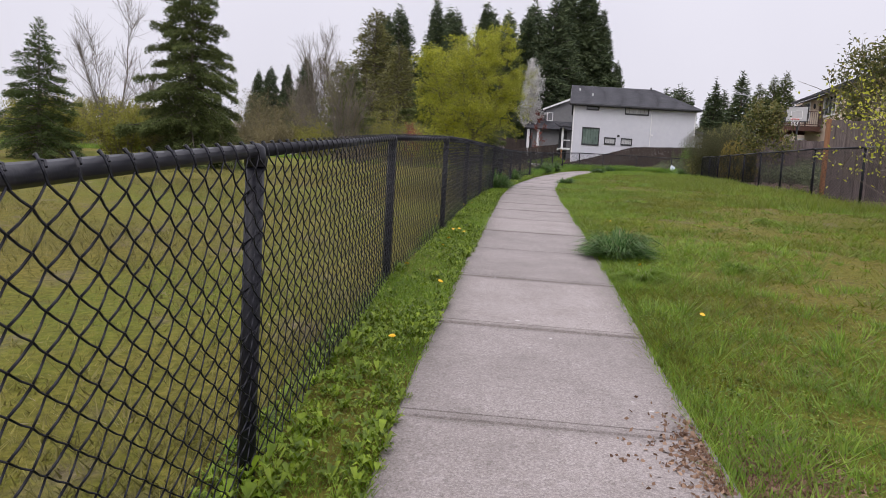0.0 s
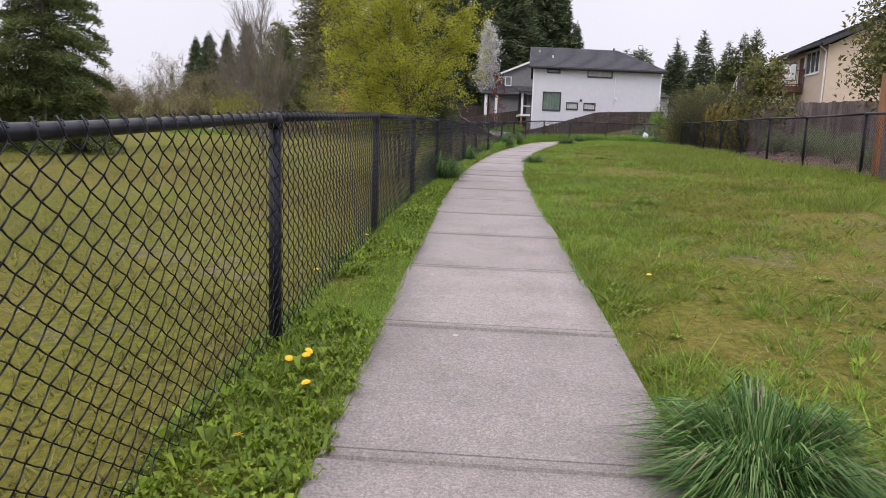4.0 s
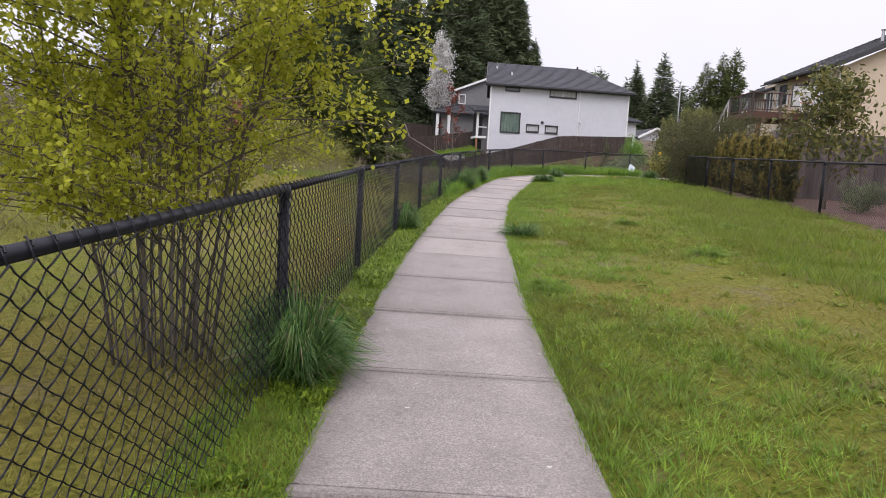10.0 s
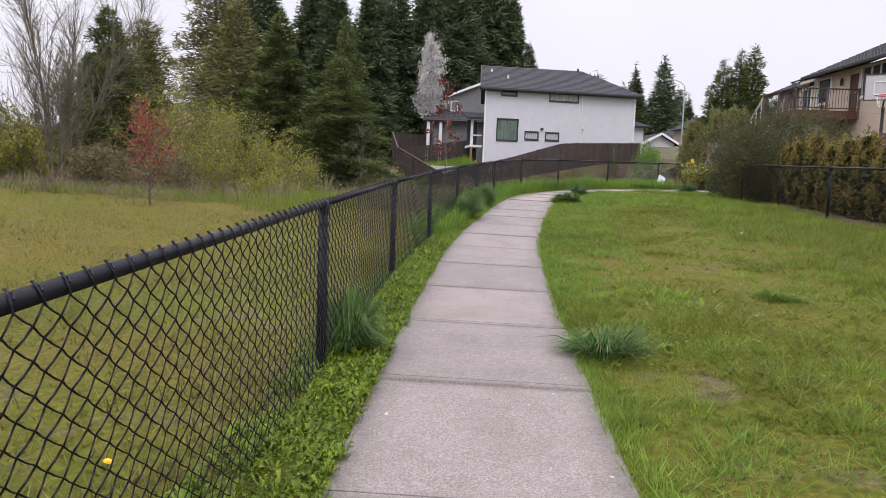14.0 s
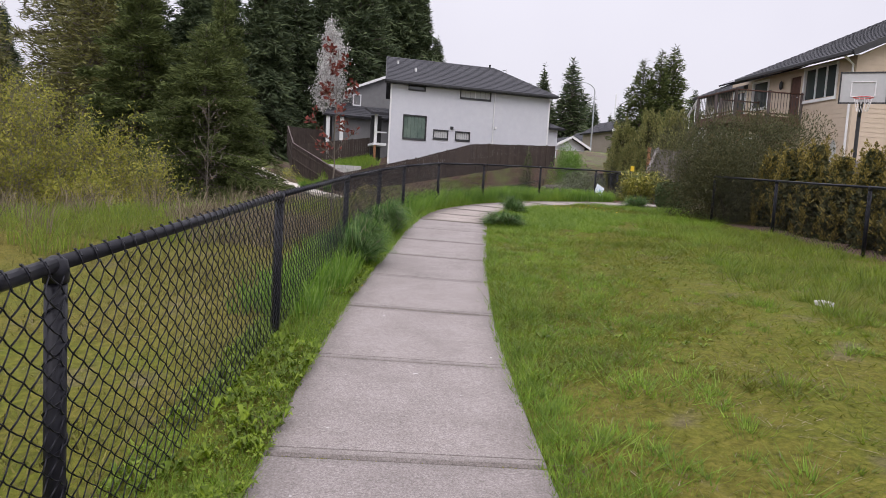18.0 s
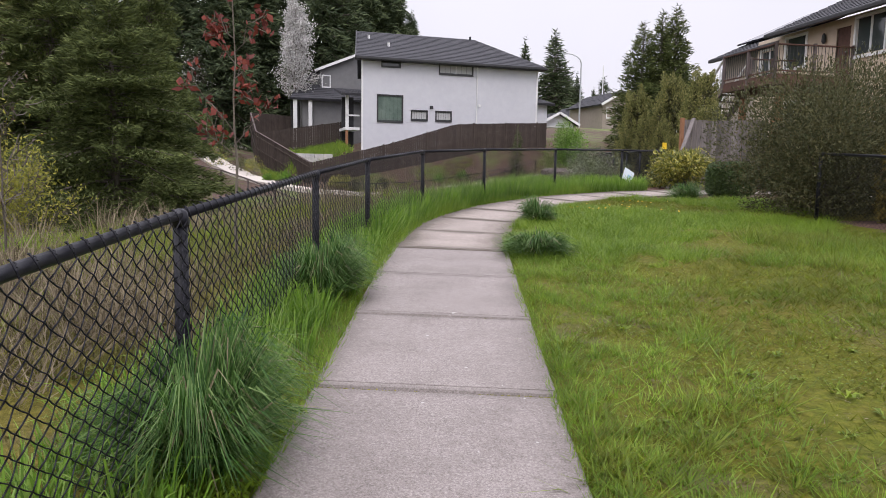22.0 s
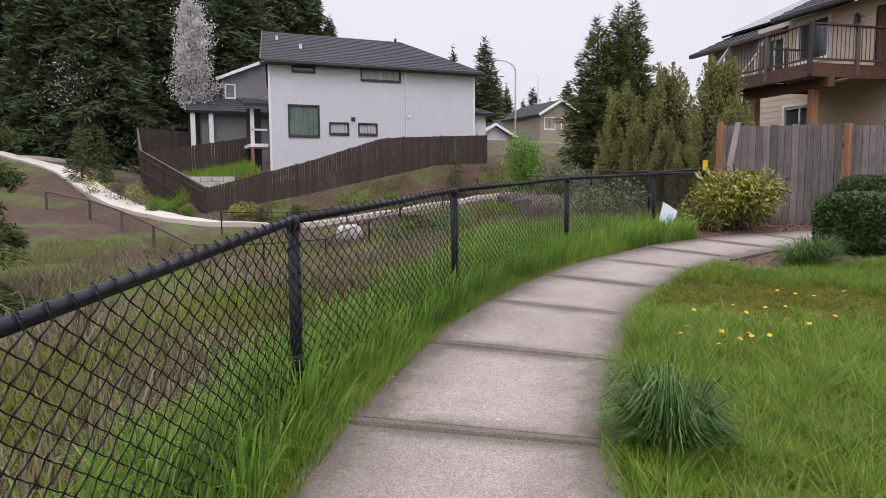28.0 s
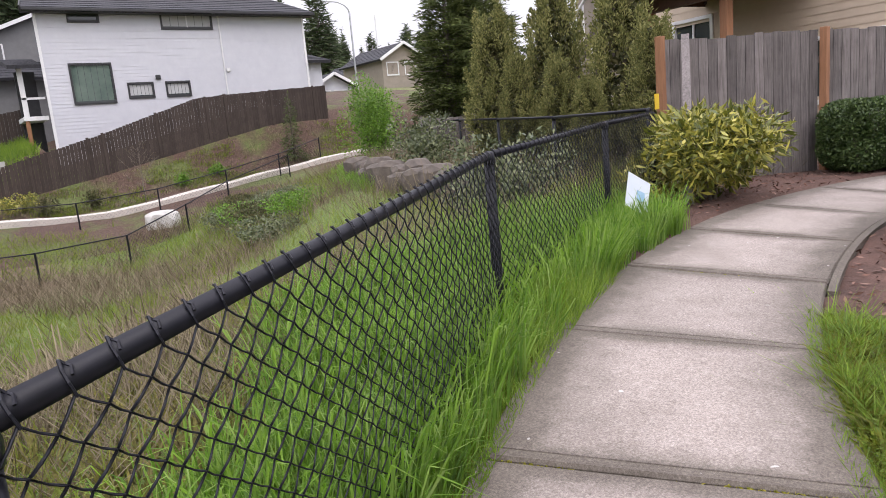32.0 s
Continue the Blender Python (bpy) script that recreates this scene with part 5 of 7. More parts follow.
# -- the garden side
shrub("rosemary_bush", "broad dense grey-olive evergreen bush on the lawn's edge", 15.5, 40.5, 1.85, 1.75, 2.5, 80000, 0.068, SHRUB, 60, upright=0.6, lumps=46, stems=16, aspect=0.3, low=0.02)
def column_kind(seed, h, r, tips, per, size, mat):
    """An upright evergreen made of many flame-shaped tips."""
    rng = np.random.default_rng(seed)
    P, D = [], []
    for i in range(tips):
        zf = 0.9 * (i + rng.random()) / tips
        w = (0.75 + 0.9 * zf) if zf < 0.28 else ((1.0 - zf) / 0.72) ** 0.62
        a, q = i * 2.39996 + rng.normal() * 0.3, r * w * (0.35 + 0.65 * rng.random() ** 0.5)
        b = np.array([math.cos(a) * q, math.sin(a) * q, h * zf - 0.03 * h])
        ax = np.array([math.cos(a) * 0.24, math.sin(a) * 0.24, 1.0]) * h * (0.10 + 0.09 * rng.random())
        u = rng.random(per)
        fat = 0.105 * r * 2 * (1.05 - u)[:, None] * (0.4 + u[:, None])
        n = rng.normal(size=(per, 3))
        P.append(b + ax * u[:, None] + n * fat * np.array([1, 1, 0.5]))
        D.append(ax[None] / np.linalg.norm(ax) + n * 0.5)
    P, D = np.concatenate(P), np.concatenate(D)
    P[:, 2] = np.maximum(P[:, 2], 0.02)
    m = len(P)
    v, f = leaf_quads(P, D, unit(rng, m), size * (0.6 + 0.8 * rng.random(m)), size * 0.42 * (0.6 + 0.8 * rng.random(m)), rng)
    trunk = Geo().tube([(0, 0, -0.3), (0, 0, h * 0.5), (0, 0, h * 0.9)], [0.05, 0.04, 0.01], 7)
    # core of larger leaves, its dark colour painting the shade inside the column
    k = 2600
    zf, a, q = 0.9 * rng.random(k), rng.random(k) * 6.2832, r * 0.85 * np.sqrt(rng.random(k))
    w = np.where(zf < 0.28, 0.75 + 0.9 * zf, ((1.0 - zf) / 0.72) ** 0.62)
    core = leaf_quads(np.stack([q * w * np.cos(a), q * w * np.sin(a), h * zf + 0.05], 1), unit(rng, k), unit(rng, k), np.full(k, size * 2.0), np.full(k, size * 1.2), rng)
    return mesh_of("trunk", trunk.v, trunk.f, BARK, True), mesh_of("shaded_inner_foliage", *core, SHRUB), mesh_of("crown", v, f, mat), h


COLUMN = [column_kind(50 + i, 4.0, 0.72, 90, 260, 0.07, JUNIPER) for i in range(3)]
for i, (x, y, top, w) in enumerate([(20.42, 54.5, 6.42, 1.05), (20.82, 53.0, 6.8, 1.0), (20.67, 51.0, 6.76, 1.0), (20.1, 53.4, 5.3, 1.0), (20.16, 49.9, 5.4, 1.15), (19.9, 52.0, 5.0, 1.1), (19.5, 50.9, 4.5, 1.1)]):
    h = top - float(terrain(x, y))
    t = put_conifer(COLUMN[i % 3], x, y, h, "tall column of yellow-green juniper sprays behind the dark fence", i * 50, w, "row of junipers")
    t.name = "juniper"
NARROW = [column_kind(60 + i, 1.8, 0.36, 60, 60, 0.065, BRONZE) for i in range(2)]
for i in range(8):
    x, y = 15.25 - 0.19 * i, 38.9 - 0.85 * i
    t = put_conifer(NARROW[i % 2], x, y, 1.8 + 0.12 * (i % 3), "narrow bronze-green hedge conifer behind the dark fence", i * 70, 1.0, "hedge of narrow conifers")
    t.name = "arborvitae"
shrub("rhododendron", "rounded shrub with yellow-edged glossy leaves in a mulch bed", 16.9, 46.7, 1.0, 0.9, 0.95, 7000, 0.125, RHODO, 110, lumps=18, aspect=0.28, stems=9, flat=0.8, low=0.05)
def box_hedge(label, x, y, rx, ry, h, leaves, size, seed, turn=0.0):
    """A clipped block: leaves crowd on a rounded box, a little uneven, over short stems."""
    rng = np.random.default_rng(seed)
    t = thing("clipped_hedge", label, "hedge", "clipped boxwood hedges", at=pose(x, y, float(terrain(x, y)), 0, 0, turn))
    u = unit(rng, leaves)
    k = (np.abs(u) ** 5).sum(1, keepdims=True) ** -0.2
    p = u * k * (0.62 + 0.38 * rng.random(leaves) ** 0.4)[:, None]
    p = p * (1 + 0.035 * np.sin(p[:, [1, 2, 0]] * 7 + seed))
    p = p * np.array([rx, ry, h / 2]) + np.array([0, 0, h / 2 + 0.03])
    v, f = leaf_quads(p, u + rng.normal(size=(leaves, 3)) * 0.7, unit(rng, leaves) + u * 0.6, size * (0.6 + 0.8 * rng.random(leaves)), size * 0.6 * (0.7 + 0.6 * rng.random(leaves)), rng)
    cloud("foliage", (v, f), BOX, t)
    g = Geo()
    for i in range(6):
        a = i * 1.05
        g.tube([(0.3 * rx * math.cos(a), 0.3 * ry * math.sin(a), -0.05), (0.5 * rx * math.cos(a), 0.5 * ry * math.sin(a), h * 0.6)], [0.014, 0.008], 5)
    tagged(part("stem_mass", g, BARK, t), kind="stuff")


box_hedge("clipped dark green boxwood block near a board fence", 20.15, 46.35, 0.7, 0.45, 0.95, 26000, 0.046, 112, -25)
box_hedge("low clipped boxwood block in a mulch bed", 16.2, 43.95, 0.47, 0.44, 0.8, 26000, 0.046, 113, 10)
shrub("laurel_shrub", "grey-green broadleaf shrub behind the fence", 15.3, 48.4, 1.0, 0.8, 0.95, 3200, 0.075, LAUREL, 114, lumps=12, aspect=0.45, stems=6)
shrub("laurel_shrub", "grey-green broadleaf shrub above a stone bank", 18.3, 54.3, 0.85, 0.8, 1.25, 2600, 0.09, LAUREL, 115, lumps=12, aspect=0.45, stems=6)
for i, (x, y, r, h) in enumerate([(13.1, 29.0, 0.5, 0.7), (14.0, 28.2, 0.8, 0.95), (14.9, 29.4, 0.6, 0.8), (12.6, 26.3, 0.6, 0.7), (12.2, 24.2, 0.65, 0.75), (11.3, 21.4, 0.55, 0.6)]):
    shrub("lavender_shrub", "rounded grey-green shrub between wire and timber fences", x, y, r, r, h, 4200, 0.05, LAUREL, 170 + i, lumps=14, aspect=0.3, stems=5, upright=0.8, low=0.0, group="rounded grey shrubs")
from_x, from_y = 15.4, 56.5
for i in range(7):
    shrub("bramble", "low tangled bramble with green leaves on the ravine slope", from_x + 0.5 * i * (1 - 0.1 * i) + 0.6 * (i % 2), from_y + 1.15 * i, 1.1, 1.0, 0.55, 2600, 0.075, (LAUREL, LIME, SHRUB)[i % 3], 180 + i, lumps=14, aspect=0.5, stems=5, low=0.0, group="brambles in the ravine")
shrub("lime_bush", "rounded bush with bright lime green leaves", 21.4, 62.0, 0.95, 0.95, 3.0, 9000, 0.085, LIME, 116, lumps=18, stems=6)
put_conifer(conifer_kind(35, 4.0, 0.8, 1500, 0.22, SPRUCE, droop=0.5, ragged=0.35), 24.0, 74.4, 3.6, "small narrow weeping spruce on a mulched bank", 0)
put_conifer(conifer_kind(36, 4.0, 1.0, 1500, 0.25, SPRUCE, droop=0.4, ragged=0.3), 3.8, 86.5, 4.2, "small spruce beside a curving path", 0)
put_conifer(conifer_kind(37, 4.0, 0.9, 1500, 0.25, SPRUCE, droop=0.4, ragged=0.3), 5.0, 87.5, 3.6, "small spruce beside a curving path", 90)
for i, (x, y, r, mt) in enumerate([(18.6, 74.6, 0.42, LIME), (20.2, 74.8, 0.40, LIME), (8.6, 77.0, 0.4, LIME), (9.3, 76.2, 0.42, LIME), (7.6, 77.6, 0.42, LIME), (8.9, 78.0, 0.35, LIME), (13.0, 74.3, 0.5, SHRUB), (11.6, 74.5, 0.55, RHODO), (14.6, 74.5, 0.5, SHRUB), (7.0, 79.5, 0.8, RHODO), (6.0, 81.0, 0.8, SHRUB), (4.6, 82.5, 0.9, RHODO), (12.3, 75.2, 0.5, RHODO)]):
    shrub("bank_shrub", "low rounded shrub planted on a mulched bank", x, y, r, r, r * 1.5, 700, 0.09, mt, 130 + i, lumps=8, stems=3, group="shrubs on the bank")

# ---- houses ----
def courses(parent, origin, u, out, length, z0, z1, holes, mat, lap=0.18):
    """Lapped siding boards on a wall face, cut round the openings (u0, u1, za, zb)."""
    o, u, out = Vector(origin), Vector(u), Vector(out)
    z = z0
    while z < z1 - 0.02:
        top = min(z + lap, z1)
        cuts = [(0.0, length)]
        for a, b, za, zb in holes:
            if za < (z + top) / 2 < zb:
                cuts = [c for s, e in cuts for c in ((s, min(e, a)), (max(s, b), e)) if c[1] - c[0] > 0.02]
        for s, e in cuts:
            p = [o + u * s + out * 0.024, o + u * e + out * 0.024, o + u * e, o + u * s]
            q = [o + u * s + out * 0.012, o + u * e + out * 0.012, o + u * e, o + u * s]
            g = Geo().solid([(a.x, a.y, z) for a in p], [(a.x, a.y, top + 0.012) for a in q])
            part("siding_board", g, mat, parent)
        z += lap
    return parent


def window_in(parent, origin, u, out, a, b, za, zb, trim, panes=1, behind=None, name="window"):
    """A framed window in an opening: trim, sash bars, glass, sill and what hangs behind the glass."""
    o, u, out = Vector(origin), Vector(u), Vector(out)

    def block(s, e, z0, z1, d0, d1):
        return Geo().solid([(*(o + u * s + out * d0).xy, z0), (*(o + u * e + out * d0).xy, z0), (*(o + u * e + out * d1).xy, z0), (*(o + u * s + out * d1).xy, z0)],
                           [(*(o + u * s + out * d0).xy, z1), (*(o + u * e + out * d0).xy, z1), (*(o + u * e + out * d1).xy, z1), (*(o + u * s + out * d1).xy, z1)])
    w = part(name, block(a, b, za, zb, -0.055, -0.045), GLASS, parent)
    t = 0.09
    for s, e, z0, z1 in ((a - t, a, za - t, zb + t), (b, b + t, za - t, zb + t), (a, b, zb, zb + t), (a, b, za - t, za)):
        part("window_trim", block(s, e, z0, z1, -0.06, 0.06), trim, w)
    for i in range(1, panes):
        c = a + (b - a) * i / panes
        part("sash_bar", block(c - 0.03, c + 0.03, za, zb, -0.045, 0.0), trim if trim is not TRIM else WHITE, w)
    if behind is not None:
        n = 6
        for i in range(n):
            s, e = a + (b - a) * i / n, a + (b - a) * (i + 1) / n
            part("curtain", block(s + 0.01, e - 0.01, za + 0.05, zb - 0.03, -0.044, -0.041 + 0.004 * (i % 2)), behind, w)
    part("window_sill", block(a - t, b + t, za - t - 0.03, za - t, -0.02, 0.085), trim, w)
    return w


def slope_roof(parent, a, b, c, d, mat, rows=14, name="roof", thick=0.16):
    """A roof slope with stepped courses: eave a-b, ridge d-c."""
    a, b, c, d = map(Vector, (a, b, c, d))
    n = (b - a).cross(d - a).normalized()
    n = n if n.z > 0 else -n
    deck_ob = part(name, Geo().solid([a - n * thick, b - n * thick, c - n * thick, d - n * thick], [a - n * 0.004, b - n * 0.004, c - n * 0.004, d - n * 0.004]), mat, parent)
    for i in range(rows):
        g = Geo()
        t0, t1 = i / rows, (i + 1) / rows
        p0, p1, p2, p3 = a.lerp(d, t0), b.lerp(c, t0), b.lerp(c, t1), a.lerp(d, t1)
        g.solid([p0, p1, p2, p3], [p0 + n * 0.03, p1 + n * 0.03, p2 + n * 0.008, p3 + n * 0.008])
        part("shingle_course", g, mat, deck_ob)
    return deck_ob


def white_house():
    h = thing("house", "two-storey white lap-sided house with a dark shingle roof", "house")
    X0, X1, Y, Z0, Z1 = 14.45, 28.0, 80.2, 3.0, 10.85
    wins = [(15.6, 17.36, 6.45, 8.22, 1, GREEN_DRAPE), (18.12, 19.22, 6.62, 7.22, 1, BLIND), (19.98, 21.08, 6.62, 7.22, 1, BLIND), (15.9, 17.15, 10.32, 10.72, 1, None), (20.2, 22.7, 10.02, 10.7, 2, BLIND)]
    plan = [(X0 + 0.05, Y + 0.12), (X1 - 0.05, Y + 0.12), (X1 - 0.05, Y + 9.8), (X0 + 2.1, Y + 9.8)]
    wall = part("wall", Geo().solid([(x, y, Z0) for x, y in plan], [(x, y, Z1 + 0.1) for x, y in plan]), SIDING, h)
    courses(wall, (X0, Y, 0), (1, 0, 0), (0, -1, 0), X1 - X0, Z0, Z1, [(a - X0, b - X0, za, zb) for a, b, za, zb, _, _ in wins], SIDING, 0.17)
    courses(wall, (X0, Y, 0), (0.205, 0.979, 0), (-0.979, 0.205, 0), 9.8, Z0, Z1, [], SIDING, 0.17)
    for a, b, za, zb, n, cur in wins:
        window_in(h, (0, Y, 0), (1, 0, 0), (0, -1, 0), a, b, za, zb, TRIM, n, cur)
    for x in (X0, X1):
        part("corner_board", Geo().box(x - 0.06, x + 0.06, Y - 0.06, Y + 0.05, Z0, Z1), WHITE, h)
    part("downspout", Geo().tube([(23.05, Y - 0.1, 10.8), (23.1, Y - 0.08, 10.5), (23.1, Y - 0.08, 5.0)], 0.045, 6), WHITE, h)
    part("vent_hood", Geo().box(19.45, 19.7, Y - 0.14, Y - 0.03, 7.42, 7.64, 0.03), TRIM, h)
    part("vent_hood", Geo().box(23.2, 23.4, Y - 0.12, Y - 0.03, 7.7, 7.9, 0.03), WHITE, h)
    E, R = 10.8, 13.55
    slope_roof(h, (13.9, Y - 0.55, E), (28.55, Y - 0.55, E), (24.6, 85.3, R), (14.98, 85.3, R), SHINGLE, 18)
    slope_roof(h, (28.55, 91.1, E), (16.1, 91.1, E), (14.98, 85.3, R), (24.6, 85.3, R), SHINGLE, 18)
    slope_roof(h, (28.55, Y - 0.55, E), (28.55, 91.1, E), (24.6, 85.301, R), (24.6, 85.3, R), SHINGLE, 18)
    part("gutter", Geo().box(13.9, 28.55, Y - 0.67, Y - 0.55, E - 0.16, E - 0.02, 0.02), TRIM, h)
    part("soffit", Geo().box(13.9, 28.5, Y - 0.55, Y - 0.04, E - 0.2, E - 0.17), TRIM, h)
    part("gable_board", Geo().beam((13.86, Y - 0.6, E - 0.1), (14.94, 85.3, R - 0.1), 0.06, 0.3), TRIM, h)
    part("gable", Geo().solid([(14.5, Y, E), (16.6, 90.5, E), (15.5, 85.3, R - 0.2)], [(14.6, Y, E), (16.7, 90.5, E), (15.6, 85.3, R - 0.2)]), SIDING, h)
    for x, y, z in ((15.6, 83.7, 12.8), (16.8, 82.2, 12.1), (24.2, 85.1, 13.5)):
        part("roof_vent", Geo().tube([(x, y, z - 0.2), (x, y, z + 0.2), (x, y, z + 0.22)], [0.09, 0.09, 0.12], 8), WHITE if z < 13 else TRIM, h)
    g = part("garage", Geo().box(28.0, 29.3, 81.0, 90, 3.5, 8.3), SIDING, h)
    courses(g, (28.02, 81.0, 0), (1, 0, 0), (0, -1, 0), 1.28, 3.5, 8.3, [], SIDING, 0.17)
    slope_roof(h, (27.9, 80.5, 8.25), (29.75, 80.5, 8.25), (28.9, 83, 9.0), (27.9, 83, 9.0), SHINGLE, 6)
    # covered porch and deck on the near gable
    p = part("porch", Geo().box(13.35, 14.4, 80.9, 83.6, 5.75, 5.95), WHITE, h)
    slope_roof(h, (13.0, 80.4, 8.3), (14.45, 80.4, 8.3), (14.45, 84.0, 9.0), (13.0, 84.0, 9.0), SHINGLE, 6)
    part("post", Geo().box(13.4, 13.62, 80.95, 81.15, 5.95, 8.25, 0.02), WHITE, p)
    part("post", Geo().box(13.4, 13.58, 80.95, 81.12, 3.0, 5.75, 0.02), CEDAR, p)
    part("porch_wall", Geo().box(13.5, 14.4, 83.4, 83.6, 3.0, 8.3), TRIM, p)
    part("rail", Geo().box(13.4, 14.4, 80.95, 81.05, 6.75, 6.85), WHITE, p)
    return h


def grey_house():
    h = thing("house", "grey two-storey house with dark roofs and a white porch post", "house")
    w = part("wall", Geo().box(11.4, 16.5, 91.1, 99, 3.5, 8.75), GREY_SIDING, h)
    courses(w, (11.4, 91.08, 0), (1, 0, 0), (0, -1, 0), 5.1, 3.5, 8.75, [], GREY_SIDING, 0.2)
    slope_roof(h, (10.3, 90.3, 8.75), (17, 90.3, 8.75), (17, 94, 10.3), (11.4, 94, 10.3), SHINGLE, 8)
    u = part("upper_wall", Geo().solid([(13.2, 93.2, 9), (17, 93.2, 9), (17, 100, 9), (13.2, 100, 9)], [(13.2, 93.2, 11.6), (17, 93.2, 13.2), (17, 100, 13.2), (13.2, 100, 11.6)]), GREY_SIDING, h)
    slope_roof(h, (12.7, 92.8, 11.45), (12.7, 100.5, 11.45), (18, 100.5, 13.7), (18, 92.8, 13.7), SHINGLE, 6)
    part("fascia", Geo().beam((12.65, 92.75, 11.38), (18, 92.75, 13.63), 0.06, 0.22), WHITE, h)
    for x in (10.75, 12.0):
        part("porch_post", Geo().box(x - 0.16, x + 0.16, 90.5, 90.8, 4.5, 8.7, 0.03), WHITE, h)
    part("porch_wall", Geo().box(10.6, 11.4, 93, 93.2, 4.0, 8.7), TRIM, h)
    window_in(h, (0, 93.18, 0), (1, 0, 0), (0, -1, 0), 13.4, 14.0, 11.0 - 0.9, 11.0, WHITE)
    return h


# the garden house stands turned a little from the plan it is drawn in
TURNED = pose(25.65, 47.0, 0, 0, 0, -8) @ Matrix.Translation((-25.0, -45.4, 0))


def beige_house():
    h = thing("house", "beige lap-sided house with a raised brown deck and dark roof", "house", at=TURNED)
    X, Y0, Y1, Z0, Z1 = 25.0, 45.4, 54.0, 2.4, 8.65
    wins = [(46.45, 48.35, 7.24, 8.5, 3), (50.95, 52.1, 7.3, 8.45, 1), (52.75, 53.7, 6.8, 8.2, 2), (47.0, 48.6, 3.6, 4.9, 2), (51.4, 52.6, 4.6, 5.9, 2)]
    wall = part("wall", Geo().box(X + 0.12, X + 12, Y0 + 0.12, Y1, Z0, Z1), BEIGE, h)
    holes = [(a - Y0, b - Y0, za, zb) for a, b, za, zb, _ in wins] + [(48.62 - Y0, 49.3 - Y0, 6.5, 8.42)]
    courses(wall, (X, Y0, 0), (0, 1, 0), (-1, 0, 0), Y1 - Y0, Z0, Z1, holes, BEIGE)
    gw = [(33.6, 34.7, 6.6, 8.2), (29.2, 30.2, 6.9, 8.0)]
    courses(wall, (X, Y0, 0), (1, 0, 0), (0, -1, 0), 13.0, Z0, Z1, [(a - X, b - X, za, zb) for a, b, za, zb in gw], BEIGE)
    for a, b, za, zb, n in wins:
        window_in(h, (X, 0, 0), (0, 1, 0), (-1, 0, 0), a, b, za, zb, WHITE, n)
    for a, b, za, zb in gw:
        window_in(h, (0, Y0, 0), (1, 0, 0), (0, -1, 0), a, b, za, zb, WHITE)
    d = part("door", Geo().box(X + 0.02, X + 0.07, 48.64, 49.28, 6.5, 8.4, 0.01), DECKWOOD, h)
    part("door_handle", Geo().tube([(X - 0.03, 48.72, 7.45), (X - 0.03, 48.82, 7.45)], 0.02, 6), STEEL, d)
    part("wall_lamp", Geo().tube([(X - 0.12, 49.85, 7.9), (X - 0.12, 49.85, 7.98), (X - 0.12, 49.85, 8.2), (X - 0.12, 49.85, 8.28)], [0.03, 0.08, 0.07, 0.02], 8), TRIM, h)
    part("corner_board", Geo().box(X - 0.05, X + 0.06, Y0 - 0.05, Y0 + 0.06, Z0, Z1), BEIGE, h)
    part("downspout", Geo().tube([(X - 0.5, Y0 + 0.1, 8.6), (X - 0.1, Y0 + 0.08, 8.3), (X - 0.1, Y0 + 0.08, 3.0)], 0.045, 6), WHITE, h)
    E, R, XR = 8.7, 12.2, 32.0
    slope_roof(h, (X - 0.6, Y0 - 0.5, E), (X - 0.6, 52.6, E), (XR, 52.6, R), (XR, Y0 - 0.5, R), SHINGLE, 20)
    slope_roof(h, (X + 14, 52.6, E), (X + 14, Y0 - 0.5, E), (XR, Y0 - 0.5, R), (XR, 52.6, R), SHINGLE, 20)
    slope_roof(h, (X - 0.1, 52.6, 8.45), (X - 0.1, 57.6, 8.45), (XR, 57.6, 11.6), (XR, 52.6, 11.6), SHINGLE, 20)
    part("gable_wall", Geo().solid([(X, Y0, E - 0.1), (X + 13.6, Y0, E - 0.1), (XR, Y0, R - 0.15)], [(X, Y0 + 0.1, E - 0.1), (X + 13.6, Y0 + 0.1, E - 0.1), (XR, Y0 + 0.1, R - 0.15)]), BEIGE, h)
    part("fascia", Geo().beam((X - 0.62, Y0 - 0.55, E - 0.1), (XR, Y0 - 0.55, R - 0.1), 0.05, 0.24), TRIM, h)
    part("gutter", Geo().box(X - 0.74, X - 0.6, Y0 - 0.5, 52.6, E - 0.16, E - 0.02, 0.02), TRIM, h)
    part("gutter", Geo().box(X - 0.24, X - 0.1, 52.6, 57.6, 8.29, 8.43, 0.02), TRIM, h)
    side = part("rear_wall", Geo().box(X + 0.4, X + 10, 54.0, 57.2, Z0, 8.5), TAUPE, h)
    courses(side, (X + 0.38, 54.0, 0), (0, 1, 0), (-1, 0, 0), 3.2, Z0, 8.5, [], TAUPE)
    for i in range(5):
        y0 = 52.8 + i * 0.95
        part("solar_panel", Geo().solid([(26.2, y0, 9.13), (26.2, y0 + 0.92, 9.13), (29.8, y0 + 0.92, 10.72), (29.8, y0, 10.72)], [(26.16, y0, 9.2), (26.16, y0 + 0.92, 9.2), (29.76, y0 + 0.92, 10.79), (29.76, y0, 10.79)]), PANEL, h)
    part("roof_vent", Geo().tube([(28.0, 47.6, 10.1), (28.0, 47.6, 10.9), (28.0, 47.6, 10.95)], [0.08, 0.08, 0.14], 8), STEEL, h)
    return h


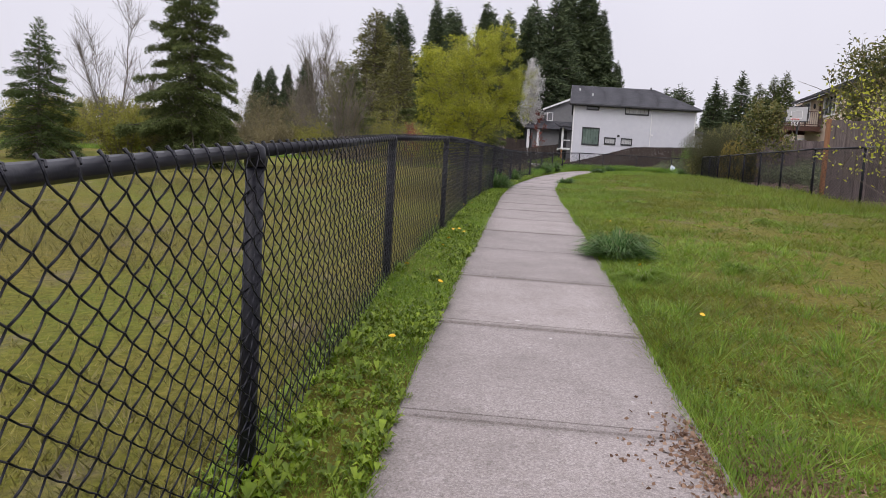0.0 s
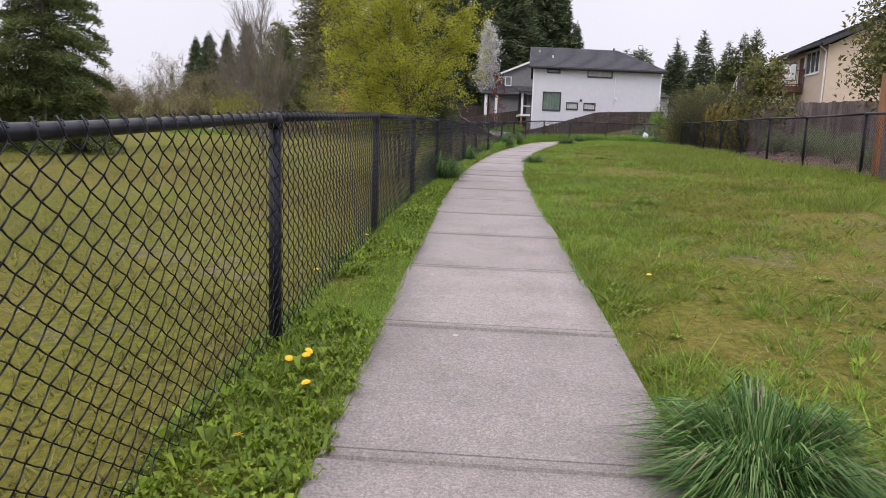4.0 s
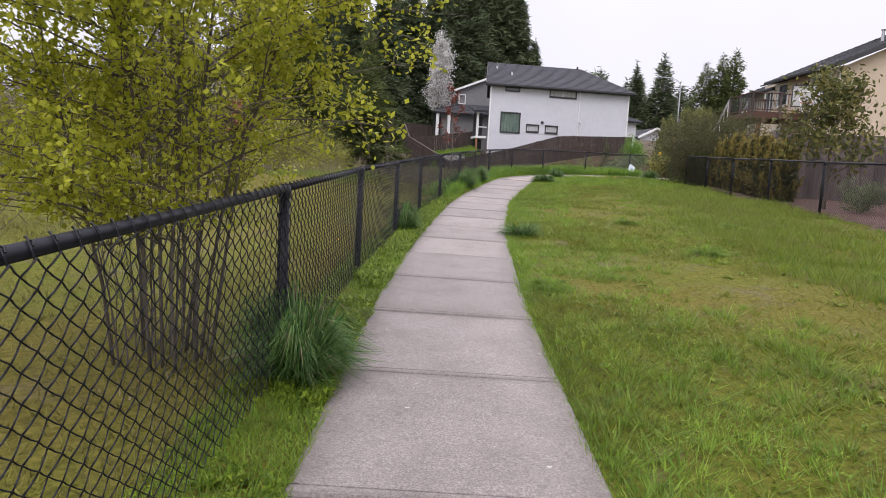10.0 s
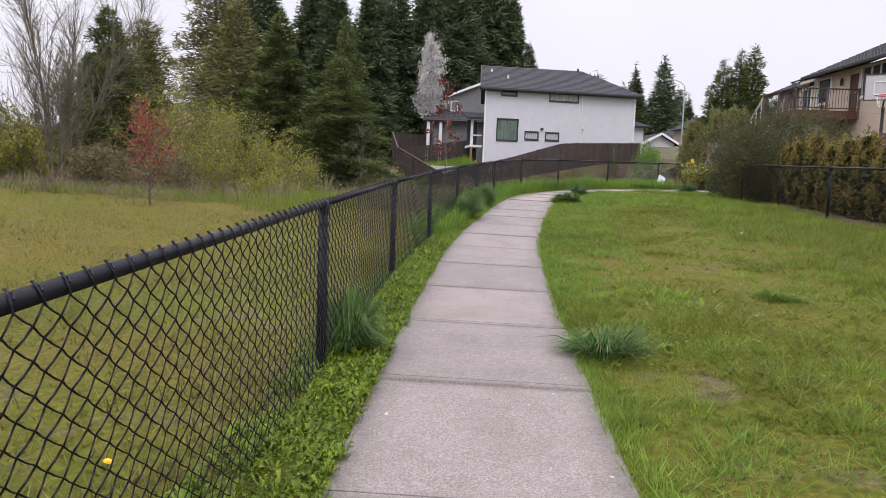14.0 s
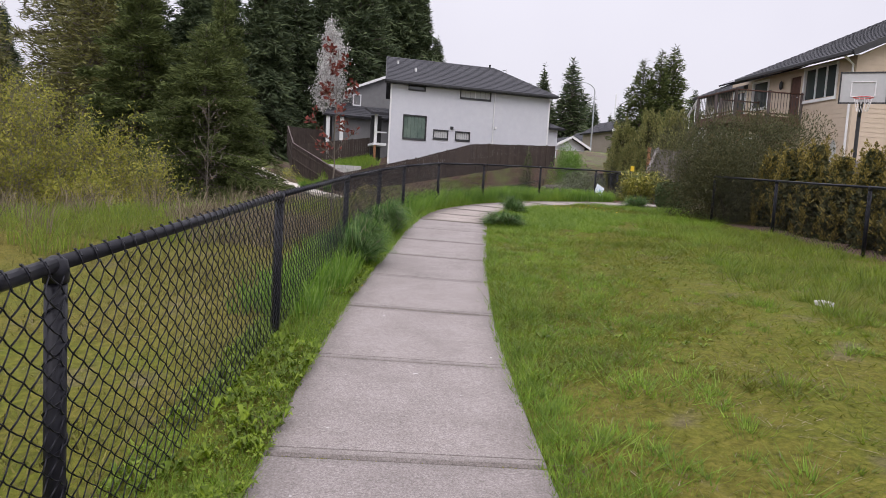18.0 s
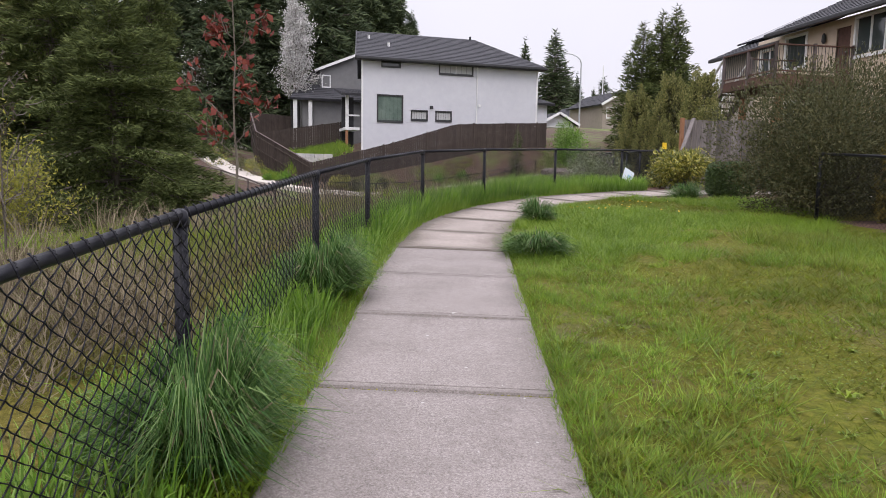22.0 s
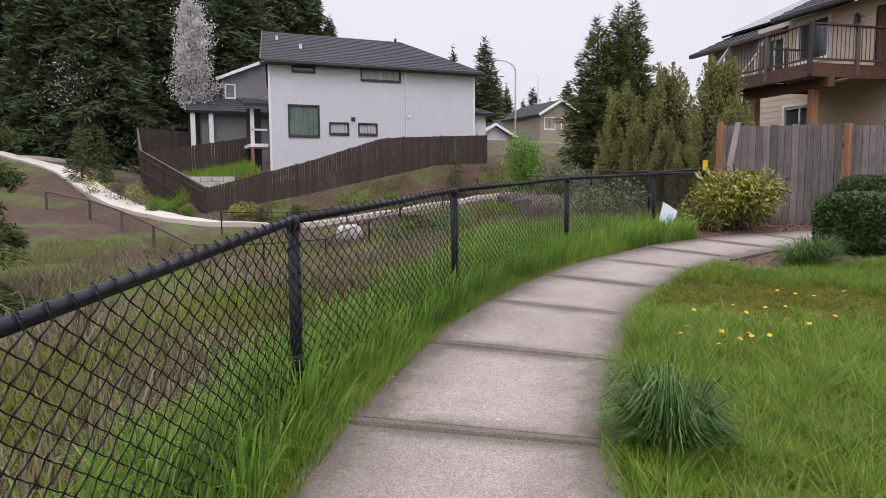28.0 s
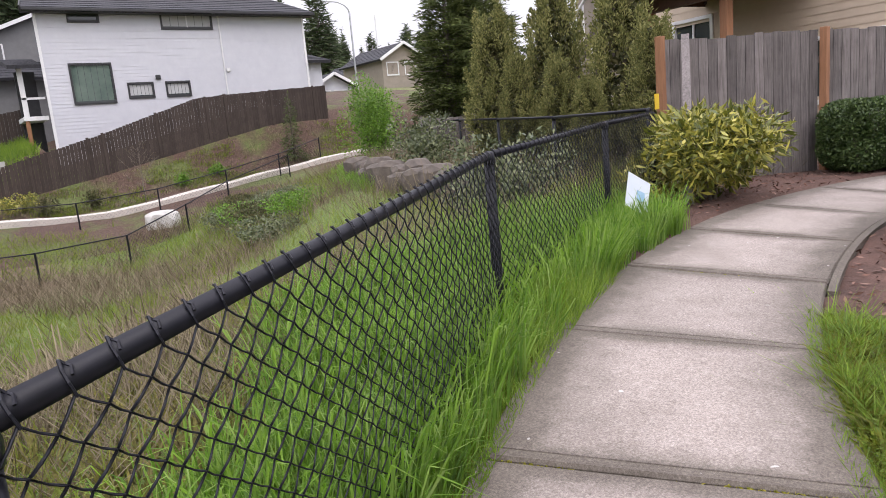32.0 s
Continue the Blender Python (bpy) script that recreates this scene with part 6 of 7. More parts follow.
def deck():
    d = thing("deck", "raised brown timber deck with dark balusters and grey posts", "deck", at=TURNED)
    X0, X1, Y0, Y1, Z = 22.0, 24.95, 48.4, 51.55, 6.55
    n = 24
    for i in range(n):
        x = X0 + (X1 - X0) * i / n
        part("deck_board", Geo().box(x + 0.004, x + (X1 - X0) / n - 0.004, Y0, Y1, Z - 0.04, Z, 0.004), DECKWOOD, d)
    for a, b in (((X0, Y0), (X0, Y1)), ((X0, Y0), (X1, Y0)), ((X0, Y1), (X1, Y1))):
        part("rim_joist", Geo().beam((*a, Z - 0.2), (*b, Z - 0.2), 0.06, 0.3), DECKWOOD, d)
    part("beam", Geo().box(X0 + 0.5, X0 + 0.7, Y0 - 0.1, Y1, Z - 0.6, Z - 0.35, 0.01), DECKWOOD, d)
    for y in (48.9, 51.1):
        part("support_post", Geo().box(X0 + 0.5, X0 + 0.7, y - 0.1, y + 0.1, float(terrain(X0, y)) - 0.2, Z - 0.6, 0.015), CEDAR, d)
    runs = [((X0, Y0), (X0, Y1)), ((X0, Y0), (X1, Y0)), ((X0 + 1.1, Y1), (X1, Y1))]
    for a, b in runs:
        ln = math.hypot(b[0] - a[0], b[1] - a[1])
        k = max(2, round(ln / 1.8))
        for i in range(k + 1):
            x, y = a[0] + (b[0] - a[0]) * i / k, a[1] + (b[1] - a[1]) * i / k
            part("rail_post", Geo().box(x - 0.05, x + 0.05, y - 0.05, y + 0.05, Z - 0.3, Z + 1.05, 0.01), GREYBROWN_WOOD, d)
        part("hand_rail", Geo().beam((*a, Z + 0.98), (*b, Z + 0.98), 0.12, 0.04), DECKWOOD, d)
        part("bottom_rail", Geo().beam((*a, Z + 0.1), (*b, Z + 0.1), 0.05, 0.05), DECKWOOD, d)
        m = int(ln / 0.13)
        for i in range(1, m):
            x, y = a[0] + (b[0] - a[0]) * i / m, a[1] + (b[1] - a[1]) * i / m
            part("baluster", Geo().tube([(x, y, Z + 0.1), (x, y, Z + 0.97)], 0.011, 5), TRIM, d)
    s0, s1 = Vector((X0, Y1, Z)), Vector((X0, Y1 + 4.6, float(terrain(23, 57)) + 0.2))
    for off in (0.0, 1.1):
        st = part("stair_stringer", Geo().beam(s0 + Vector((off, 0, -0.15)), s1 + Vector((off, 0, -0.15)), 0.05, 0.28), GREYBROWN_WOOD, d)
        part("stair_rail", Geo().beam(s0 + Vector((off, 0, 0.95)), s1 + Vector((off, 0, 0.95)), 0.09, 0.05), WHITE, st)
        for i in range(9):
            q = s0.lerp(s1, (i + 0.5) / 9) + Vector((off, 0, 0))
            part("stair_baluster", Geo().beam(q, q + Vector((0, 0, 0.93)), 0.035, 0.035, (0, 1, 0)), WHITE, st)
    for i in range(15):
        q = s0.lerp(s1, (i + 0.5) / 15)
        part("tread", Geo().box(q.x, q.x + 1.1, q.y - 0.14, q.y + 0.14, q.z - 0.04, q.z, 0.005), GREYBROWN_WOOD, d)
    return d


def small_house(x, y, w, dp, z0, z1, rise_h, mat, label, turn=0.0):
    h = thing("house", label, "house", at=pose(x, y, z0, 0, 0, turn))
    H = z1 - z0
    wall = part("wall", Geo().box(-w / 2, w / 2, 0.1, dp, -1.5, H), mat, h)
    courses(wall, (-w / 2, 0.1, 0), (1, 0, 0), (0, -1, 0), w, 0, H, [(w * 0.25 - 0.6, w * 0.25 + 0.6, H - 1.7, H - 0.6), (w * 0.7 - 0.6, w * 0.7 + 0.6, H - 1.7, H - 0.6)], mat, 0.25)
    for c in (-w * 0.25, w * 0.2):
        window_in(h, (0, 0.1, 0), (1, 0, 0), (0, -1, 0), c - 0.6, c + 0.6, H - 1.7, H - 0.6, WHITE, 2)
    part("gable", Geo().solid([(-w / 2, 0.05, H), (w / 2, 0.05, H), (0, 0.05, H + rise_h)], [(-w / 2, 0.15, H), (w / 2, 0.15, H), (0, 0.15, H + rise_h)]), mat, h)
    slope_roof(h, (-w / 2 - 0.5, -0.5, H - 0.3), (-w / 2 - 0.5, dp, H - 0.3), (0, dp, H + rise_h), (0, -0.5, H + rise_h), SHINGLE, 8)
    slope_roof(h, (w / 2 + 0.5, dp, H - 0.3), (w / 2 + 0.5, -0.5, H - 0.3), (0, -0.5, H + rise_h), (0, dp, H + rise_h), SHINGLE, 8)
    for s in (-1, 1):
        part("barge_board", Geo().beam((s * (w / 2 + 0.5), -0.52, H - 0.35), (0, -0.52, H + rise_h - 0.05), 0.06, 0.25), WHITE, h)
    return h


white_house()
grey_house()
beige_house()
deck()
small_house(39.3, 99.0, 3.8, 8, 5.2, 8.3, 0.95, SIDING, "distant pale house with a small gable", 0)
small_house(49.2, 108.0, 3.6, 8, 6.4, 10.1, 1.2, BEIGE, "distant yellow gabled cottage", 5)
small_house(47.9, 100.5, 4.6, 8, 5.6, 10.8, 1.3, TAUPE, "distant taupe two-storey gabled house", 0)
small_house(62.0, 84.0, 9.0, 9, 5.0, 10.0, 2.2, TAUPE, "distant taupe gabled house", -40)


# ---- timber fences ----
def board_fence(label, pts, h, mat, width=0.14, alternate=0.0, post_mat=None, base=None, drop=0.0, cap=False, rng_seed=3, post_every=2.4):
    rng = random.Random(rng_seed)
    f = thing("timber_fence", label, "fence")
    for (ax, ay), (bx, by) in zip(pts, pts[1:]):
        ln = math.hypot(bx - ax, by - ay)
        dx, dy = (bx - ax) / ln, (by - ay) / ln
        n = int(ln / width)
        for i in range(n):
            s = i * width
            x, y = ax + dx * s, ay + dy * s
            zb = float(terrain(x, y)) if base is None else base(x, y)
            zt = zb + h + rng.uniform(-0.015, 0.015)
            o = alternate if i % 2 else 0.0
            w = width - 0.006 + (0.03 if alternate else 0)
            p = [(x + dx * e - dy * k, y + dy * e + dx * k) for e, k in ((0.003, o), (w, o), (w, o + 0.019), (0.003, o + 0.019))]
            part("board", Geo().solid([(a, b, zb - drop) for a, b in p], [(a, b, zt) for a, b in p]), mat, f)
        for k in range(int(ln / post_every) + 1):
            s = min(k * post_every, ln)
            x, y = ax + dx * s, ay + dy * s
            zb = float(terrain(x, y)) if base is None else base(x, y)
            part("fence_post", Geo().box(x - 0.05, x + 0.05, y - 0.05, y + 0.05, zb - 0.3, zb + h + 0.04, 0.008), post_mat or mat, f)
        for hh in (0.25, 0.8):
            za = (float(terrain(ax, ay)) if base is None else base(ax, ay)) + h * hh
            zb = (float(terrain(bx, by)) if base is None else base(bx, by)) + h * hh
            part("fence_rail", Geo().beam((ax - dy * 0.06, ay + dx * 0.06, za), (bx - dy * 0.06, by + dx * 0.06, zb), 0.04, 0.09), mat, f)
        if cap:
            za = (float(terrain(ax, ay)) if base is None else base(ax, ay)) + h
            zb = (float(terrain(bx, by)) if base is None else base(bx, by)) + h
            part("cap_rail", Geo().beam((ax, ay, za + 0.02), (bx, by, zb + 0.02), 0.12, 0.04), GREYBROWN_WOOD, f)
    return f


board_fence("tall weathered grey board fence with cedar posts behind a mulch bed", [(17.75, 48.0), (20.0, 46.95), (24.5, 44.9)], 1.95, GREY_WOOD, post_mat=CEDAR, post_every=3.05)
board_fence("grey-brown board-on-board garden fence", [(14.98, 35.4), (17.4, 32.8), (20.6, 29.4), (24.0, 25.8)], 1.95, GREYBROWN_WOOD, alternate=0.03, rng_seed=5)
board_fence("tall grey-brown board-on-board garden fence", [(9.92, 19.4), (11.35, 17.3), (13.0, 14.9), (15.0, 12.0)], 1.9, GREYBROWN_WOOD, alternate=0.03, rng_seed=6, post_mat=CEDAR)


def bank_top(x, y):
    return float(np.interp(x, [10.3, 15.84, 20.07, 21.6, 26.3, 28.0], [1.65, 3.1, 4.42, 4.55, 4.75, 4.8]))


board_fence("dark brown board fence stepping up a bank below the white house", [(10.4, 76.5), (15.84, 76.5), (21.6, 76.5), (27.2, 76.5)], 1.68, BROWN_WOOD, base=bank_top, drop=0.8, width=0.15, rng_seed=7)
board_fence("dark brown board fence with a cap rail round a garden", [(10.35, 76.55), (7.25, 83.5), (7.1, 89.5)], 1.6, BROWN_WOOD, base=lambda x, y: float(np.interp(y, [76.5, 83.5, 89.5], [1.7, 3.95, 5.7])), drop=0.8, width=0.17, cap=True, rng_seed=8)
board_fence("dark brown board fence between two gardens", [(7.3, 84.2), (13.6, 83.9)], 1.5, BROWN_WOOD, base=lambda x, y: float(np.interp(x, [7.3, 13.6], [4.0, 5.0])), drop=0.8, width=0.17, rng_seed=9)
board_fence("dark brown board fence behind a garden", [(7.1, 89.5), (10.6, 91.5)], 1.5, BROWN_WOOD, base=lambda x, y: 5.8, drop=1.2, width=0.17, rng_seed=10)
board_fence("low grey board fence before a dark fir", [(23.3, 62.0), (26.6, 62.2)], 1.5, GREY_WOOD, rng_seed=11)


# ---- the ravine: a winding pale path, low rail fences, rocks ----
def strip_path():
    t = thing("lower_path", "winding pale concrete path across the far bank", "pavement", kind="structure")
    pts = spline([(-4.5, 101), (-1.5, 96.5), (1.8, 92.0), (3.6, 87.0), (5.2, 82.0), (7.6, 77.0), (10.5, 74.0), (14.5, 72.9), (19.0, 73.0), (23.5, 73.3), (30, 73.4)], 10)
    g = Geo()
    rings = []
    for a, b in zip(pts, pts[1:]):
        d = (b - a) / np.linalg.norm(b - a)
        s = np.array([d[1], -d[0]])
        z = float(terrain(*a)) + 0.16
        wd = 0.75 - 0.32 * float(step(8, 13, a[0]))
        rings.append([(*(a - s * wd), z - 0.3), (*(a - s * wd), z), (*(a + s * wd), z), (*(a + s * wd), z - 0.3)])
    part("slab", g.stack(rings), NEW_CONCRETE, t)
    b = thing("lower_path", "pale concrete path branching off towards the firs", "pavement", kind="structure")
    pts = spline([(-1.2, 96.2), (1.5, 97.8), (4.8, 98.4), (7.5, 98.2)], 8)
    rings = []
    for a, c in zip(pts, pts[1:]):
        d = (c - a) / np.linalg.norm(c - a)
        s = np.array([d[1], -d[0]])
        z = float(terrain(*a)) + 0.18
        rings.append([(*(a - s * 0.7), z - 0.3), (*(a - s * 0.7), z), (*(a + s * 0.7), z), (*(a + s * 0.7), z - 0.3)])
    part("slab", Geo().stack(rings), NEW_CONCRETE, b)


strip_path()


def low_rail(label, pts, h=1.0, mat=VINYL, thick=1.0):
    f = thing("low_fence", label, "fence")
    z = [float(terrain(x, y)) for x, y in pts]
    for (x, y), zz in zip(pts, z):
        part("post", Geo().tube([(x, y, zz - 0.2), (x, y, zz + h + 0.03)], 0.032 * thick, 6), mat, f)
    for i in range(len(pts) - 1):
        part("top_rail", Geo().tube([(*pts[i], z[i] + h), (*pts[i + 1], z[i + 1] + h)], 0.022 * thick, 6), mat, f)
        cloud("link_mesh", link_mesh(pts[i], pts[i + 1], z[i], z[i + 1], h, 0.16, 0.0035, 3, 0.14, 0), mat, f)
    return f


low_rail("black chain link fence along the near edge of the lower path", [(10.6, 71.6), (13.6, 71.2), (16.6, 71.3), (19.6, 71.8), (22.4, 72.6), (25.2, 74.0)])
low_rail("black chain link fence in the ravine", [(9.0, 65.6), (11.5, 65.0), (14.2, 66.0), (16.6, 67.6), (19.0, 70.0), (22.6, 72.0)])
low_rail("brown timber and wire fence descending into the ravine", [(9.0, 65.6), (7.6, 69.5), (6.3, 72.8), (4.8, 76.0), (2.6, 79.0)], 0.95, GREYBROWN_WOOD, 2.0)


def rock(name, label, x, y, rx, ry, h, mat, seed, sink=0.2, group=""):
    rng = np.random.default_rng(seed)
    bm = bmesh.new()
    bmesh.ops.create_icosphere(bm, subdivisions=2, radius=1.0)
    for v in bm.verts:
        k = 1 + 0.22 * noise.noise(v.co * 1.6 + Vector((seed * 3.1, 0, 0)))
        v.co = Vector((max(-0.75, min(0.75, v.co.x * k)) * rx / 0.75, max(-0.75, min(0.75, v.co.y * k)) * ry / 0.75, max(-0.6, min(0.7, v.co.z * k)) * h / 0.7))
    me = bpy.data.meshes.new(name)
    bm.to_mesh(me)
    bm.free()
    me.materials.append(mat)
    ob = new(name, me)
    ob.matrix_basis = pose(x, y, float(terrain(x, y)) + h * (0.6 - sink), 0, 0, rng.random() * 360)
    return tagged(ob, label, "rock", group)


rock("boulder", "large pale angular boulder in the ravine grass", 16.2, 69.5, 0.62, 0.42, 0.4, PALE_STONE, 4)
for i in range(16):
    rock("wall_stone", "rough brown-grey basalt stone in a low bank wall", 16.2 + 0.14 * i + 0.15 * (i % 2), 50.6 + 0.48 * i, 0.34, 0.26, 0.22 + 0.07 * (i % 3), STONE, 20 + i, 0.1, "dry stone bank")
rw = thing("retaining_wall", "small grey block retaining wall in a garden", "wall")
for i in range(3):
    for j in range(4):
        part("block", Geo().box(9.6 + j * 0.62 + 0.2 * (i % 2), 10.2 + j * 0.62 + 0.2 * (i % 2), 78.3, 78.6, 3.05 + i * 0.3, 3.34 + i * 0.3, 0.02), PALE_STONE, rw)


# ---- small things ----
def yard_sign():
    z = float(terrain(14.95, 46.0)) + 0.03
    s = thing("yard_sign", "small white paper sign tilted on a wire stake by the path", "sign", at=pose(14.84, 46.1, z, 0, 0, -8) @ Matrix.Scale(0.85, 4))
    part("board", Geo().solid([(-0.2, 0.0, 0.30), (0.1, 0.0, 0.13), (0.1, 0.006, 0.13), (-0.2, 0.006, 0.30)], [(-0.10, 0.03, 0.64), (0.2, 0.03, 0.47), (0.2, 0.036, 0.47), (-0.10, 0.036, 0.64)]), PAPER, s)
    part("print", Geo().solid([(-0.03, -0.004, 0.33), (0.07, -0.004, 0.285), (0.07, 0.002, 0.285), (-0.03, 0.002, 0.33)], [(-0.01, 0.008, 0.43), (0.09, 0.008, 0.385), (0.09, 0.014, 0.385), (-0.01, 0.014, 0.43)]), BLUEPRINT, s, "faint blue print")
    part("stake", Geo().tube([(0.02, 0.03, -0.3), (0.02, 0.03, 0.5)], 0.006, 6), STEEL, s)


yard_sign()
tag = thing("fence_tag", "yellow plastic tag wired to the corner of the dark fence", "sign", at=pose(16.66, 47.3, 3.82, 0, 0, 25))
part("plate", Geo().box(-0.11, 0.11, -0.045, -0.037, -0.08, 0.1, 0.003), YELLOW_TAG, tag)
plank = new("leaning_plank", mesh_of("leaning_plank", *(lambda q: (q.v, q.f))(Geo().beam((16.45, 46.7, 2.66), (17.95, 47.75, 4.66), 0.10, 0.05)), GREY_WOOD))
tagged(plank, "weathered grey plank leaning against the board fence", "plank")


def hoop():
    x, y, z = 19.8, 41.0, float(terrain(19.8, 41.0))
    h = thing("basketball_hoop", "basketball hoop with a clear backboard above the garden fence", "basketball hoop", at=pose(x, y, z, 0, 0, -41))
    part("pole", Geo().tube([(0, 0.35, 0), (0, 0.35, 3.0), (0, 0.05, 3.5)], 0.05, 8), TRIM, h)
    part("backboard", Geo().box(-0.56, 0.56, -0.01, 0.02, 3.35, 4.15, 0.01), BLIND, h)
    for a, b, c, d in ((-0.58, 0.58, 3.32, 3.36), (-0.58, 0.58, 4.14, 4.18), (-0.58, -0.54, 3.32, 4.18), (0.54, 0.58, 3.32, 4.18), (-0.3, 0.3, 3.5, 3.53), (-0.3, 0.3, 3.9, 3.93), (-0.3, -0.27, 3.5, 3.93), (0.27, 0.3, 3.5, 3.93)):
        part("board_frame", Geo().box(a, b, -0.025, -0.012, c, d), TRIM if abs(a) > 0.5 else WHITE, h)
    ring = [(0.23 * math.cos(t * 0.5236), -0.26 + 0.23 * math.sin(t * 0.5236), 3.45) for t in range(13)]
    part("rim", Geo().tube(ring, 0.012, 6), RED, h)
    net = Geo()
    for t in range(12):
        a, b = t * 0.5236, t * 0.5236 + 0.4
        net.tube([(0.22 * math.cos(a), -0.26 + 0.22 * math.sin(a), 3.44), (0.13 * math.cos(b), -0.26 + 0.13 * math.sin(b), 3.08)], 0.006, 3)
    part("net", net, WHITE, h)


hoop()


def dish():
    d = thing("satellite_dish", "grey satellite dish on a short pole by the deck", "satellite dish", at=pose(20.6, 42.6, 4.55, 0, 0, 60))
    bm = bmesh.new()
    rings = []
    for i in range(6):
        r = 0.33 * i / 5
        rings.append([bm.verts.new((r * 1.0 * math.cos(a * 0.3927), -0.05 - 0.25 * r * r / 0.33 * -1, r * 1.1 * math.sin(a * 0.3927))) for a in range(16)] if i else [bm.verts.new((0, -0.05, 0))])
    for a in range(16):
        bm.faces.new((rings[0][0], rings[1][a], rings[1][(a + 1) % 16]))
        for i in range(1, 5):
            bm.faces.new((rings[i][a], rings[i + 1][a], rings[i + 1][(a + 1) % 16], rings[i][(a + 1) % 16]))
    me = bpy.data.meshes.new("reflector")
    bm.to_mesh(me)
    bm.free()
    me.materials.append(BLIND)
    ob = new("reflector", me)
    ob.parent = d
    part("mast", Geo().tube([(0, 0.1, -1.9), (0, 0.1, 0.0), (0, -0.03, 0.02)], 0.03, 8), STEEL, d)
    part("feed_arm", Geo().tube([(0, 0, -0.3), (0, -0.42, -0.1)], 0.015, 6), STEEL, d)


dish()


def street_lamp(x, y, h):
    z = float(terrain(x, y))
    s = thing("street_lamp", "tall grey street lamp with a curved arm", "street lamp", at=pose(x, y, z))
    arm = [(0, 0, h)] + [(-1.8 * (1 - math.cos(a)), 0, h + 1.0 * math.sin(a)) for a in (0.4, 0.8, 1.2, 1.57)]
    part("pole", Geo().tube([(0, 0, -0.2), (0, 0, h)] + arm[1:], [0.11, 0.08, 0.06, 0.055, 0.05, 0.05], 8), STEEL, s)
    part("lamp_head", Geo().box(-2.4, -1.75, -0.12, 0.12, h + 0.92, h + 1.04, 0.03), STEEL, s)


street_lamp(44.0, 103.0, 7.2)
fl = thing("flag_pole", "tall white pole between distant houses", "pole", at=pose(48.6, 106.0, 6.0))
part("pole", Geo().tube([(0, 0, -0.5), (0, 0, 9.6), (0, 0, 9.7)], [0.1, 0.07, 0.03], 8), WHITE, fl)
ls = thing("notice_board", "pale weathered board leaning in dry grass beside a log", "sign", at=pose(-9.0, 40.2, float(terrain(-9.0, 40.2)), -8, 10, 12))
part("board", Geo().box(-0.16, 0.16, -0.02, 0.0, 0.2, 0.72, 0.01), PALE_STONE, ls)
part("post", Geo().box(-0.03, 0.03, 0.0, 0.06, -0.2, 0.5, 0.006), GREY_WOOD, ls)
lz = float(terrain(-8.6, 40.5))
log = new("fallen_log", mesh_of("fallen_log", *(lambda q: (q.v, q.f))(Geo().tube([(-8.8, 40.5, lz - 0.05), (-8.2, 40.5, lz + 0.3), (-7.6, 40.6, lz + 0.62)], [0.1, 0.09, 0.07], 8)), PALE_STONE))
tagged(log, "pale fallen log among bare thickets", "log")
rock("stone", "small pale stone lying in the lawn", 9.18, 31.0, 0.09, 0.05, 0.04, PALE_STONE, 77, 0.3)

# ---- grass, weeds and flowers ----
def along_n(s, side):
    ax, ay = [np.interp(s - 0.1, ARC, LINE[:, i]) for i in (0, 1)]
    bx, by = [np.interp(s + 0.1, ARC, LINE[:, i]) for i in (0, 1)]
    ln = np.hypot(bx - ax, by - ay)
    dx, dy = (bx - ax) / ln, (by - ay) / ln
    return (ax + bx) / 2 + side * dy, (ay + by) / 2 - side * dx


def patchy(x, y, k=1.0):
    """Smooth uneven field from 0 to 1, for patches of longer and shorter grass."""
    q = np.sin(x * 1.3 * k + 2.1 * np.sin(y * 0.55 * k)) + np.sin(y * 1.1 * k + 1.7 * np.sin(x * 0.8 * k + 1.0)) + 0.6 * np.sin((x + y) * 2.7 * k) + 0.5 * np.sin((x - 1.6 * y) * 3.9 * k + 0.5)
    return np.clip(0.5 + q / 5.2, 0, 1)


def stuff(name, label, category, arrays, mat):
    return tagged(cloud(name, arrays, mat), label, category, kind="stuff")


rng = np.random.default_rng(77)


def spread(n, s0, s1, a, b, power=1.0):
    s = s0 + (s1 - s0) * rng.random(n)
    return along_n(s, a + (b - a) * rng.random(n) ** power)


def bare(x, y):
    """Worn patches of the lawn, thin and dry."""
    return patchy(x * 0.8 + 11, y * 0.75 - 4) + 0.25 * patchy(x, y, 3.3) > 0.76


def in_bed(x, y):
    """Mulch beds and the yard beyond the chain link fence, where no lawn grows."""
    return ((x > 13.65) & (y > 43.15)) | (x > np.interp(y, [10, 19.5, 31.3, 39.6, 42], [8.5, 9.75, 12.45, 14.35, 17]) + 0.05)


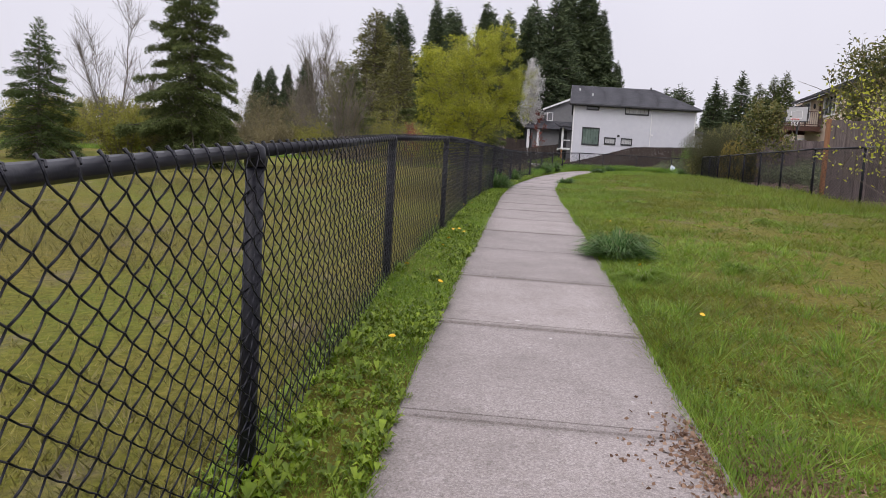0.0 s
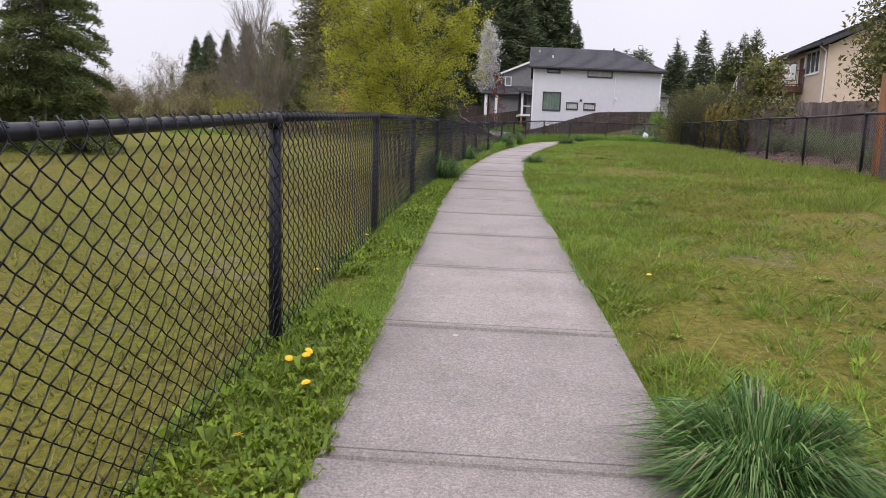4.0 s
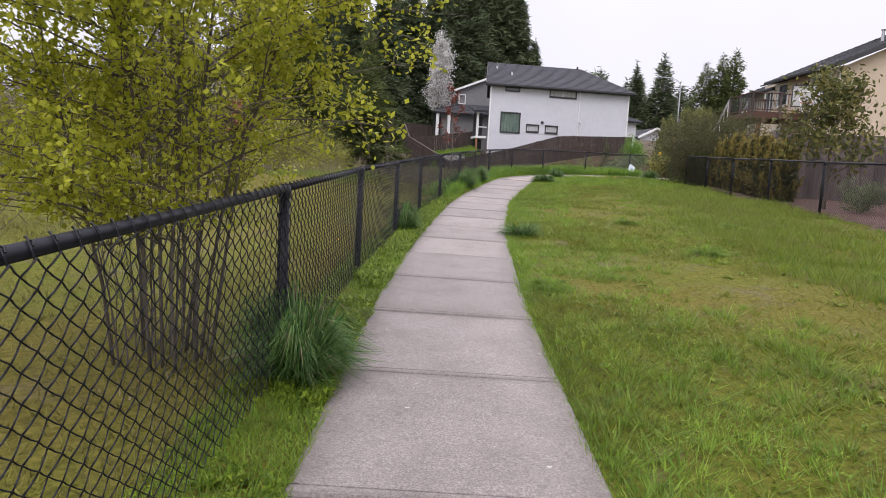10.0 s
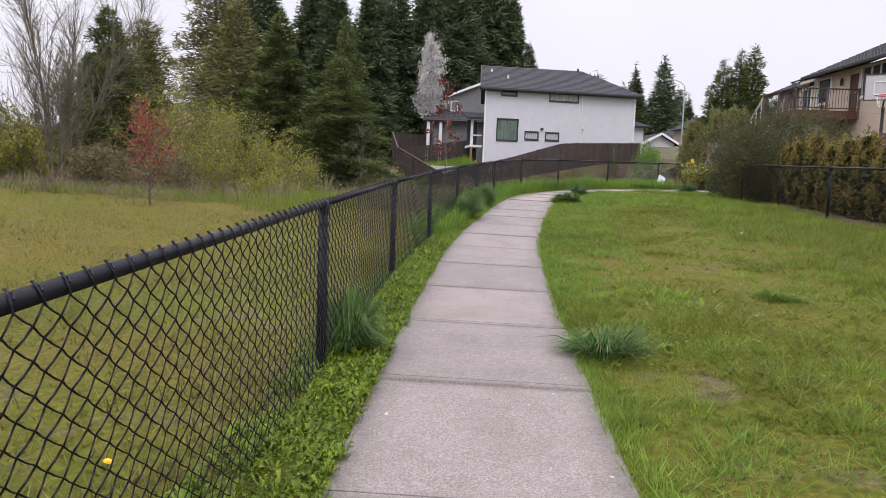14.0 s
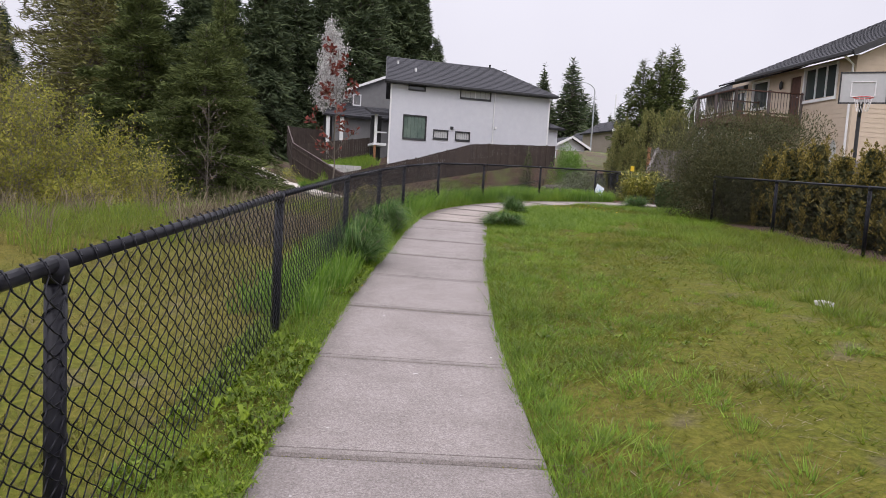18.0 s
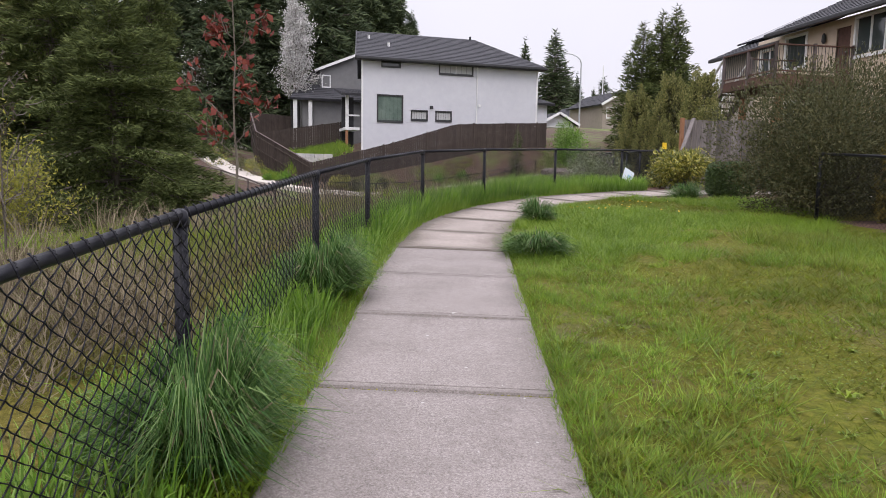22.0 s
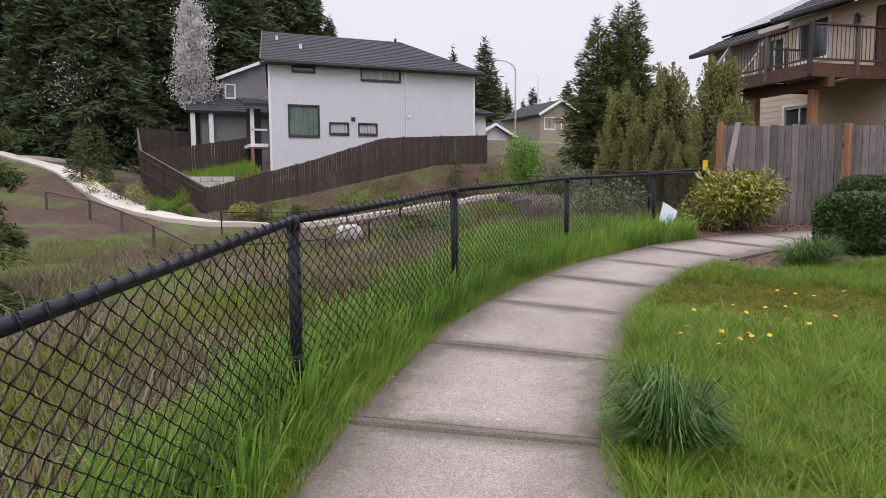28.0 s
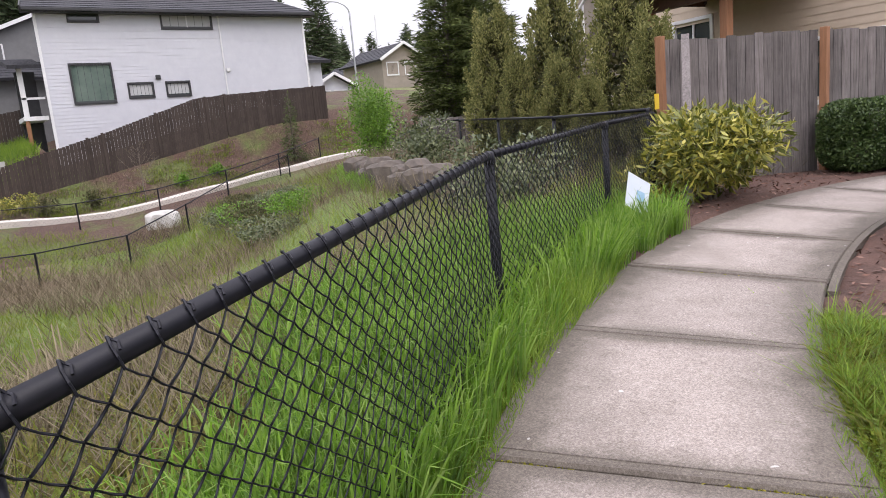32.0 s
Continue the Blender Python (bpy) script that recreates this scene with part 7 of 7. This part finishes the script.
def clumps(cx, cy, per, r, h, w, lean=0.8):
    """Blades gathered in clumps round given centres, each leaning outward from its clump."""
    n = len(cx) * per
    k = np.repeat(np.arange(len(cx)), per)
    size = 0.45 + 1.1 * rng.random(len(cx)) ** 1.4
    q, a = np.abs(rng.normal(size=n)) * r * size[k], rng.random(n) * 6.2832
    dx, dy = np.cos(a), np.sin(a)
    x, y = cx[k] + q * dx, cy[k] + q * dy
    hh = h * size[k] * (0.5 + 0.8 * rng.random(n))
    out = np.stack([dx, dy, 0 * a], 1) * (lean * hh * (0.15 + 0.6 * q / r + 0.5 * rng.random(n)))[:, None] + rng.normal(size=(n, 3)) * (0.18 * hh)[:, None]
    out[:, 2] = 0
    s = np.stack([-dy, dx, 0 * a], 1) + rng.normal(size=(n, 3)) * 0.6
    s[:, 2] *= 0.2
    s = s * (w * 0.5 * (0.7 + 0.6 * rng.random(n)))[:, None]
    p = np.stack([x, y, terrain(x, y) - 0.006], 1)
    v = np.stack([p - s, p + s, p + out + np.stack([0 * a, 0 * a, hh], 1)], 1).reshape(-1, 3)
    return v, np.arange(len(v)).reshape(-1, 3)


def tussocks(cx, cy, cz, per, r, h, w):
    """Tall grass in bunches: each blade rises, then arches outward from its bunch."""
    n = len(cx) * per
    k = np.repeat(np.arange(len(cx)), per)
    size = 0.65 + 0.6 * rng.random(len(cx))
    q, a = r * np.sqrt(rng.random(n)), rng.random(n) * 6.2832
    dx, dy = np.cos(a), np.sin(a)
    hh = h * size[k] * (0.45 + 0.7 * rng.random(n))
    tilt = rng.normal(size=(len(cx), 3))[k] * 0.10
    out = (np.stack([dx, dy, 0 * a], 1) * (0.12 + 0.45 * rng.random(n))[:, None] + tilt + rng.normal(size=(n, 3)) * 0.08) * hh[:, None]
    out[:, 2] = 0
    b = rng.random(n) * 3.1416
    s = np.stack([np.cos(b), np.sin(b), 0 * b], 1) * (w * 0.5 * (0.7 + 0.6 * rng.random(n)))[:, None]
    p = np.stack([cx[k] + q * dx, cy[k] + q * dy, cz[k] - 0.03], 1)
    up = np.stack([0 * a, 0 * a, hh], 1)
    m1, m2 = p + out * 0.22 + up * 0.5, p + out * 0.62 + up * 0.86
    tip = p + out * (1.0 + 0.35 * rng.random(n))[:, None] + up * (0.8 + 0.22 * rng.random(n))[:, None]
    v = np.stack([p - s, p + s, m1 + s, m1 - s, m2 + s * 0.8, m2 - s * 0.8, tip + s * 0.06, tip - s * 0.06], 1).reshape(-1, 3)
    i = np.arange(n)[:, None] * 8
    return v, np.concatenate([i + np.array([[0, 1, 2, 3]]), i + np.array([[3, 2, 4, 5]]), i + np.array([[5, 4, 6, 7]])])


# lawn to the right of the path
x, y = spread(520000, 4.0, 56.0, 0.62, 10.0, 1.7)
m = patchy(x, y)
keep = (rng.random(len(x)) < 0.35 + 0.75 * m) & ~in_bed(x, y) & (~bare(x, y) | (rng.random(len(x)) < 0.22))
x, y, m = x[keep], y[keep], m[keep]
far = np.abs(x - np.interp(y, LINE[:, 1], LINE[:, 0]))
h = (0.02 + 0.05 * m ** 1.5) * (0.6 + 0.8 * rng.random(len(x)))
stuff("lawn_grass", "short uneven mossy lawn grass beside the path", "grass", blades(x, y, terrain(x, y) - 0.006, h, 0.006 + 0.004 * rng.random(len(x)) + 0.0012 * far, rng, 1.9), LAWN)
x, y = spread(19000, 4.0, 56.0, 0.66, 9.5, 1.6)
m = patchy(x + 7, y - 3, 0.8)
keep = (rng.random(len(x)) < np.clip(3.2 * (m - 0.36), 0.05, 1)) & ~in_bed(x, y) & (~bare(x, y) | (rng.random(len(x)) < 0.2))
stuff("long_grass", "longer bright green grass in clumps over the lawn", "grass", clumps(x[keep], y[keep], 20, 0.05, 0.06, 0.008, 1.3), GRASS)
x, y = spread(3000, 4.0, 56.0, 0.7, 8.0, 1.5)
keep = (patchy(x - 3, y + 5, 1.3) > 0.48) & ~in_bed(x, y)
stuff("long_grass", "small dark green clumps of coarse grass in the lawn", "grass", clumps(x[keep], y[keep], 70, 0.075, 0.07, 0.005, 0.7), LUSH)
x, y = spread(4200, 21.0, 47.0, 3.6, 11.5)
keep = ~in_bed(x, y) & (patchy(x, y, 0.6) > 0.4)
stuff("long_grass", "tall soft grass at the far side of the lawn", "grass", clumps(x[keep], y[keep], 40, 0.13, 0.13, 0.009, 0.7), GRASS)
x, y = spread(5000, 5.0, 50.0, 0.9, 8.0, 1.3)
keep = ~in_bed(x, y) & (bare(x, y) | (rng.random(len(x)) < 0.1))
x, y = x[keep], y[keep]
stuff("dry_grass", "pale dry stems lying in the lawn", "grass", clumps(x, y, 22, 0.09, 0.018, 0.005, 3.5), STRAW)
for n, s0, s1, b, h in ((5200, 44.0, 56.0, 5.0, 0.095), (1700, 4.0, 16.0, 2.6, 0.07), (2600, 16.0, 44.0, 1.9, 0.055)):
    x, y = spread(n, s0, s1, 0.68, b, 1.5)
    keep = ~in_bed(x, y) & (patchy(x * 1.1, y * 1.3 + 2) > 0.38)
    stuff("long_grass", "lush fresh green grass along the slabs", "grass", clumps(x[keep], y[keep], 32, 0.07, h, 0.006, 1.0), LUSH)
# meadow to the left of the fence
x, y = spread(260000, 4.0, 46.0, -1.1, -11.0, 1.7)
m = patchy(x - 5, y + 9)
keep = rng.random(len(x)) < 0.2 + 0.8 * m
x, y, m = x[keep], y[keep], m[keep]
x2, y2 = spread(2600, 4.0, 40.0, -1.4, -9.0, 1.6)
keep = patchy(x2 * 1.3 - 2, y2 * 1.3) > 0.55
stuff("dry_grass", "pale dry stems lying in the meadow", "grass", clumps(x2[keep], y2[keep], 20, 0.12, 0.022, 0.006, 3.0), STRAW)
stuff("meadow_grass", "thin mossy olive grass of the meadow behind the fence", "grass", blades(x, y, terrain(x, y) - 0.006, (0.02 + 0.055 * m) * (0.6 + 0.8 * rng.random(len(x))), 0.008 + 0.005 * rng.random(len(x)), rng, 1.1), MEADOW)
# ragged edges along both sides of the path
for a, b, n, hh in ((0.6, 1.25, 80000, 0.05), (-0.6, -1.15, 130000, 0.06)):
    x, y = spread(n, 4.0, 57.0, a, b, 1.6 if a > 0 else 1.0)
    keep = ~((a > 0) & in_bed(x, y)) & ~((a < 0) & (x > 13.4))
    x, y = x[keep], y[keep]
    m = patchy(x * 1.7, y * 1.7)
    tall = 1 + 1.6 * step(37, 41, y) * (a < 0)
    stuff("verge_grass", "ragged fresh grass along the edge of the slabs", "grass", blades(x, y, rise(y) - 0.02, hh * (0.35 + 1.2 * m) * (0.5 + 0.9 * rng.random(len(x))) * tall, 0.005 + 0.003 * rng.random(len(x)), rng, 0.8), LUSH)
# low broad weeds between path and fence, and in the lawn
def rosettes(cx, cy, cz, per, length, rise_of):
    """Broad pointed leaves spreading and arching from each centre, folded along the midrib."""
    n = len(cx) * per
    k = np.repeat(np.arange(len(cx)), per)
    size = 0.45 + 1.0 * rng.random(len(cx)) ** 1.5
    a = rng.random(n) * 6.2832
    L = length * size[k] * (0.5 + 0.8 * rng.random(n))
    o = np.stack([np.cos(a), np.sin(a), 0 * a], 1)
    w = np.stack([-np.sin(a), np.cos(a), 0 * a], 1) * (L * (0.16 + 0.14 * rng.random(n)))[:, None]
    b = np.stack([cx[k], cy[k], cz[k]], 1) + o * 0.006
    up = (L * rise_of * (0.3 + 1.0 * rng.random(n)))[:, None] * np.array([0, 0, 1.0])
    mid, tip = b + o * (L * 0.6)[:, None] + up, b + o * L[:, None] + up * (0.55 + 0.5 * rng.random(n))[:, None]
    lift = np.array([0, 0, 1.0]) * (L * 0.10)[:, None]
    v = np.stack([b, mid - w + lift, tip, mid + w + lift, mid], 1).reshape(-1, 3)
    i = np.arange(n)[:, None] * 5
    return v, np.concatenate([i + np.array([[0, 4, 2, 1]]), i + np.array([[0, 3, 2, 4]])])


x, y = spread(11000, 4.0, 40.0, -0.6, -1.14)
keep = patchy(x * 2.2, y * 2.0 + 4) > 0.3
x, y = x[keep], y[keep]
stuff("weeds", "broad-leaved weed rosettes between slabs and fence", "weeds", rosettes(x, y, rise(y) - 0.01 + 0.05 * patchy(x * 3, y * 3), 8, 0.036, 0.8), WEED)
x, y = spread(2600, 4.0, 54.0, 0.7, 7.5, 1.5)
keep = ~in_bed(x, y) & (patchy(x * 1.2 + 6, y * 1.2) > 0.5)
x, y = x[keep], y[keep]
stuff("weeds", "flat dark weed rosettes in the lawn", "weeds", rosettes(x, y, terrain(x, y) + 0.004, 9, 0.045, 0.4), WEED)
x, y = spread(30000, 4.0, 40.0, -0.6, -1.15)
p = np.stack([x, y, rise(y) + 0.02 + 0.06 * rng.random(len(x)) * patchy(x * 2, y * 2)], 1)
u = unit(rng, len(x))
u[:, 2] = np.abs(u[:, 2]) * 0.6
stuff("weeds", "low broad-leaved weeds under the fence", "weeds", leaf_quads(p, u, np.array([0, 0, 1.0]) + rng.normal(size=(len(x), 3)) * 0.4, 0.012 + 0.016 * rng.random(len(x)), 0.007 + 0.007 * rng.random(len(x)), rng), WEED)
x, y = spread(150000, 4.0, 54.0, 0.68, 8.5, 1.6)
keep = (patchy(x * 1.4 + 3, y * 1.4) > 0.42) & ~in_bed(x, y) & ~bare(x, y)
x, y = x[keep], y[keep]
p = np.stack([x, y, terrain(x, y) + 0.015 + 0.03 * rng.random(len(x))], 1)
u = unit(rng, len(x))
u[:, 2] = np.abs(u[:, 2]) * 0.4
stuff("weeds", "flat clover and weed leaves in the lawn", "weeds", leaf_quads(p, u, np.array([0, 0, 1.0]) + rng.normal(size=(len(x), 3)) * 0.3, 0.014 + 0.014 * rng.random(len(x)), 0.010, rng), WEED)
# tall lush grass on the bank along the last bays of the fence
x, y = spread(1250, 45.0, 58.0, -0.74, -2.4, 1.3)
keep = (x < 15.3) & (seg_dist(x, y, POSTS) < np.interp(y, [41, 43, 45, 47], [0.35, 0.5, 0.9, 2.0]))
x, y = x[keep], y[keep]
z = np.where(-seg_dist(x, y, PATH_LINE) > -1.0, rise(y), terrain(x, y))
stuff("bank_grass", "tall lush green grass on the bank under the fence", "grass", tussocks(x, y, z, 34, 0.11, 0.36, 0.0085), BANK_GRASS)
x, y = spread(330, 37.0, 46.5, -0.78, -1.4)
stuff("bank_grass", "tall green grass growing through the fence", "grass", tussocks(x, y, rise(y), 34, 0.11, 0.27, 0.008), BANK_GRASS)
# rough growth in the ravine
x, y = spread(1500, 40.5, 54.0, -1.5, -4.2)
keep = seg_dist(x, y, POSTS) > np.interp(y, [41, 43, 45, 47], [0.35, 0.5, 0.9, 1.9])
x, y = x[keep], y[keep]
m = patchy(x * 1.6, y * 1.6) > 0.62
stuff("dry_stalks", "grey-brown dead brush on the bank behind the fence", "grass", tussocks(x[m], y[m], terrain(x[m], y[m]), 30, 0.2, 0.3, 0.007), DEAD)
stuff("bank_moss", "olive mossy growth on the bank behind the fence", "grass", tussocks(x[~m], y[~m], terrain(x[~m], y[~m]), 40, 0.2, 0.14, 0.012), MEADOW)
x = 17.2 + 3.6 * rng.random(420)
y = 55.5 + (x - 17.2) * 1.9 + rng.normal(size=420) * 0.5
stuff("ravine_grass", "strip of fresh green grass beside the stone bank", "grass", tussocks(x, y, terrain(x, y), 30, 0.2, 0.3, 0.012), BANK_GRASS)
x, y = spread(90000, 40.0, 60.0, -1.9, -14.0, 1.3)
z = terrain(x, y)
mm = patchy(x, y, 0.45)
dry = mm + 0.3 * rng.random(len(x)) < 0.62
h = 0.14 + 0.32 * rng.random(len(x))
stuff("dry_stalks", "matted grey-brown dry stalks on the ravine slope", "grass", blades(x[dry], y[dry], z[dry] - 0.02, h[dry], 0.008, rng, 1.3), DEAD)
stuff("ravine_grass", "rough green growth on the ravine slope", "grass", blades(x[~dry], y[~dry], z[~dry] - 0.02, h[~dry] * 0.6, 0.012, rng, 0.9), GRASS)
x, y = spread(620, 40.0, 60.0, -2.6, -13.0)
keep = patchy(x * 0.9, y * 0.9 + 5) > 0.42
x, y = x[keep], y[keep]
stuff("dry_stalks", "tangled grey-brown dead stalks in the ravine", "grass", tussocks(x, y, terrain(x, y), 26, 0.2, 0.55, 0.008), DEAD)
x, y = spread(900, 39.0, 60.0, -2.2, -14.0)
keep = patchy(x * 0.8 + 4, y * 0.8) > 0.45
x, y = x[keep], y[keep]
stuff("ravine_grass", "bunches of fresh green grass in the ravine", "grass", tussocks(x, y, terrain(x, y), 24, 0.16, 0.3, 0.011), GRASS)
x, y = rng.uniform(2, 24, 50000), rng.uniform(56, 75.5, 50000)
z = terrain(x, y)
mm = patchy(x * 0.6, y * 0.6)
grn = (mm > 0.46) & (y < 71)
stuff("ravine_grass", "rough green grass on the far slope", "grass", blades(x[grn], y[grn], z[grn] - 0.02, 0.12 + 0.3 * rng.random(grn.sum()), 0.02, rng, 0.8), GRASS)
dry = (mm < 0.46) & (y < 69)
stuff("dry_stalks", "tan dry stalks on the far slope", "grass", blades(x[dry], y[dry], z[dry] - 0.02, 0.3 + 0.4 * rng.random(dry.sum()), 0.025, rng, 1.0), DEAD)
x, y = rng.uniform(10.5, 28, 1500), rng.uniform(73.9, 76.3, 1500)
keep = patchy(x * 0.7, y * 1.1) > 0.5
x, y = x[keep], y[keep]
stuff("bank_weeds", "patches of grass and weeds on a mulched bank", "grass", tussocks(x, y, terrain(x, y), 16, 0.22, 0.16, 0.02), GRASS)
x, y = rng.uniform(10.5, 28, 500), rng.uniform(73.9, 76.3, 500)
stuff("dry_stalks", "brown dead stalks on a mulched bank", "grass", tussocks(x, y, terrain(x, y), 14, 0.25, 0.22, 0.016), DEAD)
x, y = rng.uniform(7.6, 13.5, 5000), rng.uniform(78, 83.5, 5000)
stuff("garden_grass", "bright green grass in a sloping garden", "grass", blades(x, y, terrain(x, y) - 0.02, 0.2 + 0.3 * rng.random(5000), 0.05, rng, 0.8), LUSH)
# dry edge of the meadow under the thickets
x, y = rng.uniform(-24, 3.0, 40000), np.zeros(40000)
y = 40.2 - 0.26 * np.clip(x, -30, 0) * -1 * -0.6 + 3.8 * rng.random(40000)
stuff("dry_stalks", "pinkish dry stalks along the meadow's edge", "grass", blades(x, y, terrain(x, y) - 0.02, 0.12 + 0.26 * rng.random(40000), 0.012, rng, 0.9), STRAW)
x, y = rng.uniform(-24, 3.0, 14000), np.zeros(14000)
y = 38.6 + 0.156 * np.clip(x, -30, 0) + 1.8 * rng.random(14000)
stuff("long_grass", "strip of bright long grass at the meadow's edge", "grass", blades(x, y, terrain(x, y) - 0.02, 0.12 + 0.2 * rng.random(14000), 0.02, rng, 0.7), LUSH)

for i, (x, y, r, h, n, lab) in enumerate([(2.25, 8.85, 0.36, 0.3, 5200, "big"), (2.2, 7.75, 0.26, 0.20, 700, "small"), (4.5, 24.9, 0.36, 0.26, 900, "soft"), (8.25, 37.4, 0.38, 0.3, 4200, "dense"), (9.45, 39.95, 0.30, 0.42, 2800, "dense"),
                                         (1.76, 18.7, 0.36, 0.5, 3600, "dense"), (2.78, 25.0, 0.24, 0.42, 2200, "dense"), (4.9, 33.35, 0.42, 0.56, 4200, "dense"), (5.72, 35.9, 0.40, 0.52, 4200, "dense"), (14.5, 43.3, 0.42, 0.42, 1800, "tall"), (6.7, 26.3, 0.24, 0.16, 500, "small"), (8.4, 25.9, 0.3, 0.18, 500, "small"), (3.9, 21.2, 0.24, 0.18, 500, "small"), (6.4, 23.0, 0.3, 0.2, 500, "small"), (7.6, 21.5, 0.26, 0.18, 400, "small"), (4.2, 15.5, 0.25, 0.14, 350, "small"), (3.2, 8.2, 0.22, 0.16, 350, "small"), (5.2, 12.0, 0.25, 0.16, 350, "small")]):
    tuft("grass_tuft", f"{lab} tuft of dark green arching grass " + ("by the fence" if i in (5, 6, 7, 8) else "at the lawn's edge"), x, y, r * (0.75 if lab == "small" else 0.85), h * (0.75 if lab == "small" else 1.0), n * 4 if lab == "small" else n, LUSH if lab == "small" else TUFT, 200 + i, group="tufts of coarse grass")


def dandelion(x, y, z, s, seed):
    r = random.Random(seed)
    d = thing("dandelion", "yellow dandelion flower in the grass", "flower", "dandelions", at=pose(x, y, z, r.uniform(-25, 25), r.uniform(-25, 25), r.uniform(0, 360)))
    g = Geo()
    for k in range(14):
        for rr, zz in ((0.021, 0.0), (0.013, 0.005)):
            a = k * 6.2832 / 14 + rr * 20
            c, q = Vector((math.cos(a), math.sin(a), 0)), Vector((-math.sin(a), math.cos(a), 0))
            g.face(Vector((0, 0, s * 3 + zz)), c * rr * 0.7 + q * 0.004 + Vector((0, 0, s * 3 + zz + 0.002)), c * rr + Vector((0, 0, s * 3 + zz + 0.004)), c * rr * 0.7 - q * 0.004 + Vector((0, 0, s * 3 + zz + 0.002)))
    part("petals", g, PETAL, d)
    part("stalk", Geo().tube([(0, 0, -0.02), (0.004, 0, s * 1.5), (0, 0, s * 3)], 0.0022, 5), WEED, d)
    return d


fl = random.Random(9)
spots = [(0.24, 7.58), (0.49, 7.02), (0.66, 9.79), (0.76, 9.38), (0.62, 9.7), (0.7, 9.72), (0.6, 8.95), (0.5, 8.6), (0.42, 10.9), (0.55, 11.3), (0.95, 12.9), (0.8, 12.4), (0.28, 5.6), (2.35, 8.75), (2.15, 6.35), (2.3, 8.1), (2.75, 11.3), (1.85, 23.2), (4.85, 32.1), (2.05, 22.0)]
spots += [(11.0 + 1.5 * fl.random(), 40.5 + 1.4 * fl.random()) for _ in range(14)] + [(12.2 + 0.8 * fl.random(), 41.6 + 0.8 * fl.random()) for _ in range(6)] + [(10.6 + 0.5 * fl.random(), 40.9 + 0.5 * fl.random()) for _ in range(6)]
for i, (x, y) in enumerate(spots):
    dandelion(x, y, float(terrain(x, y)) + 0.01, 0.022 + 0.012 * fl.random(), i)

# kerb along the mulch bed, bark pieces, bare soil by the first slabs
kerb = Geo()
ss = np.arange(54.2, 62.0, 0.25)
kerb.stack([[(*along(s, w), float(rise(along(s, w)[1])) + z) for w, z in ((0.69, -0.1), (0.69, 0.02), (0.74, 0.02), (0.74, -0.1))] for s in ss])
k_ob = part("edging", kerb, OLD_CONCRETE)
tagged(k_ob, "thin concrete edging beside the mulch bed", "kerb", kind="structure")
n = 9000
x, y = rng.uniform(12.0, 21.0, n), rng.uniform(41.0, 48.6, n)
sd = -seg_dist(x, y, PATH_LINE)
keep = ((sd > 0.75) & in_bed(x, y)) | ((sd < -0.65) & (x > 13.2) & (seg_dist(x, y, POSTS) < -0.05))
x, y = x[keep], y[keep]
p = np.stack([x, y, terrain(x, y) + 0.012], 1)
u = unit(rng, len(x))
u[:, 2] *= 0.25
MULCH_CHIP = leafy("mulch_chips", [(0.04, 0.02, 0.014), (0.11, 0.055, 0.04), (0.2, 0.11, 0.08), (0.3, 0.19, 0.15)], 0.9, 0.0)
stuff("bark_mulch", "loose reddish-brown bark mulch", "mulch", leaf_quads(p, u, np.array([0, 0, 1.0]) + rng.normal(size=(len(x), 3)) * 0.5, 0.04 + 0.05 * rng.random(len(x)), 0.014 + 0.012 * rng.random(len(x)), rng), MULCH_CHIP)
CRUMB = leafy("soil_crumbs", [(0.10, 0.055, 0.035), (0.22, 0.135, 0.085), (0.34, 0.23, 0.155)], 0.95, 0.0)
n = 7000
a, q = rng.random(n) * 6.2832, np.abs(rng.normal(size=n)) * 0.22
x, y = 1.72 + q * np.cos(a) * 0.8, 4.45 + q * np.sin(a)
p = np.stack([x, y, np.maximum(terrain(x, y), np.where(np.abs(seg_dist(x, y, PATH_LINE)) < 0.6, rise(y), -9)) + 0.006], 1)
stuff("soil_crumbs", "crumbled brown soil spilled on the slab's edge", "soil", leaf_quads(p, unit(rng, n), unit(rng, n), 0.012 + 0.02 * rng.random(n), 0.01 + 0.012 * rng.random(n), rng), CRUMB)
